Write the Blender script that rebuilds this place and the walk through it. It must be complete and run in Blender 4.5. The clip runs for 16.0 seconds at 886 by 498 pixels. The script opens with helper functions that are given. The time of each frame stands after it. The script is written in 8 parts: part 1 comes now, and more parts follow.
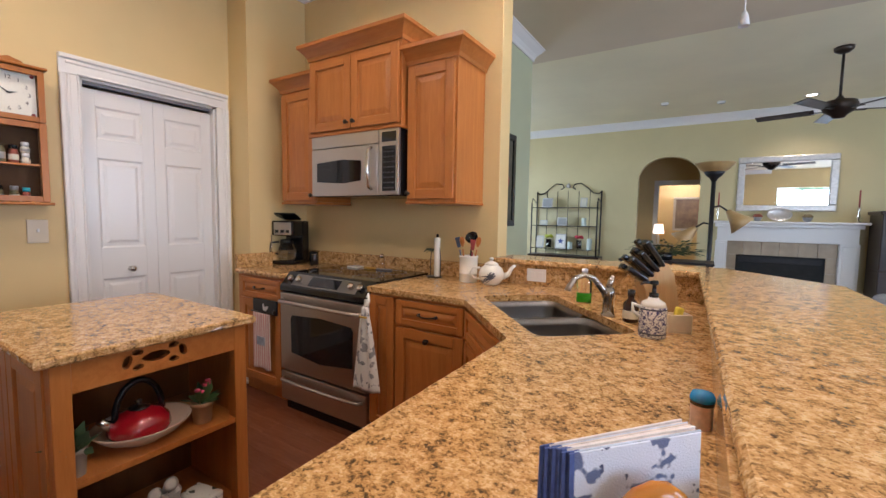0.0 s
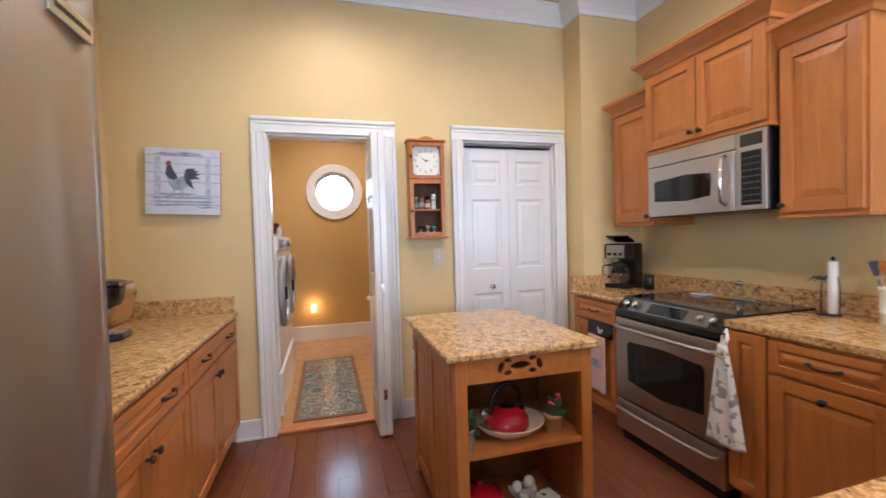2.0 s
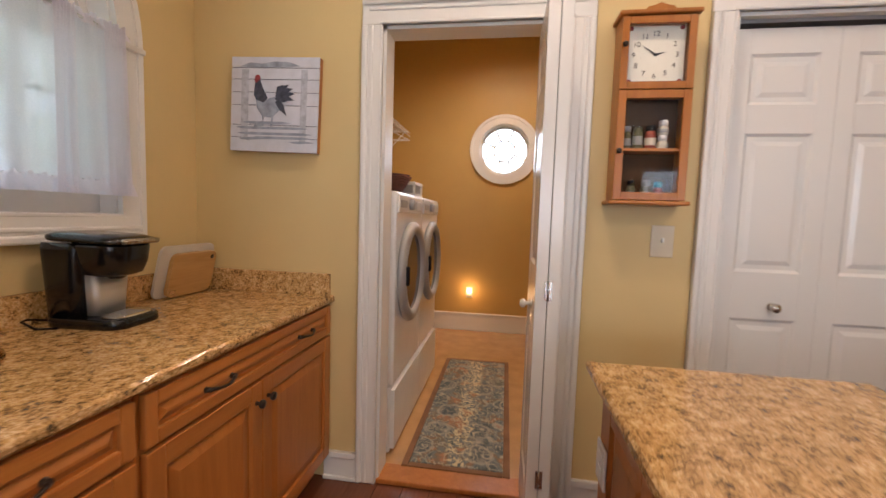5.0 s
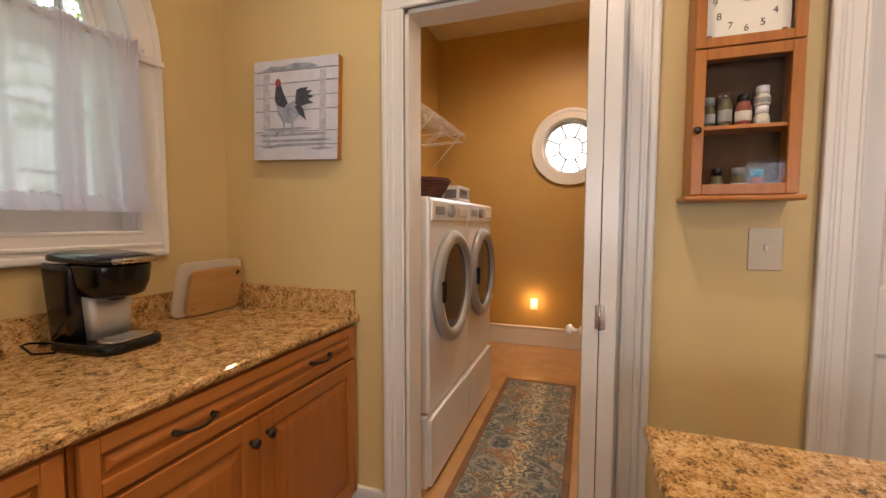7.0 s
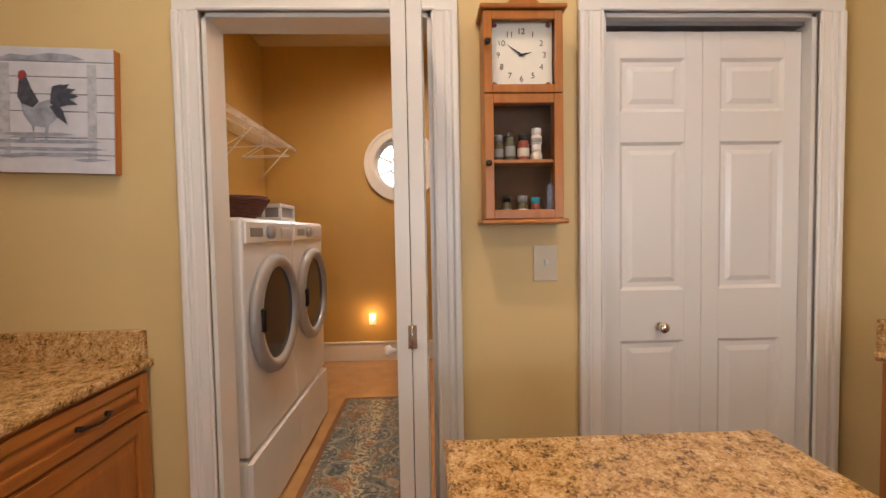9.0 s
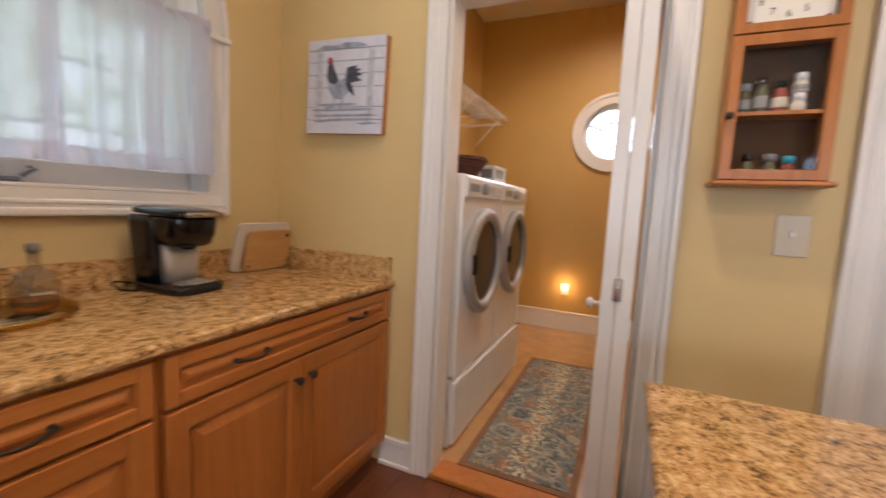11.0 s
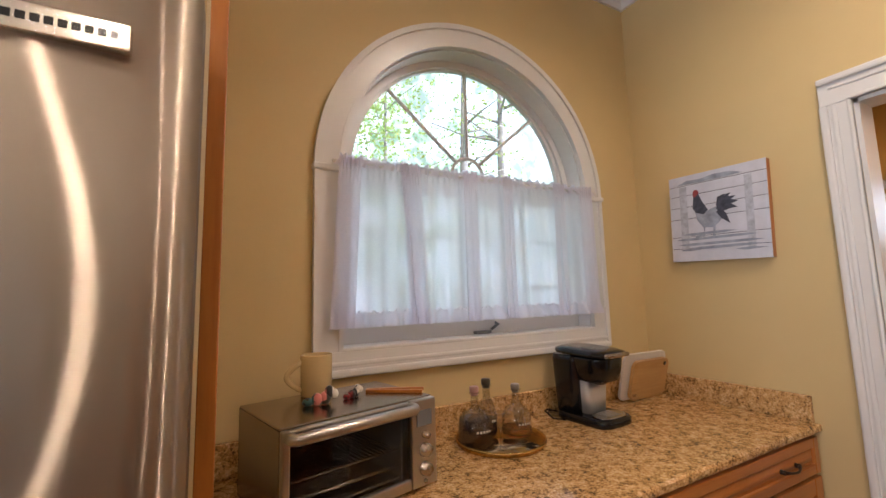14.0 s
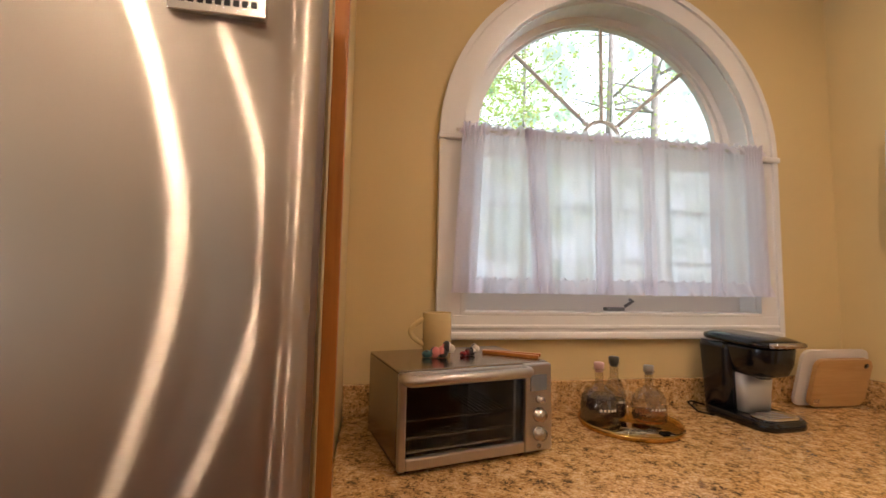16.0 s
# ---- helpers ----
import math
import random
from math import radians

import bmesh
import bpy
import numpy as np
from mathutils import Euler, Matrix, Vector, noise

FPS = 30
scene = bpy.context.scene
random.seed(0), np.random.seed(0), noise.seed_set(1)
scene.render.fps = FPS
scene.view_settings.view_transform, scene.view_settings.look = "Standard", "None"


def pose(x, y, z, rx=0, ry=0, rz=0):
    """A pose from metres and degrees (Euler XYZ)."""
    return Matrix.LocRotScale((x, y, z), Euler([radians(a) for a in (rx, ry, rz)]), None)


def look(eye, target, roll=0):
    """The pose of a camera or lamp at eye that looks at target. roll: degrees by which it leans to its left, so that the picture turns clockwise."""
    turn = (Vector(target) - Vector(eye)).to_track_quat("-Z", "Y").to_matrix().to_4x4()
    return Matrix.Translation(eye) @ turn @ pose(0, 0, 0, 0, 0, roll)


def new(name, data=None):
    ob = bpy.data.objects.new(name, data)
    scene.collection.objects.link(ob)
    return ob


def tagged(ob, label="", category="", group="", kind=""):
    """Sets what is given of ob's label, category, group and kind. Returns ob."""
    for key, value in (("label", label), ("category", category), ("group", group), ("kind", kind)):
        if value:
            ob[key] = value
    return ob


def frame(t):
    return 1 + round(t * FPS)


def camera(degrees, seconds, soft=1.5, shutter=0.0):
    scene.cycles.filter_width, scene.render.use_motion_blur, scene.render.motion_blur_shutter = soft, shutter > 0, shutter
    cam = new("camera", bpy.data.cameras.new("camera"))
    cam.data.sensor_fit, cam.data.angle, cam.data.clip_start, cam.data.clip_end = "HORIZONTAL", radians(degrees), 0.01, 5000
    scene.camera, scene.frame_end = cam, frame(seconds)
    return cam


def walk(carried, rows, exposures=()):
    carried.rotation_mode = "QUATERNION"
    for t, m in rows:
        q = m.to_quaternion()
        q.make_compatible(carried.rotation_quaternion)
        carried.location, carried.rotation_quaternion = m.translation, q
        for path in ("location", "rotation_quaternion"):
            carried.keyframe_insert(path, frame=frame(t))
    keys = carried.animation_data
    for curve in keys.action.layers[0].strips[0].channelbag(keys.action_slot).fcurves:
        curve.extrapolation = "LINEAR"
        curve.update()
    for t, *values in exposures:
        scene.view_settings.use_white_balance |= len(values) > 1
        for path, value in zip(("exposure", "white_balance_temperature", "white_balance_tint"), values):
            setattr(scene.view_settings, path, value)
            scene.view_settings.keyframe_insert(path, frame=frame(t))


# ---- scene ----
cam = camera(93.8, 16.0, shutter=0.35)
PATH = [
    (0, (3.083, 1.356, 1.293), (2.022, 3.045, 1.138), 0.9),
    (0.5, (3.108, 1.382, 1.287), (1.978, 3.024, 1.121), -0.2),
    (1, (3.095, 1.339, 1.306), (1.658, 2.723, 1.163), -1.9),
    (1.5, (3.067, 1.298, 1.327), (1.29, 2.211, 1.232), -2.9),
    (2, (3.023, 1.276, 1.321), (1.099, 1.82, 1.269), -1.6),
    (2.5, (2.944, 1.262, 1.314), (0.988, 1.667, 1.216), -1.1),
    (3, (2.762, 1.247, 1.307), (0.804, 1.619, 1.142), 0.6),
    (3.5, (2.557, 1.276, 1.257), (0.572, 1.363, 1.031), 2.1),
    (4, (2.304, 1.372, 1.272), (0.32, 1.181, 1.104), 1.2),
    (4.5, (2.053, 1.399, 1.245), (0.072, 1.184, 1.077), 0.4),
    (5, (1.794, 1.469, 1.25), (-0.178, 1.172, 1.096), 1.8),
    (5.2, (1.694, 1.514, 1.259), (-0.239, 1.014, 1.135), 3.6),
    (7.3, (1.493, 1.59, 1.259), (-0.391, 0.933, 1.128), 0.1),
    (7.5, (1.488, 1.593, 1.264), (-0.413, 0.986, 1.13), -0.1),
    (8, (1.46, 1.652, 1.296), (-0.533, 1.493, 1.232), -2.2),
    (8.2, (1.454, 1.688, 1.324), (-0.541, 1.822, 1.285), -3.0),
    (9.2, (1.49, 1.674, 1.29), (-0.5, 1.72, 1.2), -0.5),
    (10.3, (1.545, 1.678, 1.251), (-0.441, 1.494, 1.105), 2.2),
    (10.5, (1.554, 1.659, 1.232), (-0.409, 1.315, 1.064), 2.3),
    (11, (1.595, 1.641, 1.218), (-0.222, 0.83, 1.009), 2.9),
    (11.5, (1.731, 1.573, 1.235), (0.293, 0.19, 1.092), 1.9),
    (12, (1.928, 1.532, 1.257), (0.788, -0.11, 1.212), 0.1),
    (12.5, (2.058, 1.486, 1.298), (1.129, -0.283, 1.383), -2.4),
    (13, (2.064, 1.442, 1.361), (1.172, -0.342, 1.508), 0.4),
    (13.5, (2.035, 1.429, 1.376), (1.087, -0.322, 1.557), -0.1),
    (14, (2.013, 1.46, 1.393), (1.064, -0.286, 1.617), -1.6),
    (14.5, (1.938, 1.501, 1.395), (1.13, -0.315, 1.611), -1.7),
    (15, (1.91, 1.505, 1.35), (1.352, -0.408, 1.527), -0.8),
    (15.5, (1.934, 1.482, 1.341), (1.487, -0.461, 1.506), -0.2),
    (16, (1.951, 1.469, 1.328), (1.626, -0.499, 1.485), 1.1),
]
EXPOSURES = [
    (0.0, -0.38, 5900, 21), (1.5, -0.25, 5400, 17), (2.5, 0.05, 5400, 18), (3.5, -0.10, 5650, 18), (4.0, -0.40, 5650, 18), (5.0, -0.48, 6550, 22), (7.5, -0.50, 7350, 23),
    (8.0, -0.50, 7450, 23), (10.5, -0.42, 6200, 21), (11.5, -0.34, 6450, 21), (12.5, -0.34, 6300, 22), (14.5, -0.46, 6200, 22), (16.0, -0.28, 6750, 24),
]
walk(cam, [(t, look(eye, target, roll)) for t, eye, target, roll in PATH], EXPOSURES)

# ---- world, sun, lights ----
world = bpy.data.worlds.new("sky_world")
scene.world = world
world.use_nodes = True
wn = world.node_tree
sky = wn.nodes.new("ShaderNodeTexSky")
sky.sky_type, sky.sun_disc, sky.sun_elevation, sky.sun_rotation = "NISHITA", False, radians(48), radians(0)
wn.links.new(sky.outputs[0], wn.nodes["Background"].inputs[0])
wn.nodes["Background"].inputs[1].default_value = 0.15
scene.view_settings.exposure = 0.0


def lamp(name, kind, m, energy, color, **props):
    data = bpy.data.lights.new(name, kind)
    data.energy, data.color = energy, color
    ob = new(name, data)
    ob.matrix_world = m
    if kind == "AREA":
        data.shape, data.size, data.size_y = "RECTANGLE", props["size"], props["size_y"]
    if kind == "SPOT":
        data.spot_size, data.spot_blend, data.shadow_soft_size = radians(props["cone"]), 0.7, 0.05
    if kind == "SUN":
        data.angle = radians(0.5)
    if kind == "POINT":
        data.shadow_soft_size = props["size"]
    return ob


lamp("sun", "SUN", look((0, 0, 10), (0, -6.9, 0)), 5.0, (1, 0.95, 0.86))
WARM = (1.0, 0.84, 0.64)
DAY = (0.70, 0.86, 1.0)

# ---- materials ----


def nodes_of(name):
    m = bpy.data.materials.new(name)
    m.use_nodes = True
    nt = m.node_tree
    return m, nt, nt.nodes["Principled BSDF"]


def ramp(nt, source, stops):
    r = nt.nodes.new("ShaderNodeValToRGB")
    while len(r.color_ramp.elements) < len(stops):
        r.color_ramp.elements.new(0.5)
    for e, (p, c) in zip(r.color_ramp.elements, stops):
        e.position, e.color = p, (*c, 1)
    nt.links.new(source, r.inputs[0])
    return r.outputs[0]


def coords(nt, scale=(1, 1, 1), turn=(0, 0, 0)):
    c, mp = nt.nodes.new("ShaderNodeTexCoord"), nt.nodes.new("ShaderNodeMapping")
    mp.inputs["Scale"].default_value = scale
    mp.inputs["Rotation"].default_value = [radians(a) for a in turn]
    nt.links.new(c.outputs["Object"], mp.inputs[0])
    return mp.outputs[0]


def noise_of(nt, vec, scale, detail=4, rough=0.55, distortion=0.0):
    n = nt.nodes.new("ShaderNodeTexNoise")
    n.inputs["Scale"].default_value, n.inputs["Detail"].default_value = scale, detail
    n.inputs["Roughness"].default_value, n.inputs["Distortion"].default_value = rough, distortion
    nt.links.new(vec, n.inputs["Vector"])
    return n.outputs[0]


def mix(nt, fac, a, b, mode="MIX"):
    n = nt.nodes.new("ShaderNodeMix")
    n.data_type, n.blend_type = "RGBA", mode
    for sock, v in ((n.inputs[0], fac), (n.inputs[6], a), (n.inputs[7], b)):
        if isinstance(v, (int, float)):
            sock.default_value = v
        elif isinstance(v, tuple):
            sock.default_value = (*v, 1)
        else:
            nt.links.new(v, sock)
    return n.outputs[2]


def bump(nt, bsdf, height, strength, distance=0.002):
    b = nt.nodes.new("ShaderNodeBump")
    b.inputs["Strength"].default_value, b.inputs["Distance"].default_value = strength, distance
    nt.links.new(height, b.inputs["Height"])
    nt.links.new(b.outputs[0], bsdf.inputs["Normal"])


def plain(name, color, rough=0.5, metal=0.0, vary=0.12, scale=6.0, grain=140.0, relief=0.08, coat=0.0, glow=0.0):
    """A surface with slow stains and a fine grain about one colour."""
    m, nt, b = nodes_of(name)
    v = coords(nt)
    lo = tuple(c * (1 - vary) for c in color)
    hi = tuple(min(1, c * (1 + vary)) for c in color)
    slow = ramp(nt, noise_of(nt, v, scale), [(0.3, lo), (0.7, hi)])
    fine = noise_of(nt, v, grain, 3)
    nt.links.new(mix(nt, 0.12, slow, ramp(nt, fine, [(0.3, lo), (0.7, hi)])), b.inputs["Base Color"])
    rr = nt.nodes.new("ShaderNodeMapRange")
    rr.inputs[3].default_value, rr.inputs[4].default_value = rough * 0.85, min(1, rough * 1.15)
    nt.links.new(noise_of(nt, v, scale * 2.3), rr.inputs[0])
    nt.links.new(rr.outputs[0], b.inputs["Roughness"])
    b.inputs["Metallic"].default_value = metal
    b.inputs["Coat Weight"].default_value = coat
    bump(nt, b, fine, relief)
    if glow:
        b.inputs["Emission Color"].default_value, b.inputs["Emission Strength"].default_value = (*color, 1), glow
    return m


def wood(name, dark, light, axis="z", rough=0.32, scale=1.0):
    m, nt, b = nodes_of(name)
    long_, across = 1.3 * scale, 15.0 * scale
    s = {"x": (long_, across, across), "y": (across, long_, across), "z": (across, across, long_)}[axis]
    v = coords(nt, s)
    grain = noise_of(nt, v, 2.0, 6, 0.6, 0.8)
    fine = noise_of(nt, v, 9.0, 4, 0.7)
    blotch = noise_of(nt, coords(nt), 3.0, 3)
    col = ramp(nt, grain, [(0.25, dark), (0.5, tuple((a + c) / 2 for a, c in zip(dark, light))), (0.78, light)])
    col = mix(nt, 0.25, col, ramp(nt, fine, [(0.3, dark), (0.7, light)]))
    info = nt.nodes.new("ShaderNodeObjectInfo")
    tone = ramp(nt, info.outputs["Random"], [(0, (0.91, 0.90, 0.89)), (1, (1.0, 1.0, 1.0))])
    col = mix(nt, 1.0, col, tone, "MULTIPLY")
    col = mix(nt, 0.35, col, mix(nt, 1.0, col, ramp(nt, blotch, [(0.35, (0.75, 0.7, 0.65)), (0.65, (1, 1, 1))]), "MULTIPLY"))
    nt.links.new(col, b.inputs["Base Color"])
    b.inputs["Roughness"].default_value = rough
    b.inputs["Coat Weight"].default_value, b.inputs["Coat Roughness"].default_value = 0.12, 0.25
    b.inputs["Specular IOR Level"].default_value = 0.36
    bump(nt, b, fine, 0.06)
    return m


def granite(name):
    """Polished golden stone: cream and gold mottling with small olive brown specks."""
    m, nt, b = nodes_of(name)
    v = coords(nt, (1, 1.1, 1), (0, 0, 35))
    warp = nt.nodes.new("ShaderNodeTexNoise")
    warp.inputs["Scale"].default_value, warp.inputs["Detail"].default_value = 95, 2
    nt.links.new(v, warp.inputs["Vector"])
    bent = mix(nt, 0.010, v, warp.outputs["Color"], "ADD")
    layers = []
    for size in (165, 330):
        vor = nt.nodes.new("ShaderNodeTexVoronoi")
        vor.inputs["Scale"].default_value = size
        nt.links.new(bent, vor.inputs["Vector"])
        one = nt.nodes.new("ShaderNodeSeparateColor")
        nt.links.new(vor.outputs["Color"], one.inputs[0])
        layers.append(one.outputs[0])
    drift = noise_of(nt, v, 36, 4, 0.6)
    total = drift
    for value, weight in ((layers[0], 0.30), (layers[1], 0.16)):
        add = nt.nodes.new("ShaderNodeMath")
        add.operation = "MULTIPLY_ADD"
        nt.links.new(value, add.inputs[0])
        add.inputs[1].default_value = weight
        nt.links.new(total, add.inputs[2])
        total = add.outputs[0]
    base = ramp(nt, total, [(0.47, (0.090, 0.060, 0.031)), (0.53, (0.20, 0.115, 0.045)), (0.62, (0.38, 0.208, 0.074)), (0.72, (0.53, 0.305, 0.112)), (0.84, (0.62, 0.38, 0.160)), (0.96, (0.72, 0.50, 0.27))])
    flake = noise_of(nt, v, 60, 3, 0.65)
    grain = noise_of(nt, v, 260, 2, 0.6)
    base = mix(nt, ramp(nt, grain, [(0.30, (0.8, 0.8, 0.8)), (0.40, (0, 0, 0))]), base, (0.13, 0.075, 0.032))
    nt.links.new(base, b.inputs["Base Color"])
    b.inputs["Roughness"].default_value = 0.12
    b.inputs["Specular IOR Level"].default_value = 0.5
    bump(nt, b, flake, 0.015, 0.0006)
    return m


def brushed(name, color, rough=0.28):
    m, nt, b = nodes_of(name)
    lines = noise_of(nt, coords(nt, (2, 260, 260)), 1.0, 3, 0.6)
    nt.links.new(ramp(nt, lines, [(0.2, tuple(c * 0.97 for c in color)), (0.8, color)]), b.inputs["Base Color"])
    b.inputs["Metallic"].default_value = 1.0
    rr = nt.nodes.new("ShaderNodeMapRange")
    rr.inputs[3].default_value, rr.inputs[4].default_value = rough * 0.97, rough * 1.03
    nt.links.new(lines, rr.inputs[0])
    nt.links.new(rr.outputs[0], b.inputs["Roughness"])
    b.inputs["Anisotropic"].default_value = 0.5
    return m


def door_steel(name, color):
    """Finely brushed sheet: lamps draw out into long upright streaks."""
    m, nt, b = nodes_of(name)
    g = nt.nodes.new("ShaderNodeBsdfAnisotropic")
    lines = noise_of(nt, coords(nt, (3, 3, 300)), 1.0, 3, 0.6)
    nt.links.new(ramp(nt, lines, [(0.2, tuple(c * 0.97 for c in color)), (0.8, color)]), g.inputs["Color"])
    g.inputs["Roughness"].default_value, g.inputs["Anisotropy"].default_value = 0.23, 0.90
    tg = nt.nodes.new("ShaderNodeTangent")
    tg.direction_type, tg.axis = "RADIAL", "Z"
    nt.links.new(tg.outputs[0], g.inputs["Tangent"])
    b.inputs["Base Color"].default_value = (*color, 1)
    b.inputs["Metallic"].default_value, b.inputs["Roughness"].default_value = 1.0, 0.5
    mx = nt.nodes.new("ShaderNodeMixShader")
    mx.inputs[0].default_value = 0.42
    nt.links.new(g.outputs[0], mx.inputs[1])
    nt.links.new(b.outputs[0], mx.inputs[2])
    nt.links.new(mx.outputs[0], nt.nodes["Material Output"].inputs[0])
    return m


def glass(name, color=(1, 1, 1), rough=0.0):
    m, nt, b = nodes_of(name)
    b.inputs["Base Color"].default_value = (*color, 1)
    b.inputs["Transmission Weight"].default_value, b.inputs["Roughness"].default_value = 1.0, rough
    b.inputs["IOR"].default_value = 1.45
    return m


def pane_glass(name):
    """Thin clear glazing: mostly see-through, with a faint reflection."""
    m, nt, b = nodes_of(name)
    t, g, mx = nt.nodes.new("ShaderNodeBsdfTransparent"), nt.nodes.new("ShaderNodeBsdfGlossy"), nt.nodes.new("ShaderNodeMixShader")
    g.inputs["Roughness"].default_value = 0.02
    mx.inputs[0].default_value = 0.012
    nt.links.new(t.outputs[0], mx.inputs[1])
    nt.links.new(g.outputs[0], mx.inputs[2])
    nt.links.new(mx.outputs[0], nt.nodes["Material Output"].inputs[0])
    return m


def thin_glass(name, tint=(1, 1, 1), gloss=0.10):
    """Blown glassware: see-through walls with bright rims and glints."""
    m, nt, b = nodes_of(name)
    t, g, mx = nt.nodes.new("ShaderNodeBsdfTransparent"), nt.nodes.new("ShaderNodeBsdfGlossy"), nt.nodes.new("ShaderNodeMixShader")
    t.inputs[0].default_value = (*tint, 1)
    g.inputs["Roughness"].default_value = 0.03
    lw, mr = nt.nodes.new("ShaderNodeLayerWeight"), nt.nodes.new("ShaderNodeMapRange")
    lw.inputs[0].default_value = 0.35
    mr.inputs[3].default_value, mr.inputs[4].default_value = gloss, gloss * 3.5
    nt.links.new(lw.outputs["Facing"], mr.inputs[0])
    nt.links.new(mr.outputs[0], mx.inputs[0])
    nt.links.new(t.outputs[0], mx.inputs[1])
    nt.links.new(g.outputs[0], mx.inputs[2])
    nt.links.new(mx.outputs[0], nt.nodes["Material Output"].inputs[0])
    return m


def sheer(name, cover=0.88, tint=(1.0, 0.99, 1.0)):
    """Thin white voile: lets light and some view through."""
    m, nt, b = nodes_of(name)
    t, d, tr = nt.nodes.new("ShaderNodeBsdfTransparent"), nt.nodes.new("ShaderNodeBsdfDiffuse"), nt.nodes.new("ShaderNodeBsdfTranslucent")
    m1, m2 = nt.nodes.new("ShaderNodeMixShader"), nt.nodes.new("ShaderNodeMixShader")
    weave = noise_of(nt, coords(nt, (1, 1, 1)), 260, 2)
    col = ramp(nt, weave, [(0.3, (0.84, 0.87, 0.95)), (0.7, (0.91, 0.93, 1.0))])
    col = mix(nt, 1.0, col, tint, "MULTIPLY")
    nt.links.new(col, d.inputs[0])
    nt.links.new(col, tr.inputs[0])
    m1.inputs[0].default_value, m2.inputs[0].default_value = 0.78, cover
    nt.links.new(d.outputs[0], m1.inputs[1])
    nt.links.new(tr.outputs[0], m1.inputs[2])
    nt.links.new(t.outputs[0], m2.inputs[1])
    nt.links.new(m1.outputs[0], m2.inputs[2])
    nt.links.new(m2.outputs[0], nt.nodes["Material Output"].inputs[0])
    return m


def glow(name, color, strength):
    m, nt, b = nodes_of(name)
    e = nt.nodes.new("ShaderNodeEmission")
    e.inputs[0].default_value, e.inputs[1].default_value = (*color, 1), strength
    nt.links.new(e.outputs[0], nt.nodes["Material Output"].inputs[0])
    return m


WALL = plain("wall_paint", (0.645, 0.485, 0.23), 0.55, vary=0.05, scale=1.5, grain=220, relief=0.10)
GREEN = plain("green_wall_paint", (0.50, 0.53, 0.35), 0.55, vary=0.05, scale=1.5, grain=220, relief=0.10)
OLIVE = plain("living_wall_paint", (0.57, 0.49, 0.27), 0.55, vary=0.05, scale=1.5, grain=220, relief=0.10)
OCHRE = plain("laundry_paint", (0.52, 0.33, 0.10), 0.5, vary=0.06, scale=1.5, grain=220, relief=0.10)
# lighter ceiling tone stands in for the brighter light in the living room
CEIL_LIVING = plain("living_ceiling_lit", (0.82, 0.77, 0.54), 0.7, vary=0.05, scale=1.2, grain=160, relief=0.2)
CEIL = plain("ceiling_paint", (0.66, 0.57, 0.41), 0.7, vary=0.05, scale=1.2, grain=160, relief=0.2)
TRIM = plain("white_trim_paint", (0.745, 0.73, 0.70), 0.3, vary=0.012, scale=1.2, relief=0.01)
DOORWHITE = plain("white_door_paint", (0.73, 0.72, 0.695), 0.24, vary=0.012, scale=1.2, relief=0.015)
MAPLE = wood("maple", (0.38, 0.123, 0.026), (0.56, 0.217, 0.053))
MAPLE_X = wood("maple_cross", (0.38, 0.123, 0.026), (0.56, 0.217, 0.053), "x")
CHERRY = wood("cherry", (0.38, 0.12, 0.018), (0.55, 0.21, 0.038))
# darker copy of the maple for recessed parts
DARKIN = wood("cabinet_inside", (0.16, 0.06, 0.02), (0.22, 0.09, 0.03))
FLOORW = wood("dark_floor_wood", (0.13, 0.038, 0.017), (0.22, 0.078, 0.037), "x", 0.17, 0.6)
GRANITE = granite("granite")
STEEL = brushed("brushed_steel", (0.52, 0.48, 0.44), 0.34)
STEELV = door_steel("fridge_steel", (0.46, 0.39, 0.31))
SINKSTEEL = brushed("sink_steel", (0.21, 0.20, 0.19), 0.33)
NICKEL = plain("brushed_nickel", (0.46, 0.42, 0.37), 0.27, 1.0, 0.06)
CHROME = plain("satin_nickel", (0.70, 0.66, 0.60), 0.2, 1.0, 0.05)
BRONZE = plain("dark_bronze", (0.055, 0.042, 0.034), 0.38, 0.8, 0.2)
BLACK = plain("black_plastic", (0.007, 0.007, 0.008), 0.18, 0, 0.2, relief=0.02)
BLACKGLASS = plain("black_glass", (0.008, 0.008, 0.009), 0.06, 0, 0.05, relief=0.0)
GREYPANEL = plain("grey_plastic", (0.25, 0.25, 0.26), 0.35)
WHITE = plain("white_ceramic", (0.80, 0.77, 0.70), 0.15, vary=0.04, relief=0.02)
WHITEMETAL = plain("white_enamel", (0.78, 0.78, 0.77), 0.2, vary=0.03, relief=0.02)
CLEAR = glass("clear_glass")
PANE = pane_glass("window_glass")
GLASSWARE = thin_glass("glassware", (0.95, 0.95, 0.94), 0.06)
SMOKED = thin_glass("smoked_oven_glass", (0.62, 0.60, 0.57), 0.025)
VOILE = sheer("voile")

# ---- mesh helpers ----


def box(bm, x0, x1, y0, y1, z0, z1, bev=0.0, seg=2):
    vs = bmesh.ops.create_cube(bm, size=1)["verts"]
    for v in vs:
        v.co = Vector(((x0 + x1) / 2 + v.co.x * (x1 - x0), (y0 + y1) / 2 + v.co.y * (y1 - y0), (z0 + z1) / 2 + v.co.z * (z1 - z0)))
    if bev:
        es = {e for v in vs for e in v.link_edges}
        bmesh.ops.bevel(bm, geom=list(es), offset=bev, segments=seg, profile=0.5, affect="EDGES")
    return bm


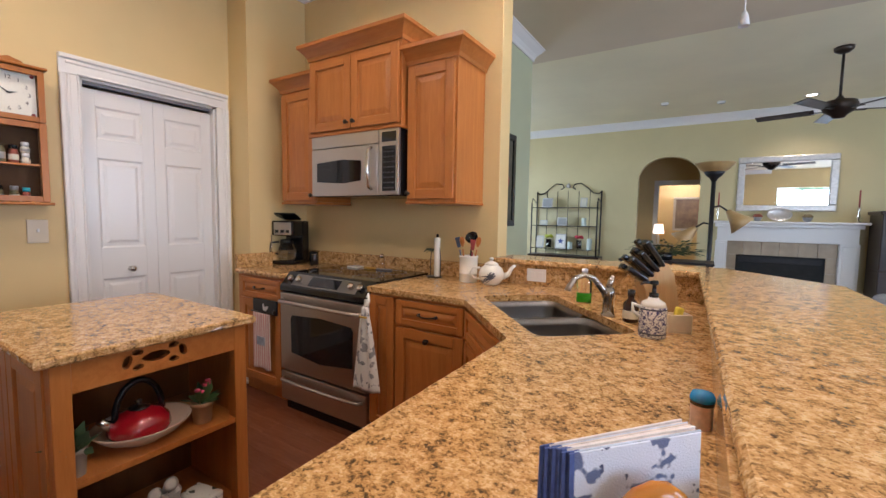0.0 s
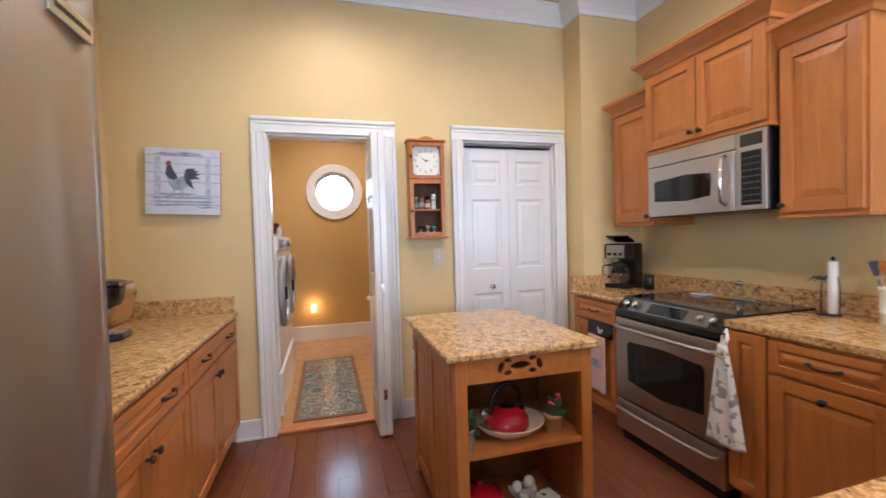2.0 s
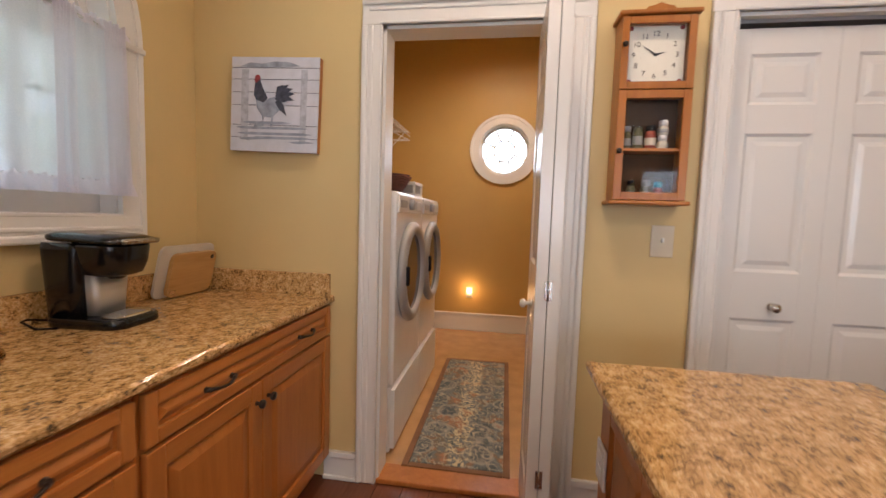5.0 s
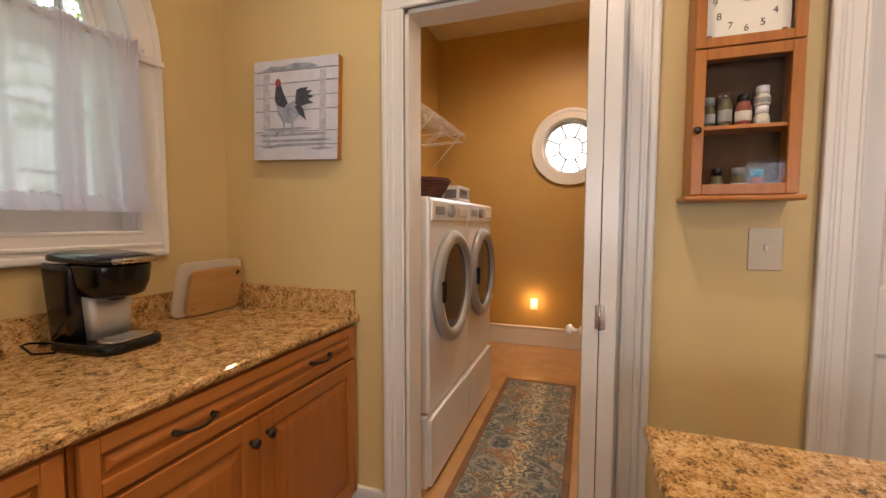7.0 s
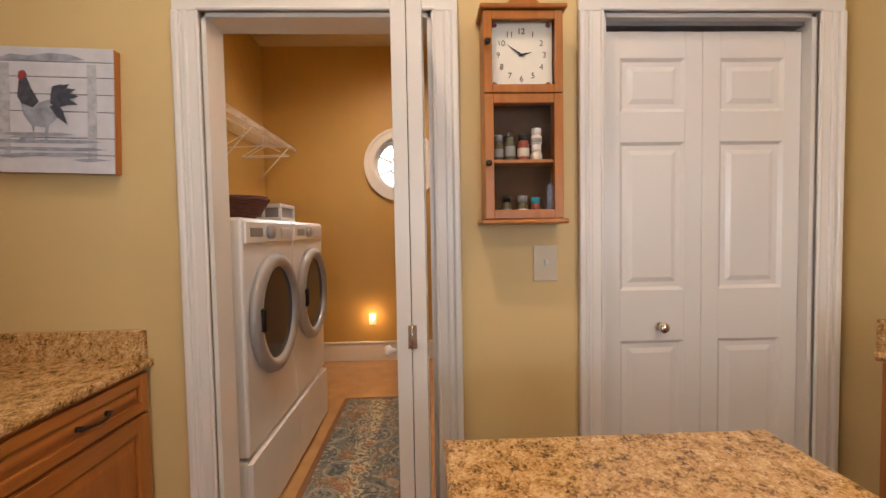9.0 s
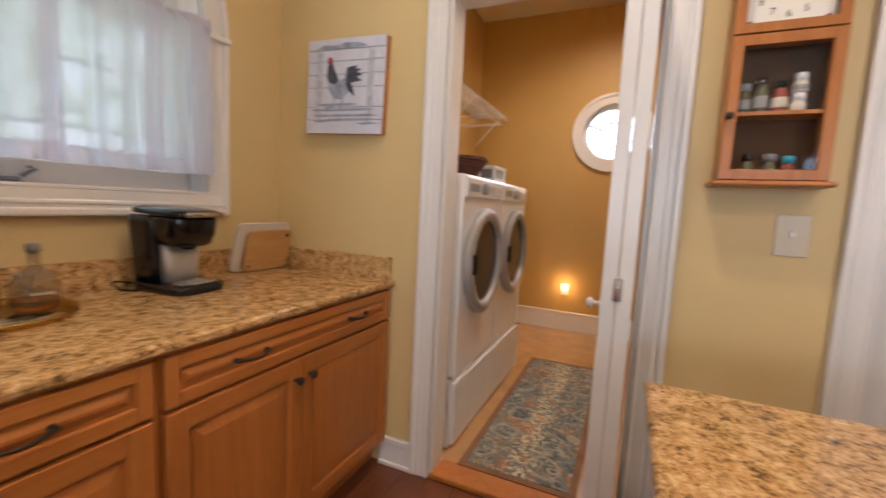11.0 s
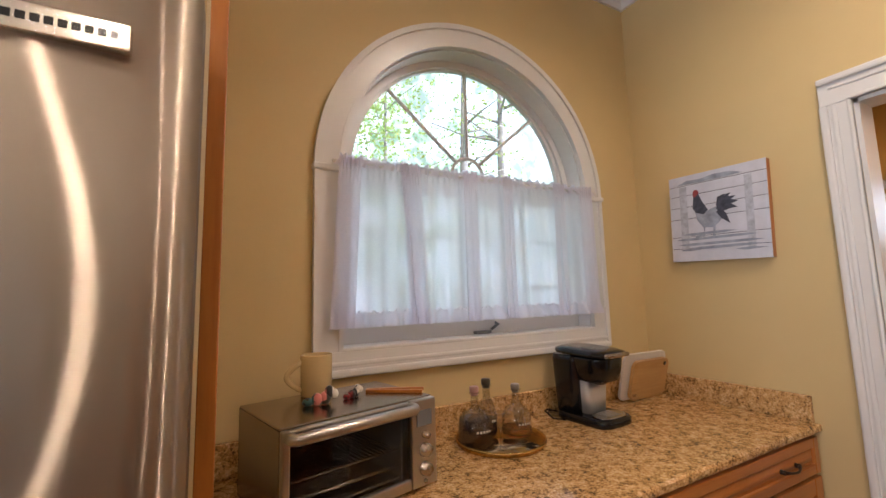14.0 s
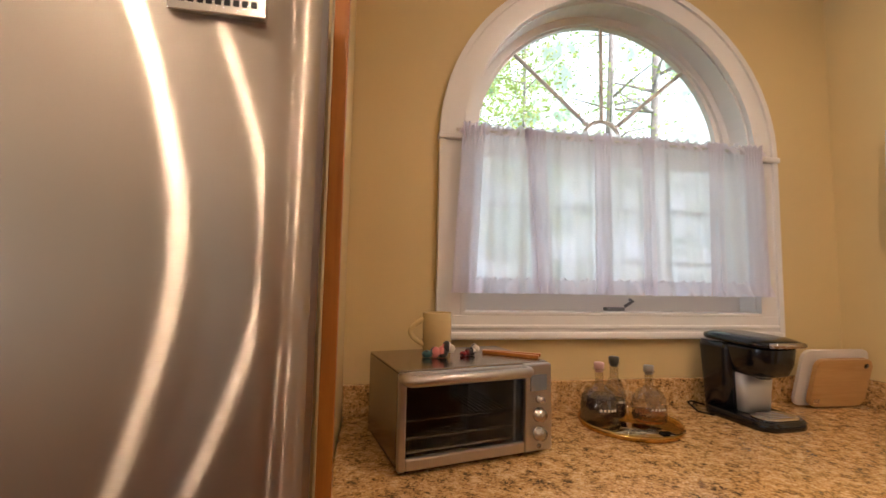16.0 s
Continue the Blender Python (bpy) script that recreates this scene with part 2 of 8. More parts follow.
def tube(bm, points, radius, seg=10, cap=True):
    """A round bar along points; radius is a number or one for each point."""
    pts = [Vector(p) for p in points]
    rad = radius if isinstance(radius, (list, tuple)) else [radius] * len(pts)
    rings, side = [], None
    for i, p in enumerate(pts):
        d = (pts[min(i + 1, len(pts) - 1)] - pts[max(i - 1, 0)]).normalized()
        if side is None:
            side = d.cross(Vector((0, 0, 1)) if abs(d.z) < 0.9 else Vector((1, 0, 0))).normalized()
        side = (side - d * side.dot(d)).normalized()
        up = d.cross(side)
        rings.append([bm.verts.new(p + (side * math.cos(a) + up * math.sin(a)) * rad[i]) for a in (2 * math.pi * k / seg for k in range(seg))])
    for a, c in zip(rings, rings[1:]):
        for k in range(seg):
            bm.faces.new((a[k], a[(k + 1) % seg], c[(k + 1) % seg], c[k])).smooth = True
    if cap:
        bm.faces.new(rings[0][::-1])
        bm.faces.new(rings[-1])
    return bm


def lathe(bm, profile, centre=(0, 0, 0), seg=24, squash=1.0):
    """Turns a profile of (radius, height) round the upright axis."""
    cx, cy, cz = centre
    rings = [[bm.verts.new((cx + r * math.cos(a), cy + squash * r * math.sin(a), cz + h)) for a in (2 * math.pi * k / seg for k in range(seg))] for r, h in profile]
    for a, c in zip(rings, rings[1:]):
        for k in range(seg):
            bm.faces.new((a[k], a[(k + 1) % seg], c[(k + 1) % seg], c[k])).smooth = True
    (r0, h0), (r1, h1) = profile[0], profile[-1]
    if len(profile) > 2 and min(r0, r1) > 1e-4 and abs(r0 - r1) < 0.03 and abs(h0 - h1) < 0.03:
        for k in range(seg):
            bm.faces.new((rings[-1][k], rings[-1][(k + 1) % seg], rings[0][(k + 1) % seg], rings[0][k])).smooth = True
    else:
        if r0 > 1e-4:
            bm.faces.new(rings[0][::-1])
        if r1 > 1e-4:
            bm.faces.new(rings[-1])
    bmesh.ops.remove_doubles(bm, verts=[v for r in rings for v in r], dist=1e-5)
    return bm


def prism(bm, outline, z0, z1, bev=0.0):
    """An upright slab over an outline of (x, y), given counter-clockwise."""
    lo = [bm.verts.new((x, y, z0)) for x, y in outline]
    hi = [bm.verts.new((x, y, z1)) for x, y in outline]
    n = len(outline)
    faces = [bm.faces.new(lo[::-1]), bm.faces.new(hi)]
    for k in range(n):
        faces.append(bm.faces.new((lo[k], lo[(k + 1) % n], hi[(k + 1) % n], hi[k])))
    if bev:
        es = {e for f in faces for e in f.edges}
        bmesh.ops.bevel(bm, geom=list(es), offset=bev, segments=2, profile=0.5, affect="EDGES")
    return bm


def turned(bm, m, start=0):
    bm.verts.ensure_lookup_table()
    bmesh.ops.transform(bm, matrix=m, verts=bm.verts[start:])
    return bm


def mesh_of(name, bm, material):
    bmesh.ops.recalc_face_normals(bm, faces=bm.faces)
    me = bpy.data.meshes.new(name)
    bm.to_mesh(me)
    bm.free()
    me.materials.append(material)
    return me


def part(name, bm, material, parent, label="", m=None):
    ob = new(name, mesh_of(name, bm, material))
    ob.parent = parent
    if m is not None:
        ob.matrix_basis = m
    return tagged(ob, label)


def thing(name, label, category, m=None, group="", kind=""):
    ob = new(name)
    ob.empty_display_size = 0.05
    if m is not None:
        ob.matrix_basis = m
    return tagged(ob, label, category, group, kind)


def structure(name, bm, material, label="", category=""):
    return tagged(new(name, mesh_of(name, bm, material)), label, category, "", "structure")


def bx(x0, x1, y0, y1, z0, z1, bev=0.0, seg=2):
    return box(bmesh.new(), x0, x1, y0, y1, z0, z1, bev, seg)


def writing(name, text, size, material, parent, m, label="", depth=0.0006):
    """Letters in the built-in font, as a mesh part."""
    cu = bpy.data.curves.new(name, "FONT")
    cu.body, cu.size, cu.extrude, cu.align_x, cu.align_y = text, size, depth, "CENTER", "CENTER"
    tmp = new(name + "_curve", cu)
    me = bpy.data.meshes.new_from_object(tmp)
    bpy.data.objects.remove(tmp)
    me.materials.clear()
    me.materials.append(material)
    ob = new(name, me)
    ob.parent, ob.matrix_basis = parent, m
    return tagged(ob, label)

# ---- structure ----
CEIL_Z = 3.14
floor_bm = bx(-3.2, 8.4, -0.3, 13.2, -0.08, -0.013)
floor = structure("floor", floor_bm, FLOORW, "dark reddish brown glossy hardwood floor", "floor")
structure("floor_laundry", bx(-2.8, -0.125, 0.05, 2.5, -0.003, 0.02), plain("laundry_vinyl", (0.50, 0.29, 0.13), 0.22, vary=0.12, scale=7, grain=60, relief=0.05), "warm tan mottled vinyl laundry floor", "floor")
structure("threshold_laundry", bx(-0.125, 0.012, 0.915, 1.695, 0.0, 0.024, 0.006), MAPLE, "light wood threshold strip under the doorway", "threshold")
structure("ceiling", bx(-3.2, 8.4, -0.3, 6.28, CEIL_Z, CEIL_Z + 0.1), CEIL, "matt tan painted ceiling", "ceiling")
structure("ceiling_living", bx(-3.2, 8.4, 6.28, 13.2, CEIL_Z, CEIL_Z + 0.1), CEIL_LIVING, "matt living room ceiling with its brighter light in the pale colour", "ceiling")

LD0, LD1, PD0, PD1, DTOP = 0.912, 1.698, 2.305, 3.087, 2.062
bm = bmesh.new()
box(bm, -0.12, 0, -0.16, LD0, 0, CEIL_Z)
box(bm, -0.12, 0, LD0, LD1, DTOP, CEIL_Z)
box(bm, -0.12, 0, LD1, PD0, 0, CEIL_Z)
box(bm, -0.12, 0, PD0, PD1, DTOP, CEIL_Z)
box(bm, -0.12, 0, PD1, 3.2, 0, CEIL_Z)
structure("wall_west", bm, WALL, "pale yellow painted wall with two doorways", "wall")
structure("wall_west_jog", bx(-0.12, 0.23, 3.2, 3.85, 0, CEIL_Z), WALL, "pale yellow wall pier beside the pantry", "wall")
structure("wall_range", bx(0.23, 2.0, 3.72, 3.86, 0, CEIL_Z, 0.004), WALL, "pale yellow wall behind the range", "wall")
structure("wall_green", bx(-2.0, 1.395, 3.862, 5.83, 0, CEIL_Z, 0.004), GREEN, "sage green painted wall beyond the kitchen", "wall")
# pantry closet behind its doors; unseen shell added to block backdrop light
bm = bmesh.new()
box(bm, -0.9, -0.8, 2.2, 3.2, 0, 2.6)
box(bm, -0.798, -0.122, 2.16, 2.24, 0, 2.6)
box(bm, -0.798, -0.122, 3.14, 3.2, 0, 2.6)
box(bm, -0.9, -0.122, 2.16, 3.2, 2.602, 2.66)
structure("wall_pantry_back", bm, WALL, "unseen closet walls that block light behind the pantry doors", "wall")
# laundry room
LX = -2.68
WCY, WCZ, WCR = 1.414, 1.975, 0.272


def round_hole(bm, y0, y1, z0, z1, cy, cz, r, x0, x1, n=48):
    """An upright slab across x with a round hole through it."""
    def edge(a):
        c, s = math.cos(a), math.sin(a)
        k = min(((y1 - cy) if c > 0 else (y0 - cy)) / c if abs(c) > 1e-6 else 1e9, ((z1 - cz) if s > 0 else (z0 - cz)) / s if abs(s) > 1e-6 else 1e9)
        return cy + c * k, cz + s * k
    angles = sorted([2 * math.pi * k / n for k in range(n)] + [math.atan2(z - cz, y - cy) % (2 * math.pi) for y in (y0, y1) for z in (z0, z1)])
    for a, c in zip(angles, angles[1:] + [angles[0] + 2 * math.pi]):
        ring = [(cy + r * math.cos(a), cz + r * math.sin(a)), edge(a), edge(c), (cy + r * math.cos(c), cz + r * math.sin(c))]
        v0 = [bm.verts.new((x0, *p)) for p in ring]
        v1 = [bm.verts.new((x1, *p)) for p in ring]
        bm.faces.new(v0)
        bm.faces.new(v1[::-1])
        bm.faces.new((v0[0], v0[3], v1[3], v1[0]))
        bm.faces.new((v0[1], v0[2], v1[2], v1[1]))
    return bm


structure("wall_laundry_west", round_hole(bmesh.new(), 0.0, 2.6, 0.0, 3.13, WCY, WCZ, WCR, LX - 0.16, LX), OCHRE, "warm ochre laundry wall with a round window", "wall")
structure("wall_laundry_south", bx(LX, -0.122, -0.02, 0.08, 0, 3.13), OCHRE, "warm ochre laundry wall behind the washers", "wall")
structure("wall_laundry_north", bx(LX, -0.122, 2.02, 2.12, 0, 3.13), OCHRE, "warm ochre laundry side wall", "wall")
bm = bmesh.new()
box(bm, -0.128, -0.121, 0.08, LD0, 0, 3.13)
box(bm, -0.128, -0.121, LD1, 2.02, 0, 3.13)
box(bm, -0.128, -0.121, LD0, LD1, DTOP, 3.13)
structure("wall_laundry_east", bm, OCHRE, "warm ochre inner laundry wall face", "wall")
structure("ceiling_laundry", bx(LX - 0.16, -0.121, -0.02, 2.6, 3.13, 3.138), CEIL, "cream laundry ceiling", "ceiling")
bm = bmesh.new()
box(bm, LX, LX + 0.016, 0.08, 2.02, 0.02, 0.19, 0.004)
box(bm, LX, LX + 0.024, 0.08, 2.02, 0.19, 0.215, 0.007)
structure("baseboard_laundry", bm, TRIM, "tall white moulded baseboard", "baseboard")

# window wall, with the arched opening
AX, AR, SPR, SILL = 1.02, 0.615, 1.860, 1.212
bm = bmesh.new()
box(bm, -0.12, AX - AR, -0.16, 0, 0, CEIL_Z)
box(bm, AX + AR, 5.0, -0.16, 0, 0, CEIL_Z)
box(bm, AX - AR, AX + AR, -0.16, 0, 0, SILL)
N = 40
for k in range(N):
    a, c = math.pi * k / N, math.pi * (k + 1) / N
    ring = [(AX + AR * math.cos(a), SPR + AR * math.sin(a)), (AX + AR * math.cos(a), CEIL_Z), (AX + AR * math.cos(c), CEIL_Z), (AX + AR * math.cos(c), SPR + AR * math.sin(c))]
    v0 = [bm.verts.new((x, 0, z)) for x, z in ring]
    v1 = [bm.verts.new((x, -0.16, z)) for x, z in ring]
    bm.faces.new(v0)
    bm.faces.new(v1[::-1])
    bm.faces.new((v0[0], v0[3], v1[3], v1[0]))
structure("wall_south", bm, WALL, "golden yellow painted wall with an arched window", "wall")
# great room, behind and beyond the bar
bm = bmesh.new()
box(bm, 5.0, 5.2, -0.16, 0, 0, CEIL_Z)
box(bm, 5.2, 7.0, -0.16, 0, 0, 0.5)
box(bm, 5.2, 7.0, -0.16, 0, 2.5, CEIL_Z)
box(bm, 7.0, 8.3, -0.16, 0, 0, CEIL_Z)
structure("wall_south_breakfast", bm, WALL, "pale yellow wall with a tall window", "wall")
bm = bmesh.new()
for y0, y1 in ((0, 1.6), (3.2, 4.4), (6.0, 7.2), (8.8, 10.1)):
    box(bm, 8.2, 8.34, y0, y1, 0, CEIL_Z)
for y0, y1 in ((1.6, 3.2), (4.4, 6.0), (7.2, 8.8)):
    box(bm, 8.2, 8.34, y0, y1, 0, 0.4)
    box(bm, 8.2, 8.34, y0, y1, 2.5, CEIL_Z)
structure("wall_east", bm, WALL, "pale yellow wall with tall windows", "wall")
# unseen side wall; its opening is added to hold a fill lamp
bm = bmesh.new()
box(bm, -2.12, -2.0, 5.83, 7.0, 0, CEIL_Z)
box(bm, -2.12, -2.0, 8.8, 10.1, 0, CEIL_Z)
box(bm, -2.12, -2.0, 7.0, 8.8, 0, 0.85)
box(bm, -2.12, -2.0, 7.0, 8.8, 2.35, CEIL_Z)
structure("wall_living_west", bm, OLIVE, "pale yellow living room side wall with an added unseen opening", "wall")
FY = 10.1
ARX0, ARX1, ARS = 1.97, 2.98, 2.06
bm = bmesh.new()
box(bm, -2.12, ARX0, FY, FY + 0.14, 0, CEIL_Z)
box(bm, ARX1, 8.34, FY, FY + 0.14, 0, CEIL_Z)
cx, rx, rz = (ARX0 + ARX1) / 2, (ARX1 - ARX0) / 2, 0.40
for k in range(24):
    a, c = math.pi * k / 24, math.pi * (k + 1) / 24
    ring = [(cx + rx * math.cos(a), ARS + rz * math.sin(a)), (cx + rx * math.cos(a), CEIL_Z), (cx + rx * math.cos(c), CEIL_Z), (cx + rx * math.cos(c), ARS + rz * math.sin(c))]
    v0 = [bm.verts.new((x, FY, z)) for x, z in ring]
    v1 = [bm.verts.new((x, FY + 0.14, z)) for x, z in ring]
    bm.faces.new(v0)
    bm.faces.new(v1[::-1])
    bm.faces.new((v0[0], v0[3], v1[3], v1[0]))
structure("wall_north", bm, OLIVE, "pale yellow living room wall with an arched opening", "wall")
bm = bmesh.new()
box(bm, 0.2, 0.3, FY + 0.14, 13.1, 0, CEIL_Z)
box(bm, 4.4, 4.5, FY + 0.14, 13.1, 0, CEIL_Z)
box(bm, 0.2, 2.2, 11.6, 11.72, 0, CEIL_Z)
box(bm, 3.05, 4.5, 11.6, 11.72, 0, CEIL_Z)
box(bm, 2.2, 3.05, 11.6, 11.72, 2.05, CEIL_Z)
box(bm, 0.2, 4.5, 13.0, 13.1, 0, CEIL_Z)
structure("wall_hall", bm, WALL, "warm yellow hall walls behind the arch", "wall")

# casings, baseboards and crown


def casing(name, y0, y1, top, label):
    """Moulded door casing round an opening of the west wall, with its jamb lining."""
    bm = bmesh.new()
    w = 0.092
    for a, c in ((y0 - w, y0), (y1, y1 + w)):
        outer = a if a < y0 else c
        inner = c if a < y0 else a
        box(bm, 0.0, 0.018, a, c, 0, top, 0.004)
        s = 1 if inner > outer else -1
        lo, hi = sorted((outer, outer + s * 0.026))
        box(bm, 0.001, 0.030, lo, hi, 0, top, 0.008)
        lo, hi = sorted((outer + s * 0.034, outer + s * 0.05))
        box(bm, 0.001, 0.023, lo, hi, 0, top, 0.005)
        lo, hi = sorted((inner, inner - s * 0.014))
        box(bm, 0.001, 0.024, lo, hi, 0, top, 0.006)
    h = 0.107
    box(bm, 0.0, 0.0185, y0 - w, y1 + w, top, top + h, 0.004)
    box(bm, 0.001, 0.031, y0 - w, y1 + w, top + h - 0.026, top + h + 0.001, 0.008)
    box(bm, 0.001, 0.0235, y0 - w + 0.03, y1 + w - 0.03, top + h - 0.05, top + h - 0.034, 0.005)
    box(bm, 0.001, 0.0245, y0 - 0.012, y1 + 0.012, top, top + 0.014, 0.006)
    box(bm, -0.12, 0.001, y0, y0 + 0.014, 0, top)
    box(bm, -0.12, 0.001, y1 - 0.014, y1, 0, top)
    box(bm, -0.12, 0.001, y0, y1, top - 0.014, top)
    return structure(name, bm, TRIM, label, "door casing")


casing("trim_laundry_door", LD0, LD1, DTOP, "white moulded casing round the laundry doorway")
casing("trim_pantry_door", PD0, PD1, DTOP, "white moulded casing round the pantry doors")


def baseboard(bm, p, q, n):
    """A run of baseboard from p to q, n pointing into the room."""
    p, q, n = Vector((*p, 0)), Vector((*q, 0)), Vector((*n, 0))
    for t, z0, z1 in ((0.015, 0, 0.115), (0.021, 0.105, 0.135), (0.026, 0, 0.018)):
        lo = [min(a) for a in zip(p, q, p + n * t, q + n * t)]
        hi = [max(a) for a in zip(p, q, p + n * t, q + n * t)]
        box(bm, lo[0], hi[0], lo[1], hi[1], z0, z1, 0.004)


bm = bmesh.new()
baseboard(bm, (0, 0.66), (0, LD0 - 0.092), (1, 0))
baseboard(bm, (0, LD1 + 0.092), (0, PD0 - 0.092), (1, 0))
baseboard(bm, (0.23, 3.2), (0, 3.2), (0, -1))
structure("baseboard", bm, TRIM, "white moulded baseboard along the kitchen wall", "baseboard")

CROWN = ((0, -0.14), (0.014, -0.14), (0.018, -0.108), (0.04, -0.075), (0.075, -0.04), (0.095, -0.016), (0.105, -0.012), (0.105, 0), (0, 0))


def crown(bm, p, q, n, ext0=0.0, ext1=0.0, profile=CROWN, z=CEIL_Z):
    """A run of crown moulding; ext0 and ext1 lengthen its outer edge at each end for the mitre."""
    p, q, n = Vector((*p, z)), Vector((*q, z)), Vector((*n, 0))
    d = (q - p).normalized()
    r0 = [bm.verts.new(p + n * o + Vector((0, 0, h)) - d * o * ext0) for o, h in profile]
    r1 = [bm.verts.new(q + n * o + Vector((0, 0, h)) + d * o * ext1) for o, h in profile]
    k = len(profile)
    bm.faces.new(r0[::-1])
    bm.faces.new(r1)
    for i in range(k):
        bm.faces.new((r0[i], r0[(i + 1) % k], r1[(i + 1) % k], r1[i]))


bm = bmesh.new()
crown(bm, (0, 0), (0, 3.2), (1, 0), -1, -1)
crown(bm, (0, 3.2), (0.23, 3.2), (0, -1), -1, 1)
crown(bm, (0.23, 3.2), (0.23, 3.72), (1, 0), 1, -1)
crown(bm, (0.23, 3.72), (2.0, 3.72), (0, -1), -1, 1)
crown(bm, (2.0, 3.72), (2.0, 3.86), (1, 0), 1, 1)
crown(bm, (0, 0), (5.0, 0), (0, 1), -1, 0)
structure("trim_crown_kitchen", bm, TRIM, "white crown moulding round the kitchen ceiling", "crown moulding")
bm = bmesh.new()
crown(bm, (1.395, 3.862), (1.395, 5.83), (1, 0), 0, 1)
crown(bm, (1.395, 5.83), (-2.0, 5.83), (0, 1), 1, -1)
crown(bm, (-2.0, FY), (8.2, FY), (0, -1), -1, -1)
structure("trim_crown_living", bm, TRIM, "white crown moulding round the living room ceiling", "crown moulding")

# ---- light of the place ----
for y0, y1, power in ((1.6, 3.2, 135), (4.4, 6.0, 98), (7.2, 8.8, 24)):
    lamp("daylight_fill", "AREA", look((8.25, (y0 + y1) / 2, 1.45), (0, (y0 + y1) / 2, 3.6)), power, DAY, size=1.5, size_y=2.0)
# fill lamp in the added west opening, brightens the living room's left wall
lamp("daylight_fill", "AREA", look((-2.06, 7.9, 1.6), (3, 8.2, 1.9)), 95, DAY, size=1.7, size_y=1.4)
lamp("daylight_fill", "AREA", look((6.1, -0.1, 1.5), (6.1, 5, 2.8)), 125, DAY, size=1.7, size_y=1.9)
CAN = glow("can_glow", WARM, 18)


def downlight(x, y, energy, zc=CEIL_Z, cone=125):
    dl = thing("ceiling_light", "white recessed ceiling downlight, lit", "light", pose(x, y, zc), "recessed ceiling lights")
    part("trim_ring", lathe(bmesh.new(), [(0.062, -0.002), (0.066, -0.008), (0.085, -0.006), (0.09, -0.001), (0.062, -0.001)]), WHITEMETAL, dl)
    part("bulb_disc", lathe(bmesh.new(), [(0.0, -0.0035), (0.06, -0.0035), (0.06, -0.0015), (0.0, -0.0015)]), CAN, dl, "glowing warm bulb face")
    lamp("can_lamp", "SPOT", look((x, y, zc - 0.02), (x, y + 0.001, 0)), energy, WARM, cone=cone)


for x, y, power in ((0.85, 1.40, 92), (1.15, 2.75, 44), (2.95, 1.75, 76), (2.55, 3.2, 78), (4.2, 2.4, 84)):
    downlight(x, y, power, CEIL_Z, 162)
downlight(4.30, 9.4, 52)
downlight(-1.45, 1.45, 155, 3.13, 165)
# added fill lamp without a fixture, brightens the rooms behind the arch
lamp("hall_fill", "POINT", pose(2.6, 12.3, 2.3), 52, (1.0, 0.93, 0.82), size=0.12)

# ---- kitchen cabinets ----


def panel_front(bm, x0, x1, z0, z1, stile=0.055, th=0.02, y=0.0):
    """A framed front with a raised field; its face lies at y and looks towards -y."""
    w, h = x1 - x0, z1 - z0
    stile = min(stile, w * 0.28, h * 0.28)
    box(bm, x0, x0 + stile, y, y + th, z0, z1, 0.0025)
    box(bm, x1 - stile, x1, y, y + th, z0, z1, 0.0025)
    box(bm, x0 + stile, x1 - stile, y + 0.0006, y + th, z0, z0 + stile, 0.0025)
    box(bm, x0 + stile, x1 - stile, y + 0.0006, y + th, z1 - stile, z1, 0.0025)
    a0, a1, b0, b1 = x0 + stile, x1 - stile, z0 + stile, z1 - stile
    box(bm, a0, a1, y + 0.011, y + th - 0.002, b0, b1)
    g, s = 0.010, min(0.028, (a1 - a0) * 0.2, (b1 - b0) * 0.25)
    lo = [(a0 + g, b0 + g), (a1 - g, b0 + g), (a1 - g, b1 - g), (a0 + g, b1 - g)]
    hi = [(a0 + g + s, b0 + g + s), (a1 - g - s, b0 + g + s), (a1 - g - s, b1 - g - s), (a0 + g + s, b1 - g - s)]
    v0 = [bm.verts.new((px, y + 0.0108, pz)) for px, pz in lo]
    v1 = [bm.verts.new((px, y + 0.004, pz)) for px, pz in hi]
    bm.faces.new(v1)
    for k in range(4):
        bm.faces.new((v0[k], v0[(k + 1) % 4], v1[(k + 1) % 4], v1[k]))
    return bm


def knob_mesh(bm, x, z, y=0.0, r=0.015):
    s = len(bm.verts)
    lathe(bm, [(0.008, 0), (0.006, 0.004), (0.0055, 0.012), (r * 0.9, 0.016), (r, 0.021), (r * 0.85, 0.027), (0.0, 0.029)], seg=14)
    return turned(bm, Matrix.Translation((x, y, z)) @ Matrix.Rotation(radians(90), 4, "X"), s)


def pull_mesh(bm, x, z, length=0.105, y=0.0):
    """An arched pull with ball feet."""
    pts = [(x + length * (t - 0.5), y - 0.012 - 0.016 * math.sin(math.pi * t), z - 0.004 * math.sin(math.pi * t)) for t in [k / 8 for k in range(9)]]
    tube(bm, pts, [0.0065, 0.005, 0.0042, 0.004, 0.004, 0.004, 0.0042, 0.005, 0.0065], 8)
    for e in (-0.5, 0.5):
        tube(bm, [(x + e * length, y, z), (x + e * length, y - 0.006, z), (x + e * length, y - 0.014, z)], [0.009, 0.007, 0.008], 10)
    return bm


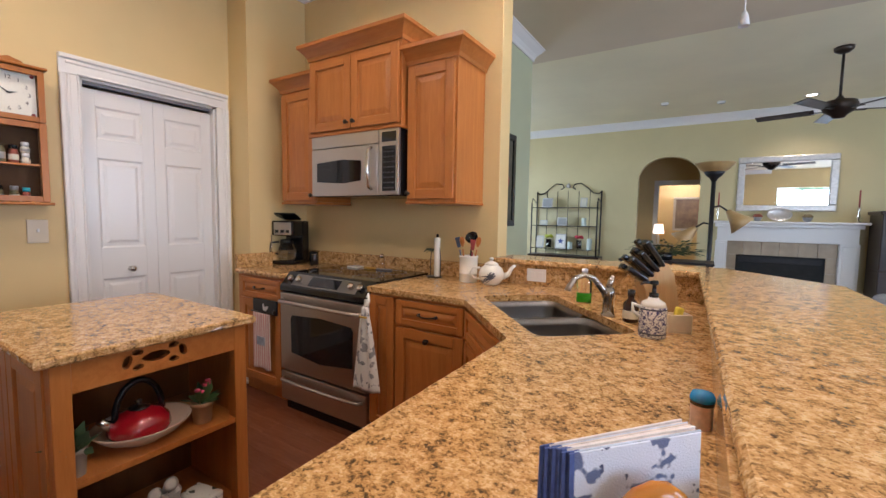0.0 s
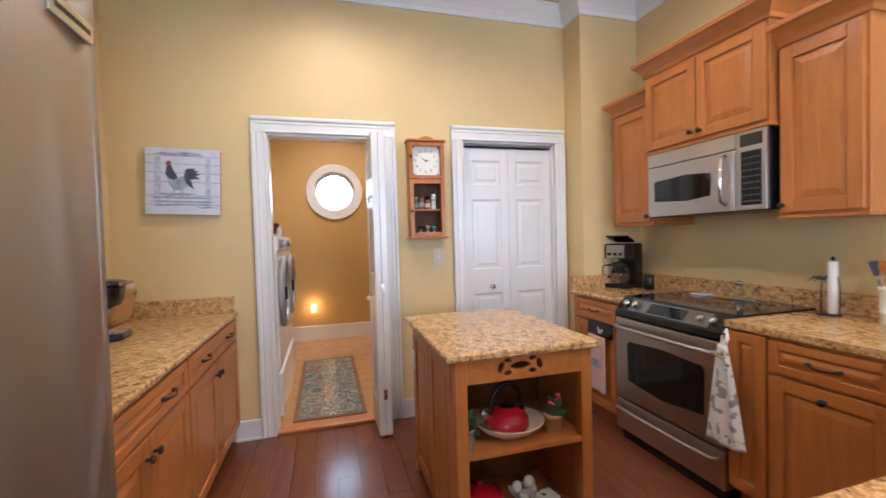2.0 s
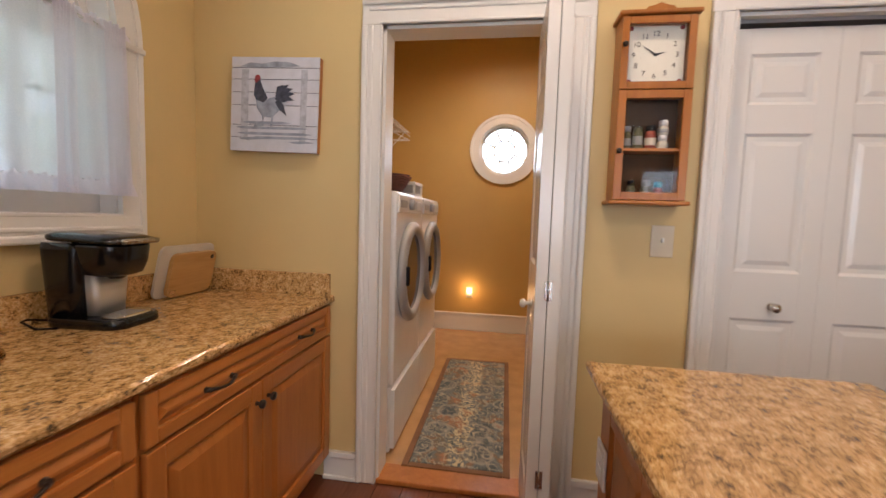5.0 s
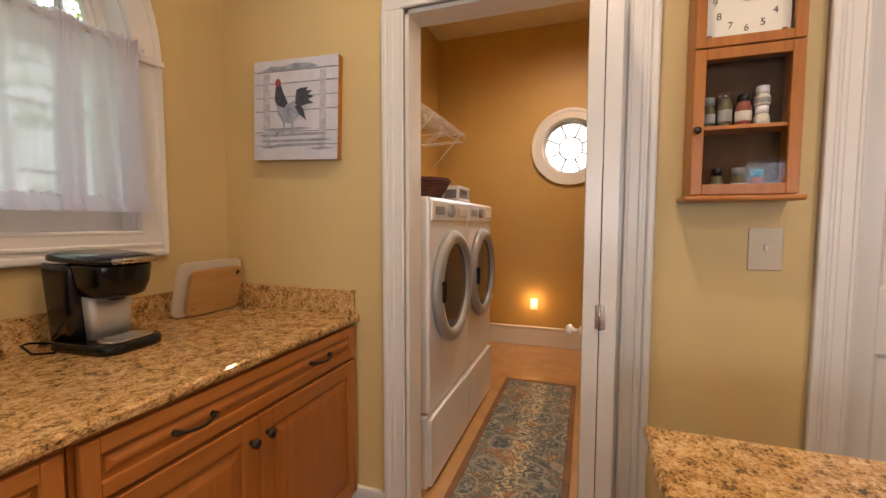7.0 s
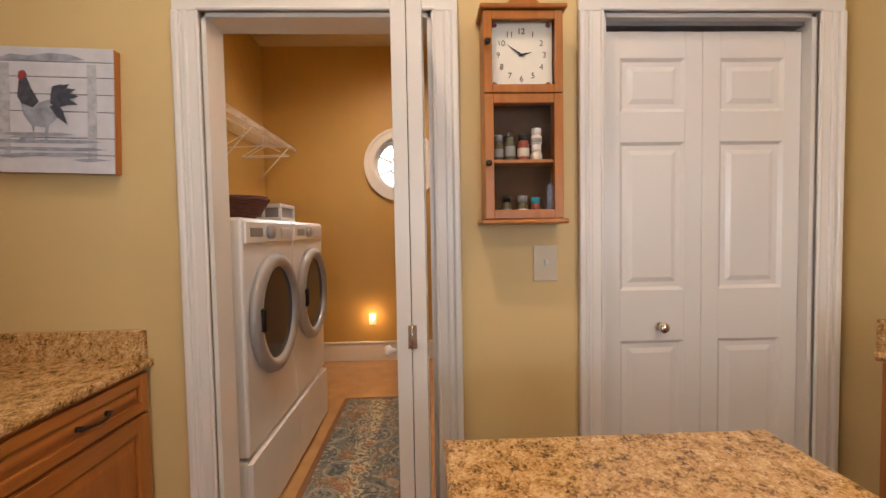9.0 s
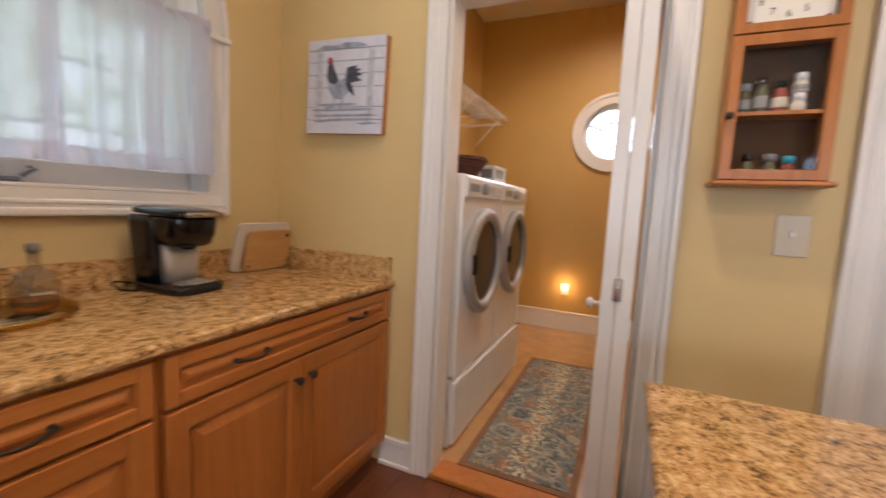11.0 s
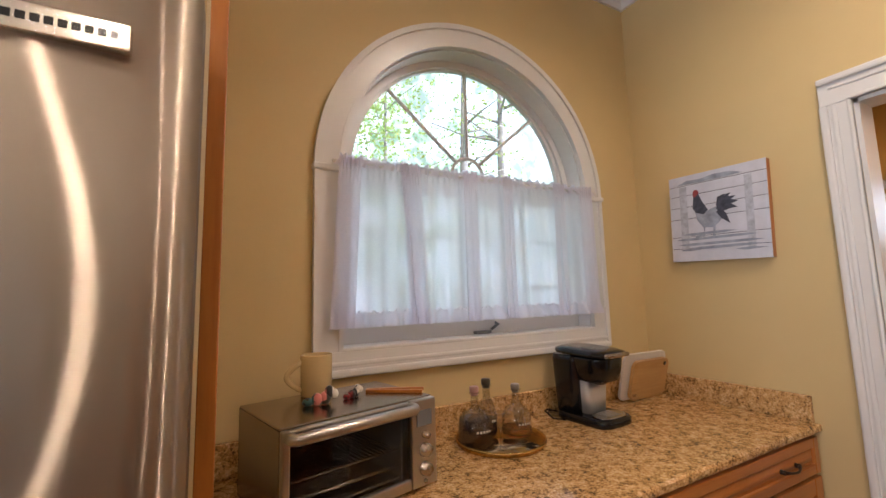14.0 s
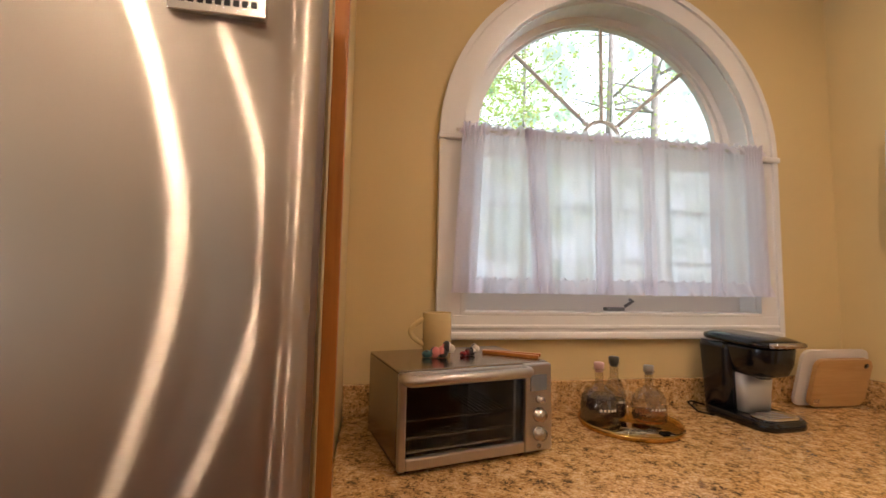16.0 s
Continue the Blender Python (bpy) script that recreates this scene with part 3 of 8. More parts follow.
def door(cab, x0, x1, z0, z1, knob_at=None, pull=None, name="door", y=-0.02, material=None):
    """A framed front: the raised field carries its two stiles and two rails."""
    mt = material or (MAPLE if name == "door" else MAPLE_X)
    st = min(0.055 if name == "door" else 0.034, (x1 - x0) * 0.28, (z1 - z0) * 0.28)
    a0, a1, b0, b1 = x0 + st, x1 - st, z0 + st, z1 - st
    bm = bmesh.new()
    g, e = 0.010, min(0.028, (a1 - a0) * 0.2, (b1 - b0) * 0.25)
    loops = []
    for inset, dy in ((-0.004, 0.018), (-0.004, 0.0115), (g, 0.0115), (g + 0.002, 0.0095), (g + e, 0.0035), (g + e + 0.002, 0.003)):
        loops.append([bm.verts.new((px, y + dy, pz)) for px, pz in ((a0 + inset, b0 + inset), (a1 - inset, b0 + inset), (a1 - inset, b1 - inset), (a0 + inset, b1 - inset))])
    for p, q in zip(loops, loops[1:]):
        for k in range(4):
            bm.faces.new((p[k], p[(k + 1) % 4], q[(k + 1) % 4], q[k]))
    bm.faces.new(loops[0][::-1])
    bm.faces.new(loops[-1])
    d = part(name, bm, mt, cab)
    for p, q in ((x0, a0), (a1, x1)):
        part("stile", bx(p, q, y, y + 0.02, z0, z1, 0.003), MAPLE, d)
    for p, q in ((z0, b0), (b1, z1)):
        part("rail", bx(a0 + 0.0004, a1 - 0.0004, y + 0.0006, y + 0.0198, p, q, 0.003), MAPLE_X, d)
    if knob_at:
        part("knob", knob_mesh(bmesh.new(), *knob_at, y=y), BRONZE, d, "dark bronze round knob")
    for px, pz in pull or ():
        part("handle", pull_mesh(bmesh.new(), px, pz, y=y), BRONZE, d, "dark bronze arched pull")
    return d


def base_body(w, d, top=0.845, toe=0.10):
    bm = bmesh.new()
    box(bm, 0, w, 0.0, d, toe, top, 0.002)
    box(bm, 0.0, w, 0.06, d, 0, toe)
    return bm


# buffet under the window: fronts look to +y
BZ = 0.875
for k, (xa, xb, knobs) in enumerate(((0.012, 1.020, (0.530, 0.592)), (1.022, 2.012, (1.413, 1.478)))):
    w = xb - xa
    cab = thing("base_cabinet", "maple buffet base cabinet with one wide drawer and two doors", "cabinet", pose(xb, 0.672, 0, 0, 0, 180), "buffet base cabinets")
    part("body", base_body(w, 0.65), MAPLE, cab)
    mid = xb - sum(knobs) / 2
    door(cab, 0.012, w - 0.012, 0.705, 0.832, pull=[(w * 0.25, 0.768), (w * 0.75, 0.768)], name="drawer")
    door(cab, 0.012, mid - 0.002, 0.125, 0.692, knob_at=(mid - 0.032, 0.627))
    door(cab, mid + 0.002, w - 0.012, 0.125, 0.692, knob_at=(mid + 0.032, 0.627))


def slab(outline, z0, z1, step=0.03, chip=0.003):
    """A stone slab with a rough, chiselled edge."""
    pts = []
    for (xa, ya), (xb, yb) in zip(outline, outline[1:] + outline[:1]):
        n = max(1, int(math.hypot(xb - xa, yb - ya) / step))
        pts += [(xa + (xb - xa) * k / n, ya + (yb - ya) * k / n) for k in range(n)]
    bm = bmesh.new()
    rings = []
    for f, off in ((0, -0.006), (0.2, 0.0), (0.5, 0.001), (0.8, 0.0), (1.0, -0.006)):
        ring = []
        for k, (x, y) in enumerate(pts):
            (xa, ya), (xb, yb) = pts[k - 1], pts[(k + 1) % len(pts)]
            t = Vector((xb - xa, yb - ya, 0)).normalized()
            out = Vector((t.y, -t.x, 0))
            nz = noise.noise(Vector((x * 30, y * 30, f * 3)))
            ring.append(bm.verts.new(Vector((x, y, z0 + (z1 - z0) * f)) + out * (off + chip * nz)))
        rings.append(ring)
    m = len(pts)
    for a, c in zip(rings, rings[1:]):
        for k in range(m):
            bm.faces.new((a[k], a[(k + 1) % m], c[(k + 1) % m], c[k]))
    bm.faces.new(rings[0][::-1])
    bm.faces.new(rings[-1])
    return bm


top = thing("buffet_countertop", "tan and brown speckled granite countertop with a low backsplash", "countertop")
part("slab", slab([(0.002, 0.002), (2.038, 0.002), (2.038, 0.70), (0.002, 0.70)], BZ - 0.03, BZ), GRANITE, top)
part("backsplash", bx(0.002, 2.041, 0.002, 0.022, BZ, BZ + 0.1, 0.002), GRANITE, top)
part("end_splash", bx(0.002, 0.022, 0.023, 0.682, BZ, BZ + 0.1, 0.002), GRANITE, top)

# refrigerator enclosure
pn = thing("fridge_panel", "tall painted end panel with a maple front edge", "panel")
part("stile", bx(2.010, 2.037, 0.704, 0.725, 0.0, 2.42, 0.002), CHERRY, pn, "orange maple front stile")
part("side", bx(2.0435, 2.049, 0.003, 0.7035, 0.0, 2.42, 0.001), WALL, pn, "side painted like the wall")
cab = thing("wall_cabinet", "maple cabinet above the refrigerator", "cabinet", pose(2.99, 0.70, 0, 0, 0, 180))
part("body", bx(0, 0.938, 0, 0.69, 1.86, 2.40, 0.002), MAPLE, cab)
door(cab, 0.008, 0.477, 1.87, 2.36, knob_at=(0.44, 1.92))
door(cab, 0.483, 0.932, 1.87, 2.36, knob_at=(0.52, 1.92))


def bowed_door(x0, x1, z0, z1, y0, y1, bow):
    """A refrigerator door whose face swells outward."""
    n, rows = 28, []
    bm = bmesh.new()
    for z in (z0, z0 + 0.008, z1 - 0.008, z1):
        inset = 0.006 if z in (z0, z1) else 0.0
        row = []
        for k in range(n + 1):
            t = k / n
            e = min(t, 1 - t)
            edge = 0.02 * max(0, 1 - e / 0.03) ** 2
            row.append(bm.verts.new((x0 + (x1 - x0) * t, y1 - inset - edge + bow * math.sin(math.pi * t), z)))
        rows.append(row)
    back = [[bm.verts.new((x0 + (x1 - x0) * (k / n), y0, z)) for k in range(n + 1)] for z in (z0, z1)]
    for a, c in zip(rows, rows[1:]):
        for k in range(n):
            bm.faces.new((a[k], a[k + 1], c[k + 1], c[k])).smooth = True
    for k in range(n):
        bm.faces.new((back[0][k], back[0][k + 1], rows[0][k + 1], rows[0][k]))
        bm.faces.new((back[1][k], back[1][k + 1], rows[-1][k + 1], rows[-1][k]))
        bm.faces.new((back[0][k], back[0][k + 1], back[1][k + 1], back[1][k]))
    for e in (0, n):
        bm.faces.new([back[0][e]] + [r[e] for r in rows] + [back[1][e]])
    return bm


fr = thing("refrigerator", "brushed stainless steel refrigerator with softly bowed doors", "refrigerator")
part("case", bx(2.052, 2.948, 0.03, 0.755, 0.03, 1.80, 0.004), GREYPANEL, fr, "dark grey steel case")
part("door", bowed_door(2.041, 2.954, 0.70, 1.815, 0.768, 0.863, 0.018), STEELV, fr)
part("freezer_drawer", bowed_door(2.041, 2.954, 0.06, 0.69, 0.768, 0.863, 0.018), STEELV, fr)
part("gasket", bx(2.06, 2.94, 0.756, 0.767, 0.07, 1.80), BLACK, fr, "black rubber door seal")
bm = bmesh.new()
tube(bm, [(2.88, 0.87, 0.85), (2.88, 0.93, 0.88), (2.88, 0.93, 1.62), (2.88, 0.87, 1.65)], 0.013, 12)
part("handle", bm, STEEL, fr)
bm = bmesh.new()
tube(bm, [(2.2, 0.87, 0.62), (2.23, 0.93, 0.62), (2.77, 0.93, 0.62), (2.8, 0.87, 0.62)], 0.013, 12)
part("handle", bm, STEEL, fr)
plate = part("nameplate", bx(2.113, 2.240, 0.866, 0.881, 1.690, 1.724, 0.002), CHROME, fr, "small brushed metal plate")
bm = bmesh.new()
for k in range(9):
    box(bm, 2.124 + k * 0.0117, 2.132 + k * 0.0117, 0.881, 0.882, 1.703, 1.712)
part("lettering", bm, BLACK, plate, "small dark raised bars")

# ---- island ----
IX0, IX1, IY0, IY1 = 0.690, 1.508, 1.738, 2.345
isl = thing("kitchen_island", "maple kitchen island with open shelves and a pierced apron", "kitchen island")
for y in (IY0, IY1 - 0.05):
    part("post", bx(IX1 - 0.05, IX1, y, y + 0.05, 0.0, 0.845, 0.003), MAPLE, isl)
    part("post", bx(IX0, IX0 + 0.05, y, y + 0.05, 0.0, 0.845, 0.003), MAPLE, isl)


def pierced(bm, x0, x1, y0, y1, z0, z1, holes):
    """A board across y with elliptical piercings (cy, cz, ry, rz, turn), laid out in columns."""
    ny, nz = 190, 50
    inside = []
    for j in range(ny):
        for i in range(nz):
            y, z = y0 + (y1 - y0) * (j + 0.5) / ny, z0 + (z1 - z0) * (i + 0.5) / nz
            hit = False
            for cy, cz, ry, rz, tn in holes:
                c, s = math.cos(tn), math.sin(tn)
                u, v = (y - cy) * c + (z - cz) * s, -(y - cy) * s + (z - cz) * c
                hit |= (u / ry) ** 2 + (v / rz) ** 2 < 1
            inside.append(not hit)
    grid = {}

    def vert(j, i, x):
        key = (j, i, x)
        if key not in grid:
            grid[key] = bm.verts.new((x, y0 + (y1 - y0) * j / ny, z0 + (z1 - z0) * i / nz))
        return grid[key]
    full = lambda j, i: 0 <= j < ny and 0 <= i < nz and inside[j * nz + i]
    for j in range(ny):
        for i in range(nz):
            if not full(j, i):
                continue
            for x in (x0, x1):
                bm.faces.new((vert(j, i, x), vert(j + 1, i, x), vert(j + 1, i + 1, x), vert(j, i + 1, x)))
            for dj, di, e in ((-1, 0, ((j, i), (j, i + 1))), (1, 0, ((j + 1, i), (j + 1, i + 1))), (0, -1, ((j, i), (j + 1, i))), (0, 1, ((j, i + 1), (j + 1, i + 1)))):
                if not full(j + dj, i + di):
                    bm.faces.new((vert(*e[0], x0), vert(*e[1], x0), vert(*e[1], x1), vert(*e[0], x1)))
    return bm


AC, AZ = 2.017, 0.800
part("apron", pierced(bmesh.new(), IX1 - 0.024, IX1 - 0.002, IY0 + 0.05, IY1 - 0.05, 0.745, 0.845, [(AC, AZ, 0.034, 0.018, 0), (AC - 0.018, AZ, 0.026, 0.012, 0), (AC + 0.018, AZ, 0.026, 0.012, 0)] + [(AC + sy * 0.055, AZ + sz * 0.025, 0.017, 0.010, sy * sz * 0.12) for sy in (-1, 1) for sz in (-1, 1)] + [(AC + sy * 0.086, AZ, 0.013, 0.022, sy * 0.35) for sy in (-1, 1)]), MAPLE_X, isl, "maple apron with pierced leaf pattern")
part("shelf", bx(IX1 - 0.42, IX1 - 0.006, IY0 + 0.02, IY1 - 0.02, 0.440, 0.462, 0.002), MAPLE_X, isl)
part("bottom_shelf", bx(IX1 - 0.42, IX1 - 0.006, IY0 + 0.02, IY1 - 0.02, 0.075, 0.10, 0.002), MAPLE_X, isl)
part("back_panel", bx(IX1 - 0.44, IX1 - 0.42, IY0 + 0.02, IY1 - 0.02, 0.0, 0.845), DARKIN, isl, "inner back panel in the darker wood")
part("far_side", bx(IX0 + 0.05, IX1 - 0.05, IY1 - 0.024, IY1 - 0.004, 0.05, 0.845), MAPLE, isl)
part("end_panel", bx(IX0 + 0.004, IX0 + 0.024, IY0 + 0.05, IY1 - 0.05, 0.05, 0.845), MAPLE, isl)
part("side_frame", bx(IX0 + 0.05, IX1 - 0.05, IY0 + 0.014, IY0 + 0.03, 0.05, 0.845), MAPLE, isl)
for xa, xb in ((IX0 + 0.045, 1.085), (1.095, IX1 - 0.05)):
    part("door", panel_front(bmesh.new(), xa, xb, 0.07, 0.83, 0.06, 0.02, IY0 - 0.006), MAPLE, isl)
part("kick", bx(IX0 + 0.03, IX1 - 0.06, IY0 + 0.04, IY1 - 0.04, 0.0, 0.07), DARKIN, isl, "recessed kick in the darker wood")
itop = thing("island_countertop", "tan speckled granite slab with a chiselled edge on the island", "countertop")
part("slab", slab([(0.650, 1.700), (1.535, 1.700), (1.535, 2.373), (0.650, 2.373)], 0.845, BZ), GRANITE, itop)
ol = thing("outlet", "white double socket plate on the island side", "socket")
part("plate", bx(0.715, 0.795, 1.724, 1.731, 0.600, 0.700, 0.003), WHITEMETAL, ol)
for z in (0.632, 0.668):
    part("socket_face", bx(0.740, 0.770, 1.7215, 1.7245, z - 0.013, z + 0.013, 0.001), WHITEMETAL, ol)

# ---- range wall: fronts look to -y ----
CZ = 0.90
RY = 3.10
lc = thing("base_cabinet", "narrow maple base cabinet beside the range", "cabinet", pose(0.235, RY, 0))
part("body", base_body(0.508, 0.60, 0.868), MAPLE, lc)
door(lc, 0.05, 0.495, 0.715, 0.85, pull=[(0.275, 0.785)], name="drawer")
door(lc, 0.05, 0.495, 0.125, 0.70, knob_at=(0.46, 0.64))
for xa, xb, kind in ((1.512, 1.694, "slim"), (1.696, 2.13, "wide")):
    w = xb - xa
    cab = thing("base_cabinet", "slim maple pull-out base cabinet beside the range" if kind == "slim" else "maple base cabinet with a drawer over a door", "cabinet", pose(xa, RY, 0))
    part("body", base_body(w, 0.60, 0.868), MAPLE, cab)
    if kind == "slim":
        door(cab, 0.006, w - 0.006, 0.12, 0.855)
    else:
        door(cab, 0.01, w - 0.01, 0.715, 0.85, pull=[(w / 2, 0.785)], name="drawer")
        door(cab, 0.01, w - 0.01, 0.12, 0.70, knob_at=(w / 2, 0.655))
ang = math.degrees(math.atan2(2.66 - 3.10, 2.52 - 2.13))
sc = thing("sink_cabinet", "maple corner sink cabinet with a false drawer", "cabinet", pose(2.138, 3.096, 0, 0, 0, ang))
part("body", bx(0, 0.575, 0.0, 0.10, 0.10, 0.868, 0.002), MAPLE, sc)
door(sc, 0.01, 0.565, 0.715, 0.85, name="drawer")
door(sc, 0.01, 0.284, 0.12, 0.70, knob_at=(0.25, 0.64))
door(sc, 0.291, 0.565, 0.12, 0.70, knob_at=(0.325, 0.64))
pc = thing("peninsula_cabinet", "maple peninsula base cabinets under the counter", "cabinet")
part("body", bx(2.60, 3.12, 1.48, 2.64, 0.0, 0.868, 0.002), MAPLE, pc)
for k in range(2):
    part("door", turned(panel_front(bmesh.new(), 0.01, 0.55, 0.12, 0.85), Matrix.Translation((2.58, 2.62 - 0.57 * k, 0)) @ Matrix.Rotation(radians(-90), 4, "Z")), MAPLE, pc)

U, V = Vector((0.664, -0.748)), Vector((0.748, 0.664))
SC = Vector((2.535, 3.065))  # middle of the sink


def uv(a, b):
    p = SC + U * a + V * b
    return p.x, p.y


def stone_with_hole(outline, hole, z0, z1):
    """A slab with a cut-out, filled between the two loops."""
    bm = bmesh.new()
    for z in (z0, z1):
        loops = []
        for loop in (outline, hole):
            vs = [bm.verts.new((x, y, z)) for x, y in loop]
            loops += [bm.edges.new((vs[k], vs[(k + 1) % len(vs)])) for k in range(len(vs))]
        bmesh.ops.triangle_fill(bm, edges=loops, use_beauty=True)
    bm.verts.ensure_lookup_table()
    n, m = len(outline), len(hole)
    vs = list(bm.verts)
    for off, cnt in ((0, n), (n, m)):
        for k in range(cnt):
            a, c = off + k, off + (k + 1) % cnt
            bm.faces.new((vs[a], vs[c], vs[n + m + c], vs[n + m + a]))
    return bm


def chipped(outline, step=0.035, amp=0.003):
    pts = []
    for (xa, ya), (xb, yb) in zip(outline, outline[1:] + outline[:1]):
        n = max(1, int(math.hypot(xb - xa, yb - ya) / step))
        for k in range(n):
            x, y = xa + (xb - xa) * k / n, ya + (yb - ya) * k / n
            d = noise.noise_vector(Vector((x * 30, y * 30, 0)))
            pts.append((x + amp * d.x, y + amp * d.y))
    return pts


def rounded(a0, a1, b0, b1, r, n=5):
    out = []
    for ca, cb, s in ((a1 - r, b0 + r, -90), (a1 - r, b1 - r, 0), (a0 + r, b1 - r, 90), (a0 + r, b0 + r, 180)):
        out += [uv(ca + r * math.cos(radians(s + 90 * k / n)), cb + r * math.sin(radians(s + 90 * k / n))) for k in range(n + 1)]
    return out


kt = thing("kitchen_countertop", "tan, cream and brown speckled granite countertop round the sink", "countertop")
OUT = [(1.508, 3.072), (2.13, 3.072), (2.555, 2.60), (2.575, 1.45), (3.132, 1.45), (3.132, 3.66), (3.132, 3.695), (1.508, 3.715)]
part("slab", stone_with_hole(chipped(OUT), rounded(-0.36, 0.36, -0.19, 0.19, 0.05), CZ - 0.03, CZ), GRANITE, kt)
part("left_slab", slab([(0.235, 3.072), (0.742, 3.072), (0.742, 3.715), (0.235, 3.715)], CZ - 0.03, CZ), GRANITE, kt)
bm = bmesh.new()
box(bm, 0.235, 2.0, 3.697, 3.717, CZ, CZ + 0.1, 0.002)
part("backsplash", bm, GRANITE, kt)
part("end_splash", bx(0.232, 0.252, 3.08, 3.696, CZ, CZ + 0.1, 0.002), GRANITE, kt)

sk = thing("kitchen_sink", "undermounted stainless steel double bowl sink", "sink")


def bowl(a0, a1, b0, b1, depth, wall=0.004, r=0.05):
    bm = bmesh.new()
    rings = []
    for inset, z in ((-0.008, CZ - 0.031), (0.0, CZ - 0.031), (0.004, CZ - 0.06), (0.012, CZ - depth + 0.04), (0.04, CZ - depth), (0.12, CZ - depth - 0.004)):
        rings.append([bm.verts.new((x, y, z)) for x, y in rounded(a0 + inset, a1 - inset, b0 + inset, b1 - inset, max(0.012, r - inset * 0.3))])
    n = len(rings[0])
    for p, q in zip(rings, rings[1:]):
        for k in range(n):
            bm.faces.new((p[k], p[(k + 1) % n], q[(k + 1) % n], q[k])).smooth = True
    bm.faces.new(rings[-1])
    return bm


part("bowl", bowl(-0.352, -0.012, -0.18, 0.18, 0.20), SINKSTEEL, sk)
part("bowl", bowl(0.012, 0.352, -0.18, 0.18, 0.18), SINKSTEEL, sk)
for a in (-0.18, 0.18):
    part("drain", lathe(bmesh.new(), [(0.0, 0.006), (0.02, 0.006), (0.024, 0.002), (0.04, 0.003), (0.042, -0.004), (0.0, -0.004)], (*uv(a, 0), CZ - (0.204 if a < 0 else 0.184))), CHROME, sk)

# raised bar
br = thing("breakfast_bar", "raised granite breakfast bar around the peninsula", "counter")
BT = 1.05
part("wall_core", prism(bmesh.new(), [(3.142, 1.47), (3.30, 1.47), (3.30, 3.86), (2.004, 3.86), (2.004, 3.72), (3.142, 3.70)], 0, BT - 0.03), WALL, br, "pale yellow painted low wall")
bm = bmesh.new()
box(bm, 3.12, 3.141, 1.47, 3.675, CZ + 0.001, BT - 0.031, 0.002)
box(bm, 2.004, 3.119, 3.676, 3.697, CZ + 0.001, BT - 0.031, 0.002)
part("splash", bm, GRANITE, br)
part("bar_top", slab([(3.143, 1.44), (3.56, 1.44), (3.56, 3.52), (3.18, 3.945), (2.006, 3.945), (2.006, 3.645), (3.074, 3.645)], BT - 0.03, BT), GRANITE, br)
ol = thing("outlet", "white wide double socket plate on the granite splash", "socket")
part("plate", bx(2.215, 2.330, 3.669, 3.675, 0.925, 1.000, 0.003), WHITEMETAL, ol)
for x in (2.25, 2.295):
    part("socket_face", bx(x - 0.015, x + 0.015, 3.6665, 3.669, 0.945, 0.98, 0.001), WHITEMETAL, ol)

# upper cabinets
UY = 3.385


def upper(x0, x1, z0, z1, yf, doors, label, crown_h=0.10, knobs=()):
    cab = thing("wall_cabinet", label, "cabinet", pose(x0, yf, 0), "maple upper cabinets")
    w, d = x1 - x0, 3.718 - yf
    part("body", bx(0, w, 0, d, z0, z1, 0.002), MAPLE, cab)
    part("bottom_rail", bx(-0.006, w + 0.006, -0.012, d, z0 - 0.018, z0 - 0.0005, 0.004), MAPLE_X, cab)
    prof = ((0, 0), (0.010, 0), (0.014, 0.022), (0.03, 0.045), (0.052, 0.07), (0.064, 0.078), (0.064, crown_h), (0, crown_h))
    bm = bmesh.new()
    crown(bm, (0, 0), (w, 0), (0, -1), 1, 1, prof, z1 - 0.012)
    crown(bm, (w, 0), (w, d), (1, 0), 1, 0, prof, z1 - 0.012)
    crown(bm, (0, d), (0, 0), (-1, 0), 0, 1, prof, z1 - 0.012)
    part("crown_moulding", bm, MAPLE_X, cab, "stepped maple crown moulding")
    n = doors
    for k in range(n):
        a, c = 0.012 + (w - 0.024) * k / n + 0.002, 0.012 + (w - 0.024) * (k + 1) / n - 0.002
        door(cab, a, c, z0 + 0.012, z1 - 0.03, knob_at=knobs[k])
    return cab


upper(0.375, 0.748, 1.385, 2.19, UY, 1, "maple upper cabinet with one raised panel door", knobs=[(0.345, 1.43)])
upper(0.752, 1.54, 1.835, 2.335, UY - 0.055, 2, "tall maple cabinet above the microwave, two doors", knobs=[(0.365, 1.885), (0.425, 1.885)])
upper(1.544, 1.89, 1.385, 2.19, UY, 1, "maple upper cabinet with a crown moulding", knobs=[(0.028, 1.43)])

# microwave
mw = thing("microwave", "stainless over-the-range microwave with a dark window", "microwave", pose(0.766, 3.325, 1.415))
part("case", bx(0, 0.758, 0.022, 0.39, 0.0, 0.405, 0.003), BLACK, mw, "black steel case")
bm = bx(0.0, 0.60, 0, 0.022, 0.005, 0.318, 0.004)
md = part("door", bm, STEEL, mw)
part("top_vent", bx(0.0, 0.60, 0.0, 0.022, 0.322, 0.403, 0.004), STEEL, mw)
bm = bmesh.new()
pts = [(0.055, 0.10), (0.30, 0.085), (0.455, 0.10), (0.46, 0.20), (0.455, 0.225), (0.30, 0.24), (0.055, 0.225)]
prism(bm, pts, -0.0015, 0.003)
turned(bm, Matrix.Rotation(radians(90), 4, "X"))
part("window", bm, BLACKGLASS, md, "dark tinted glass window")
part("handle", tube(bmesh.new(), [(0.545, 0.0, 0.04), (0.545, -0.03, 0.06), (0.547, -0.045, 0.16), (0.545, -0.03, 0.28), (0.545, 0.0, 0.30)], [0.01, 0.012, 0.014, 0.012, 0.01], 12), CHROME, md, "arched bright steel handle")
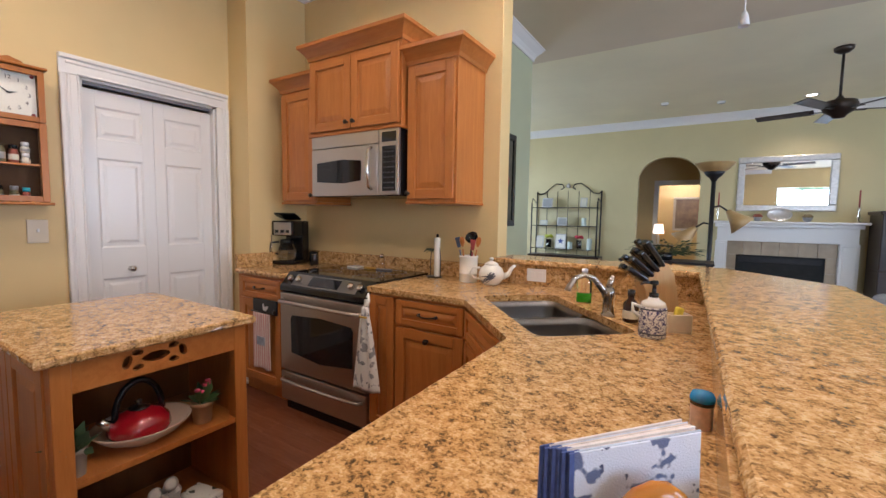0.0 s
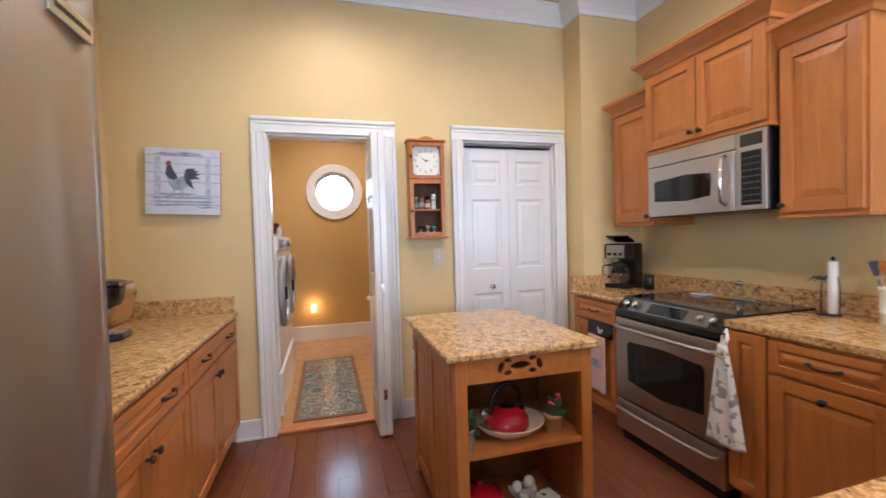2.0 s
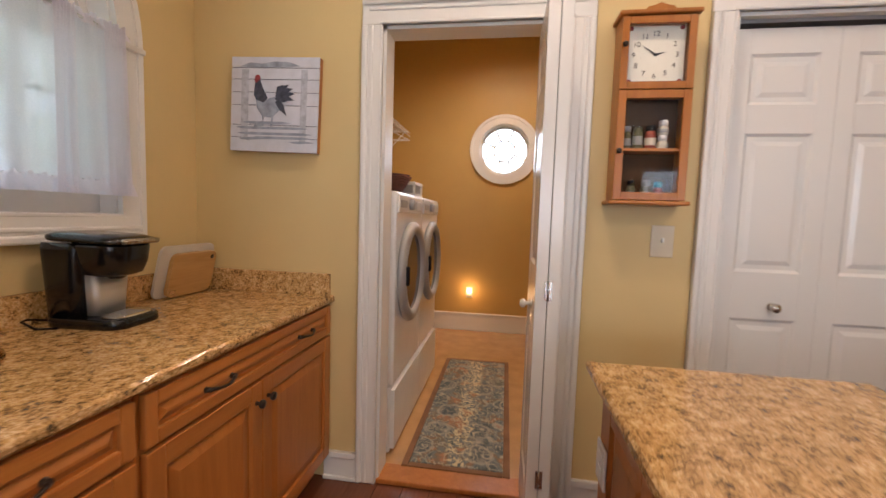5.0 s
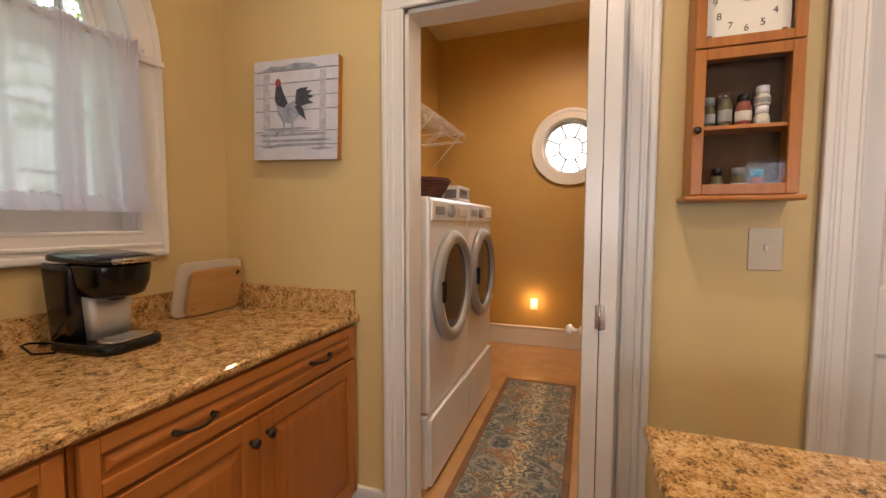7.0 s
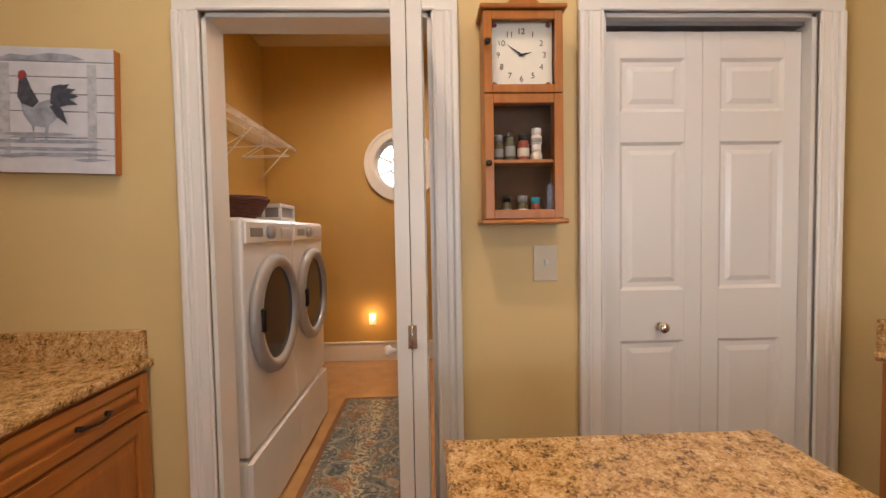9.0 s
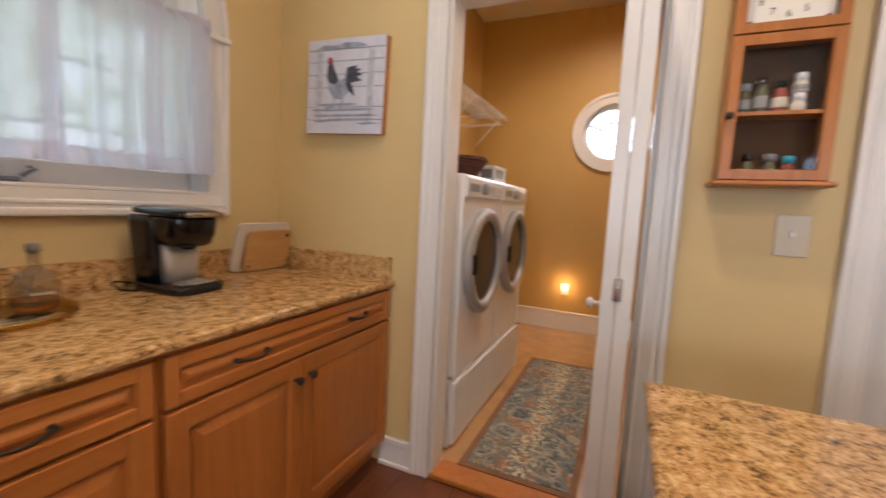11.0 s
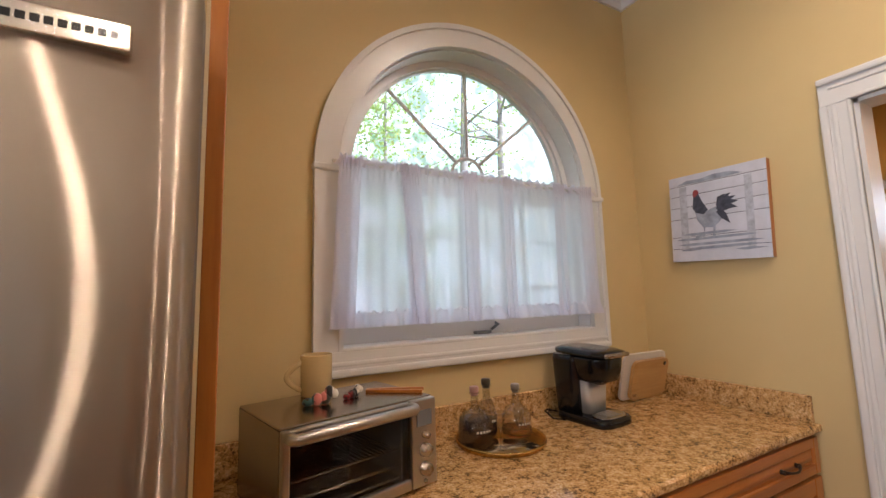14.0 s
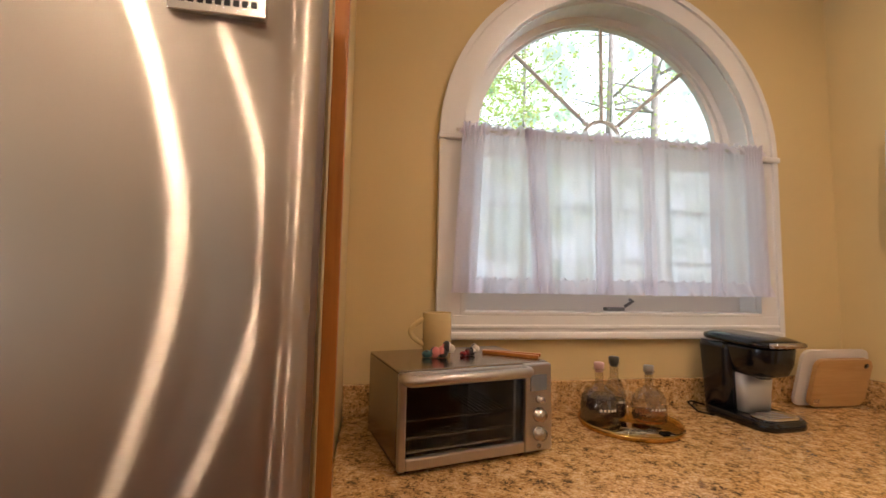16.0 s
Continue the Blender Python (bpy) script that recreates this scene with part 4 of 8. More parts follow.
cp = part("control_panel", bx(0.604, 0.758, 0, 0.022, 0.005, 0.403, 0.004), STEEL, mw)
part("display", bx(0.628, 0.740, -0.0015, 0.001, 0.325, 0.385), BLACKGLASS, cp, "black display")
part("keypad", bx(0.632, 0.736, -0.0015, 0.001, 0.03, 0.30), BLACKGLASS, cp, "black keypad with faint grey keys")
KEYP = plain("key_print", (0.045, 0.045, 0.05), 0.4)
for r in range(8):
    for c in range(3):
        part("key", bx(0.641 + c * 0.031, 0.664 + c * 0.031, -0.0022, -0.0014, 0.045 + r * 0.031, 0.053 + r * 0.031), KEYP, cp)

# range
rg = thing("range", "stainless slide-in electric range with black glass top", "stove", pose(0.747, RY - 0.02, 0))
part("body", bx(0.004, 0.756, 0.045, 0.63, 0.06, 0.885, 0.003), BLACK, rg, "black enamelled side")
part("cooktop", bx(-0.004, 0.764, 0.07, 0.60, 0.885, 0.912, 0.005), BLACKGLASS, rg, "black ceramic glass cooktop")
for cx_, cy_, r_ in ((0.2, 0.2, 0.1), (0.56, 0.2, 0.085), (0.2, 0.45, 0.08), (0.56, 0.45, 0.1)):
    part("burner_ring", lathe(bmesh.new(), [(r_, 0.9122), (r_ + 0.003, 0.9126), (r_ + 0.003, 0.9122)], (cx_, cy_, 0), 40), GREYPANEL, rg, "thin grey printed ring")
bm = bmesh.new()
prof = [(0.0, 0.79), (-0.012, 0.80), (-0.008, 0.83), (0.07, 0.915), (0.09, 0.915), (0.09, 0.79)]
v0 = [bm.verts.new((0.0, y, z)) for y, z in prof]
v1 = [bm.verts.new((0.76, y, z)) for y, z in prof]
bm.faces.new(v0)
bm.faces.new(v1[::-1])
for k in range(6):
    bm.faces.new((v0[k], v0[(k + 1) % 6], v1[(k + 1) % 6], v1[k]))
ctl = part("control_panel", bm, BLACK, rg, "sloped black control panel")
slope = Matrix.Translation((0, -0.008, 0.83)) @ Matrix.Rotation(math.atan2(0.085, 0.078), 4, "X")
part("fascia", turned(bx(0.10, 0.66, 0.012, 0.098, 0.0, 0.003, 0.001), slope), SINKSTEEL, ctl, "dark brushed steel fascia")
part("clock_panel", turned(bx(0.25, 0.51, 0.022, 0.088, 0.003, 0.0045), slope), BLACKGLASS, ctl, "black glass touch panel")
for x in (0.075, 0.15, 0.61, 0.685):
    bm = lathe(bmesh.new(), [(0.020, 0), (0.022, 0.004), (0.019, 0.02), (0.017, 0.024), (0, 0.024)], (x, 0.055, 0.003), 18)
    part("control_knob", turned(bm, slope), CHROME, ctl, "satin metal knob")
od = part("oven_door", bx(0.0, 0.76, -0.01, 0.044, 0.275, 0.785, 0.006), STEEL, rg)
bm = bmesh.new()
pts = [(0.11, 0.40), (0.38, 0.37), (0.65, 0.40), (0.655, 0.62), (0.64, 0.645), (0.38, 0.66), (0.12, 0.645), (0.105, 0.62)]
prism(bm, pts, 0.0, 0.004)
part("window", turned(bm, Matrix.Translation((0, -0.0085, 0)) @ Matrix.Rotation(radians(90), 4, "X")), BLACKGLASS, od, "dark oven window")
for nm, z, par in (("handle", 0.735, od),):
    part(nm, tube(bmesh.new(), [(0.03, -0.012, z), (0.045, -0.05, z), (0.2, -0.058, z), (0.56, -0.058, z), (0.715, -0.05, z), (0.73, -0.012, z)], 0.012, 12), STEEL, par)
dr = part("drawer", bx(0.0, 0.76, -0.01, 0.044, 0.07, 0.262, 0.006), STEEL, rg)
part("handle", tube(bmesh.new(), [(0.03, -0.012, 0.215), (0.045, -0.04, 0.215), (0.2, -0.048, 0.212), (0.56, -0.048, 0.212), (0.715, -0.04, 0.215), (0.73, -0.012, 0.215)], 0.011, 12), STEEL, dr)
part("foot_rail", bx(0.02, 0.74, 0.02, 0.62, 0.0, 0.06), BLACK, rg)

# ---- doors ----


def six_panel_leaf(w, h, t=0.034, cols=1):
    """A moulded leaf with three recessed panels; face at y = 0 looks towards -y."""
    bm = bmesh.new()
    stile = 0.066
    rows = ((0.20, 0.865), (1.055, 1.605), (1.715, h - 0.095))
    box(bm, 0, stile, 0, t, 0, h, 0.002)
    box(bm, w - stile, w, 0, t, 0, h, 0.002)
    edges = [0] + [z for r in rows for z in r] + [h]
    for a, c in zip(edges[::2], edges[1::2]):
        box(bm, stile, w - stile, 0.0005, t - 0.0005, a, c)
    for z0, z1 in rows:
        x0, x1 = stile, w - stile
        for y, s in ((0.009, 1), (t - 0.009, -1)):
            loops = []
            for inset, dy in ((0.0, -0.0085), (0.012, 0.0), (0.03, 0.0), (0.048, -0.006)):
                loops.append([bm.verts.new((px, y + s * dy, pz)) for px, pz in ((x0 + inset, z0 + inset), (x1 - inset, z0 + inset), (x1 - inset, z1 - inset), (x0 + inset, z1 - inset))])
            for p, q in zip(loops, loops[1:]):
                for k in range(4):
                    bm.faces.new((p[k], p[(k + 1) % 4], q[(k + 1) % 4], q[k]))
            bm.faces.new(loops[-1])
    return bm


pd = thing("door_pantry", "closed white six-panel bifold pantry doors", "door", kind="structure")
LW = (PD1 - PD0 - 0.0328) / 2
for k in range(2):
    part("leaf", six_panel_leaf(LW, 2.005), DOORWHITE, pd, m=pose(-0.038, PD0 + 0.016 + (LW + 0.0008) * k, 0.012, 0, 0, 90))
part("track", bx(-0.075, -0.03, PD0 + 0.015, PD1 - 0.015, 2.034, 2.052), GREYPANEL, pd, "grey metal top track")


def round_knob(r=0.019):
    return lathe(bmesh.new(), [(0.016, 0), (0.016, 0.003), (0.007, 0.006), (0.007, 0.02), (r, 0.028), (r * 1.05, 0.036), (r * 0.7, 0.044), (0, 0.046)], seg=18)


part("knob", round_knob(), CHROME, pd, "satin nickel round knob", m=pose(-0.038, 2.537, 0.93, 0, 90, 0))

bd = thing("door_laundry", "white panelled bifold laundry door, folded open", "door", kind="structure")
LW2 = 0.375
for y, turn in ((1.576, 0.6), (1.628, -0.6)):
    part("leaf", six_panel_leaf(LW2, 2.005, 0.042), DOORWHITE, bd, m=pose(0.302 - LW2, y, 0.026, 0, 0, turn))
for z in (0.30, 1.00):
    hn = part("hinge", bx(0.3025, 0.3055, 1.612, 1.638, z - 0.034, z + 0.034, 0.001), CHROME, bd, "small steel hinge")
    part("pin", tube(bmesh.new(), [(0.3065, 1.624, z - 0.036), (0.3065, 1.624, z + 0.036)], 0.0035, 8), CHROME, hn)
part("knob", round_knob(0.017), WHITE, bd, "white round knob", m=pose(0.19, 1.577, 0.93, 90, 0, 0))

# ---- arched window ----
wd = thing("window_arched", "white arched casement window with a fan light above", "window", kind="structure")


def arch_band(bm, r0, r1, y0, y1, n=40, legz=None, up=0.0):
    """A half ring about the arch's middle, with straight legs down to legz."""
    quads = []
    for c, s in [(math.cos(math.pi * k / n), math.sin(math.pi * k / n)) for k in range(n + 1)]:
        quads.append([(AX + r * c, y, SPR + up + r * s) for r, y in ((r0, y0), (r1, y0), (r1, y1), (r0, y1))])
    if legz is not None:
        quads = [[(AX + r, y, legz) for r, y in ((r0, y0), (r1, y0), (r1, y1), (r0, y1))]] + quads + [[(AX - r, y, legz) for r, y in ((r0, y0), (r1, y0), (r1, y1), (r0, y1))]]
    rings = [[bm.verts.new(p) for p in q] for q in quads]
    for a, c in zip(rings, rings[1:]):
        for k in range(4):
            bm.faces.new((a[k], a[(k + 1) % 4], c[(k + 1) % 4], c[k]))
    bm.faces.new(rings[0][::-1])
    bm.faces.new(rings[-1])
    return bm


bm = bmesh.new()
arch_band(bm, AR - 0.004, AR + 0.096, 0.001, 0.018, legz=SILL - 0.08)
arch_band(bm, AR + 0.074, AR + 0.0965, 0.001, 0.028, legz=SILL - 0.08)
arch_band(bm, AR - 0.0045, AR + 0.010, 0.001, 0.023, legz=SILL)
for s in (-1, 1):
    xm = AX + s * (AR + 0.047)
    box(bm, xm - 0.056, xm + 0.056, 0.001, 0.036, SPR - 0.016, SPR + 0.008, 0.006)
part("casing", bm, TRIM, wd, "white moulded arch casing")
bm = bmesh.new()
box(bm, AX - AR - 0.095, AX + AR + 0.095, 0.002, 0.020, SILL - 0.085, SILL, 0.003)
box(bm, AX - AR - 0.096, AX + AR + 0.096, 0.002, 0.030, SILL - 0.087, SILL - 0.06, 0.008)
box(bm, AX - AR - 0.09, AX + AR + 0.09, 0.002, 0.026, SILL - 0.05, SILL - 0.034, 0.005)
box(bm, AX - AR, AX + AR, -0.10, 0.022, SILL - 0.002, SILL + 0.012, 0.004)
part("window_sill", bm, TRIM, wd)
bm = bmesh.new()
arch_band(bm, AR - 0.012, AR - 0.002, -0.15, 0.0, legz=SILL)
arch_band(bm, AR - 0.042, AR - 0.010, -0.135, -0.085, legz=SILL)
arch_band(bm, AR - 0.068, AR - 0.040, -0.125, -0.10, legz=SILL + 0.03, up=0.02)
box(bm, AX - AR + 0.01, AX + AR - 0.01, -0.135, -0.085, SPR - 0.03, SPR + 0.06, 0.004)
box(bm, AX - AR + 0.01, AX + AR - 0.01, -0.135, -0.07, SILL, SILL + 0.085, 0.004)
part("window_frame", bm, TRIM, wd)
bm = bmesh.new()
HUB = 0.084
R1 = AR - 0.05
for a in (45, 90, 135):
    c, s = math.cos(radians(a)), math.sin(radians(a))
    z0 = SPR + 0.072
    tube(bm, [(AX + HUB * c, -0.11, z0 + HUB * s), (AX + R1 * c, -0.11, SPR + 0.02 + R1 * s)], 0.0085, 8)
tube(bm, [(AX + HUB * math.cos(math.pi * k / 12), -0.11, SPR + 0.072 + HUB * math.sin(math.pi * k / 12)) for k in range(13)], 0.0085, 8)
for x in (AX - 0.30, AX + 0.30):
    box(bm, x - 0.008, x + 0.008, -0.118, -0.102, SILL + 0.05, SPR - 0.04)
box(bm, AX - 0.028, AX + 0.028, -0.125, -0.085, SILL + 0.05, SPR - 0.04, 0.003)
for z in (1.42, 1.64):
    box(bm, AX - R1, AX + R1, -0.117, -0.103, z - 0.007, z + 0.007)
part("muntin", bm, TRIM, wd, "slim glazing bars")
bm = bmesh.new()
vs = [bm.verts.new((AX + (AR - 0.03) * math.cos(math.pi * k / 32), -0.111, SPR + (AR - 0.03) * math.sin(math.pi * k / 32))) for k in range(33)]
vs += [bm.verts.new((AX - AR + 0.03, -0.111, SILL + 0.03)), bm.verts.new((AX + AR - 0.03, -0.111, SILL + 0.03))]
bm.faces.new(vs)
pane = part("pane", bm, PANE, wd, "clear glass")
pane.visible_shadow = False
bm = bmesh.new()
box(bm, 0.965, 1.045, -0.072, -0.045, SILL + 0.014, SILL + 0.028, 0.004)
tube(bm, [(0.965, -0.05, SILL + 0.03), (0.935, -0.035, SILL + 0.055), (0.955, -0.03, SILL + 0.06)], 0.006, 8)
part("crank_handle", bm, GREYPANEL, wd, "grey metal casement crank")

# cafe curtain: gathered cloth on a rod
ct = thing("cafe_curtain", "sheer white gathered cafe curtain across the lower window", "curtain")
part("rod", tube(bmesh.new(), [(0.395, 0.052, 1.872), (1.675, 0.052, 1.872)], 0.006, 8), WHITEMETAL, ct)


def cloth(x0, x1, ztop, zbot, y, folds, amp, seed, lean=0.0):
    bm = bmesh.new()
    nx, nz = 220, 26
    rng = random.Random(seed)
    ph = [rng.uniform(0, 6.28) for _ in range(5)]
    rows = []
    for i in range(nz + 1):
        f = i / nz
        z = ztop + (zbot - ztop) * f
        spread = 1 + 0.035 * f
        row = []
        for j in range(nx + 1):
            t = j / nx
            x = (x0 + x1) / 2 + (x1 - x0) * (t - 0.5) * spread + lean * f
            w = amp * (0.35 + 0.65 * f) * (math.sin(6.283 * folds * t + ph[0]) + 0.6 * math.sin(6.283 * folds * 1.73 * t + ph[1] + f) + 0.35 * math.sin(6.283 * folds * 0.41 * t + ph[2]))
            gather = 0.006 * math.sin(6.283 * folds * 5 * t + ph[3]) * max(0, 1 - f * 7)
            ruffle = 0.007 * math.sin(6.283 * folds * 2.6 * t + ph[4]) if i == 0 else 0
            row.append(bm.verts.new((x, y + w + gather, z + ruffle)))
        rows.append(row)
    for a, c in zip(rows, rows[1:]):
        for k in range(nx):
            bm.faces.new((a[k], a[k + 1], c[k + 1], c[k])).smooth = True
    return bm


part("panel", cloth(0.420, 1.650, 1.898, 1.292, 0.05, 11, 0.012, 3), VOILE, ct)
VOILE2 = sheer("doubled_voile", 0.93, (0.98, 0.93, 0.93))
for xa, xb, sd, lean in ((1.575, 1.655, 4, 0.03), (1.395, 1.425, 5, -0.045), (1.345, 1.420, 10, -0.03), (1.085, 1.150, 6, 0.0), (0.905, 0.955, 7, 0.0), (0.60, 0.665, 8, 0.01), (0.42, 0.50, 9, -0.008)):
    part("overlap", cloth(xa, xb, 1.894, 1.294, 0.064, 1.2, 0.004, sd, lean), VOILE2, ct, "doubled sheer fold, pinkish white")
part("header", cloth(0.418, 1.652, 1.886, 1.858, 0.058, 26, 0.005, 3), VOILE2, ct, "gathered rod pocket")
part("hem", cloth(0.405, 1.668, 1.345, 1.291, 0.056, 11, 0.012, 3), VOILE2, ct, "doubled hem band")

# round laundry window
rw = thing("window_round", "white round window with spoked glazing bars", "window", kind="structure")


def ring_x(bm, r0, r1, x0, x1, n=56):
    rings = []
    for k in range(n):
        c, s = math.cos(2 * math.pi * k / n), math.sin(2 * math.pi * k / n)
        rings.append([bm.verts.new((x, WCY + r * c, WCZ + r * s)) for x, r in ((x0, r0), (x0, r1), (x1, r1), (x1, r0))])
    for k in range(n):
        a, c = rings[k], rings[(k + 1) % n]
        for j in range(4):
            bm.faces.new((a[j], a[(j + 1) % 4], c[(j + 1) % 4], c[j]))
    return bm


bm = bmesh.new()
ring_x(bm, WCR - 0.004, WCR + 0.085, LX + 0.001, LX + 0.018)
ring_x(bm, WCR + 0.06, WCR + 0.088, LX + 0.001, LX + 0.03)
ring_x(bm, WCR - 0.006, WCR + 0.014, LX + 0.001, LX + 0.024)
ring_x(bm, WCR - 0.012, WCR - 0.003, LX - 0.15, LX)
ring_x(bm, WCR - 0.04, WCR - 0.011, LX - 0.13, LX - 0.07)
part("casing", bm, TRIM, rw)
bm = bmesh.new()
for k in range(8):
    a = math.pi / 8 + k * math.pi / 4
    tube(bm, [(LX - 0.1, WCY + 0.11 * math.cos(a), WCZ + 0.11 * math.sin(a)), (LX - 0.1, WCY + 0.25 * math.cos(a), WCZ + 0.25 * math.sin(a))], 0.011, 6)
tube(bm, [(LX - 0.1, WCY + 0.11 * math.cos(k * math.pi / 16), WCZ + 0.11 * math.sin(k * math.pi / 16)) for k in range(33)], 0.010, 6)
part("muntin", bm, TRIM, rw)
bm = bmesh.new()
bm.faces.new([bm.verts.new((LX - 0.105, WCY + (WCR - 0.02) * math.cos(2 * math.pi * k / 40), WCZ + (WCR - 0.02) * math.sin(2 * math.pi * k / 40))) for k in range(40)])
part("pane", bm, PANE, rw).visible_shadow = False

# ---- outdoors ----
GRASS = plain("lawn", (0.06, 0.10, 0.03), 0.9, vary=0.3, scale=2, grain=30, relief=0.6)
structure("ground", bx(-60, 60, -60, 60, -0.5, -0.3), GRASS, "green lawn around the house", "ground")


def outdoors_glow(name, power, haze):
    """Glowing panel that lights the rooms: painted haze, pale sky between soft leaf masses."""
    m, nt, b = nodes_of(name)
    v = coords(nt)
    leaf = noise_of(nt, v, 1.1, 7, 0.7)
    big = noise_of(nt, v, 0.25, 3)
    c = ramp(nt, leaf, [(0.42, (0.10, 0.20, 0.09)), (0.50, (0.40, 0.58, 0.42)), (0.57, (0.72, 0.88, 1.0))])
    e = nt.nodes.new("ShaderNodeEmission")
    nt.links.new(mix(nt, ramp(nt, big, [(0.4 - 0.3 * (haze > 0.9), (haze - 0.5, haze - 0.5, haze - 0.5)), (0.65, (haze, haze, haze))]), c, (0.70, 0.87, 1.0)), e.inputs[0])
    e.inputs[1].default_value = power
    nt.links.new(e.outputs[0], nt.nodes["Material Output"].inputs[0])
    return m


OUTG = outdoors_glow("woodland_glow_panel", 3.2, 0.5)
structure("backdrop", bx(-16, 22, -14.2, -14, -0.3, 14), OUTG, "glowing panel painted as hazy woodland beyond the garden", "backdrop")
structure("backdrop_west", bx(-12.2, -12, -8, 14, -0.3, 12), outdoors_glow("side_glow_panel", 14.0, 1.0), "glowing panel standing in for sky beyond the side garden", "backdrop")
BARK = plain("bark", (0.40, 0.37, 0.35), 0.9, vary=0.3, scale=9, grain=60, relief=0.6)
LEAF, lt, lb = nodes_of("leaves")
lcol = ramp(lt, noise_of(lt, coords(lt), 2.2, 4), [(0.35, (0.34, 0.50, 0.14)), (0.55, (0.52, 0.64, 0.20)), (0.7, (0.66, 0.62, 0.24))])
ltr, lmx = lt.nodes.new("ShaderNodeBsdfTranslucent"), lt.nodes.new("ShaderNodeMixShader")
lmx.inputs[0].default_value = 0.55
lb.inputs["Roughness"].default_value = 0.5
lt.links.new(lcol, lb.inputs["Base Color"])
lt.links.new(lcol, ltr.inputs[0])
lt.links.new(lb.outputs[0], lmx.inputs[1])
lt.links.new(ltr.outputs[0], lmx.inputs[2])
lt.links.new(lmx.outputs[0], lt.nodes["Material Output"].inputs[0])


def tree(x, y, h, r, seed, leaves):
    rng = random.Random(seed)
    tr = thing("tree", "tall garden tree with loose green foliage", "tree", pose(x, y, -0.3), "garden trees")
    bm = bmesh.new()
    top_ = Vector((rng.uniform(-0.4, 0.4), rng.uniform(-0.4, 0.4), h))
    tube(bm, [(0, 0, 0), (top_.x * 0.3, top_.y * 0.3, h * 0.35), (top_.x * 0.7, top_.y * 0.7, h * 0.7), top_], [r, r * 0.8, r * 0.5, 0.02], 10)
    tips = []
    for k in range(14):
        z = h * rng.uniform(0.3, 0.95)
        a = rng.uniform(0, 6.283)
        ln = rng.uniform(0.8, 2.2)
        p0 = Vector((top_.x * z / h, top_.y * z / h, z))
        p1 = p0 + Vector((math.cos(a) * ln * 0.5, math.sin(a) * ln * 0.5, 0.25))
        p2 = p0 + Vector((math.cos(a) * ln, math.sin(a) * ln, 0.35 * ln))
        tube(bm, [p0, p1, p2], [r * 0.25, r * 0.15, 0.008], 6)
        tips += [p1, p2, p2.lerp(p1, 0.4)]
    part("trunk", bm, BARK, tr)
    verts, faces = [], []
    for k in range(leaves):
        c = rng.choice(tips) + Vector((rng.gauss(0, 0.42), rng.gauss(0, 0.42), rng.gauss(0, 0.34)))
        s = rng.uniform(0.035, 0.07)
        u = Vector((rng.gauss(0, 1), rng.gauss(0, 1), rng.gauss(0, 1))).normalized()
        w = u.orthogonal().normalized()
        n0 = len(verts)
        verts += [c - u * s, c + w * s * 0.5, c + u * s, c - w * s * 0.5]
        faces.append((n0, n0 + 1, n0 + 2, n0 + 3))
    me = bpy.data.meshes.new("crown")
    me.from_pydata([tuple(v) for v in verts], [], faces)
    me.materials.append(LEAF)
    ob = new("crown", me)
    ob.parent = tr
    tagged(ob, "loose green leaves", kind="stuff")


for x, y, h, r, n in ((2.9, -5.2, 6.5, 0.10, 1700), (-4.9, -7.8, 10.0, 0.20, 900), (0.2, -6.3, 8.0, 0.06, 1900), (-1.7, -8.5, 9.5, 0.08, 1700), (-3.4, -7.5, 10.0, 0.16, 700)):
    tree(x, y, h, r, int(x * 10 + 100), n)

# ---- things on the kitchen walls ----
INK = plain("ink_black", (0.02, 0.02, 0.022), 0.6)
RED = plain("red_enamel", (0.32, 0.006, 0.013), 0.08, vary=0.1, relief=0.01, coat=0.5)
CANVAS = plain("white_wash_boards", (0.60, 0.61, 0.67), 0.7, vary=0.10, scale=14, grain=90, relief=0.15)
POSTWASH = plain("faint_wash", (0.46, 0.48, 0.54), 0.75, vary=0.25, scale=40, grain=160)
GREYWASH = plain("grey_wash", (0.30, 0.33, 0.40), 0.75, vary=0.35, scale=30, grain=160)
DARKWASH = plain("dark_wash", (0.055, 0.06, 0.085), 0.7, vary=0.4, scale=50)
REDWASH = plain("red_wash", (0.32, 0.05, 0.05), 0.7)
PALEWASH = plain("pale_wash", (0.60, 0.61, 0.65), 0.75, vary=0.2, scale=40)


def flat_shape(bm, points, x, t=0.0012):
    """A thin painted shape standing across y and z."""
    v = [bm.verts.new((x, y, z)) for y, z in points]
    w = [bm.verts.new((x + t, y, z)) for y, z in points]
    bm.faces.new(w)
    bm.faces.new(v[::-1])
    for k in range(len(v)):
        bm.faces.new((v[k], v[(k + 1) % len(v)], w[(k + 1) % len(v)], w[k]))
    return bm


art = thing("wall_art", "square whitewashed board picture of a rooster", "picture", pose(0.002, 0.205, 1.525, -1.9))
part("side_frame", bx(0.0, 0.030, 0.002, 0.418, 0.002, 0.414, 0.001), MAPLE, art, "pale raw wood edge")
part("backing", bx(0.0300, 0.0310, 0.003, 0.417, 0.003, 0.413), DARKWASH, art, "dark gaps between the boards")
zs = [0, 0.062, 0.118, 0.205, 0.262, 0.318, 0.368, 0.416]
for a, c in zip(zs, zs[1:]):
    part("board", bx(0.0311, 0.036, 0.0, 0.42, a + 0.0008, c - 0.0018, 0.001), CANVAS, art)
F = 0.0362
for y0, y1, z0, z1 in ((0.05, 0.085, 0.05, 0.36), (0.335, 0.365, 0.05, 0.36)):
    part("painted_post", bx(F, F + 0.0006, y0, y1, z0, z1), POSTWASH, art, "faint grey painted post")
bm = bmesh.new()
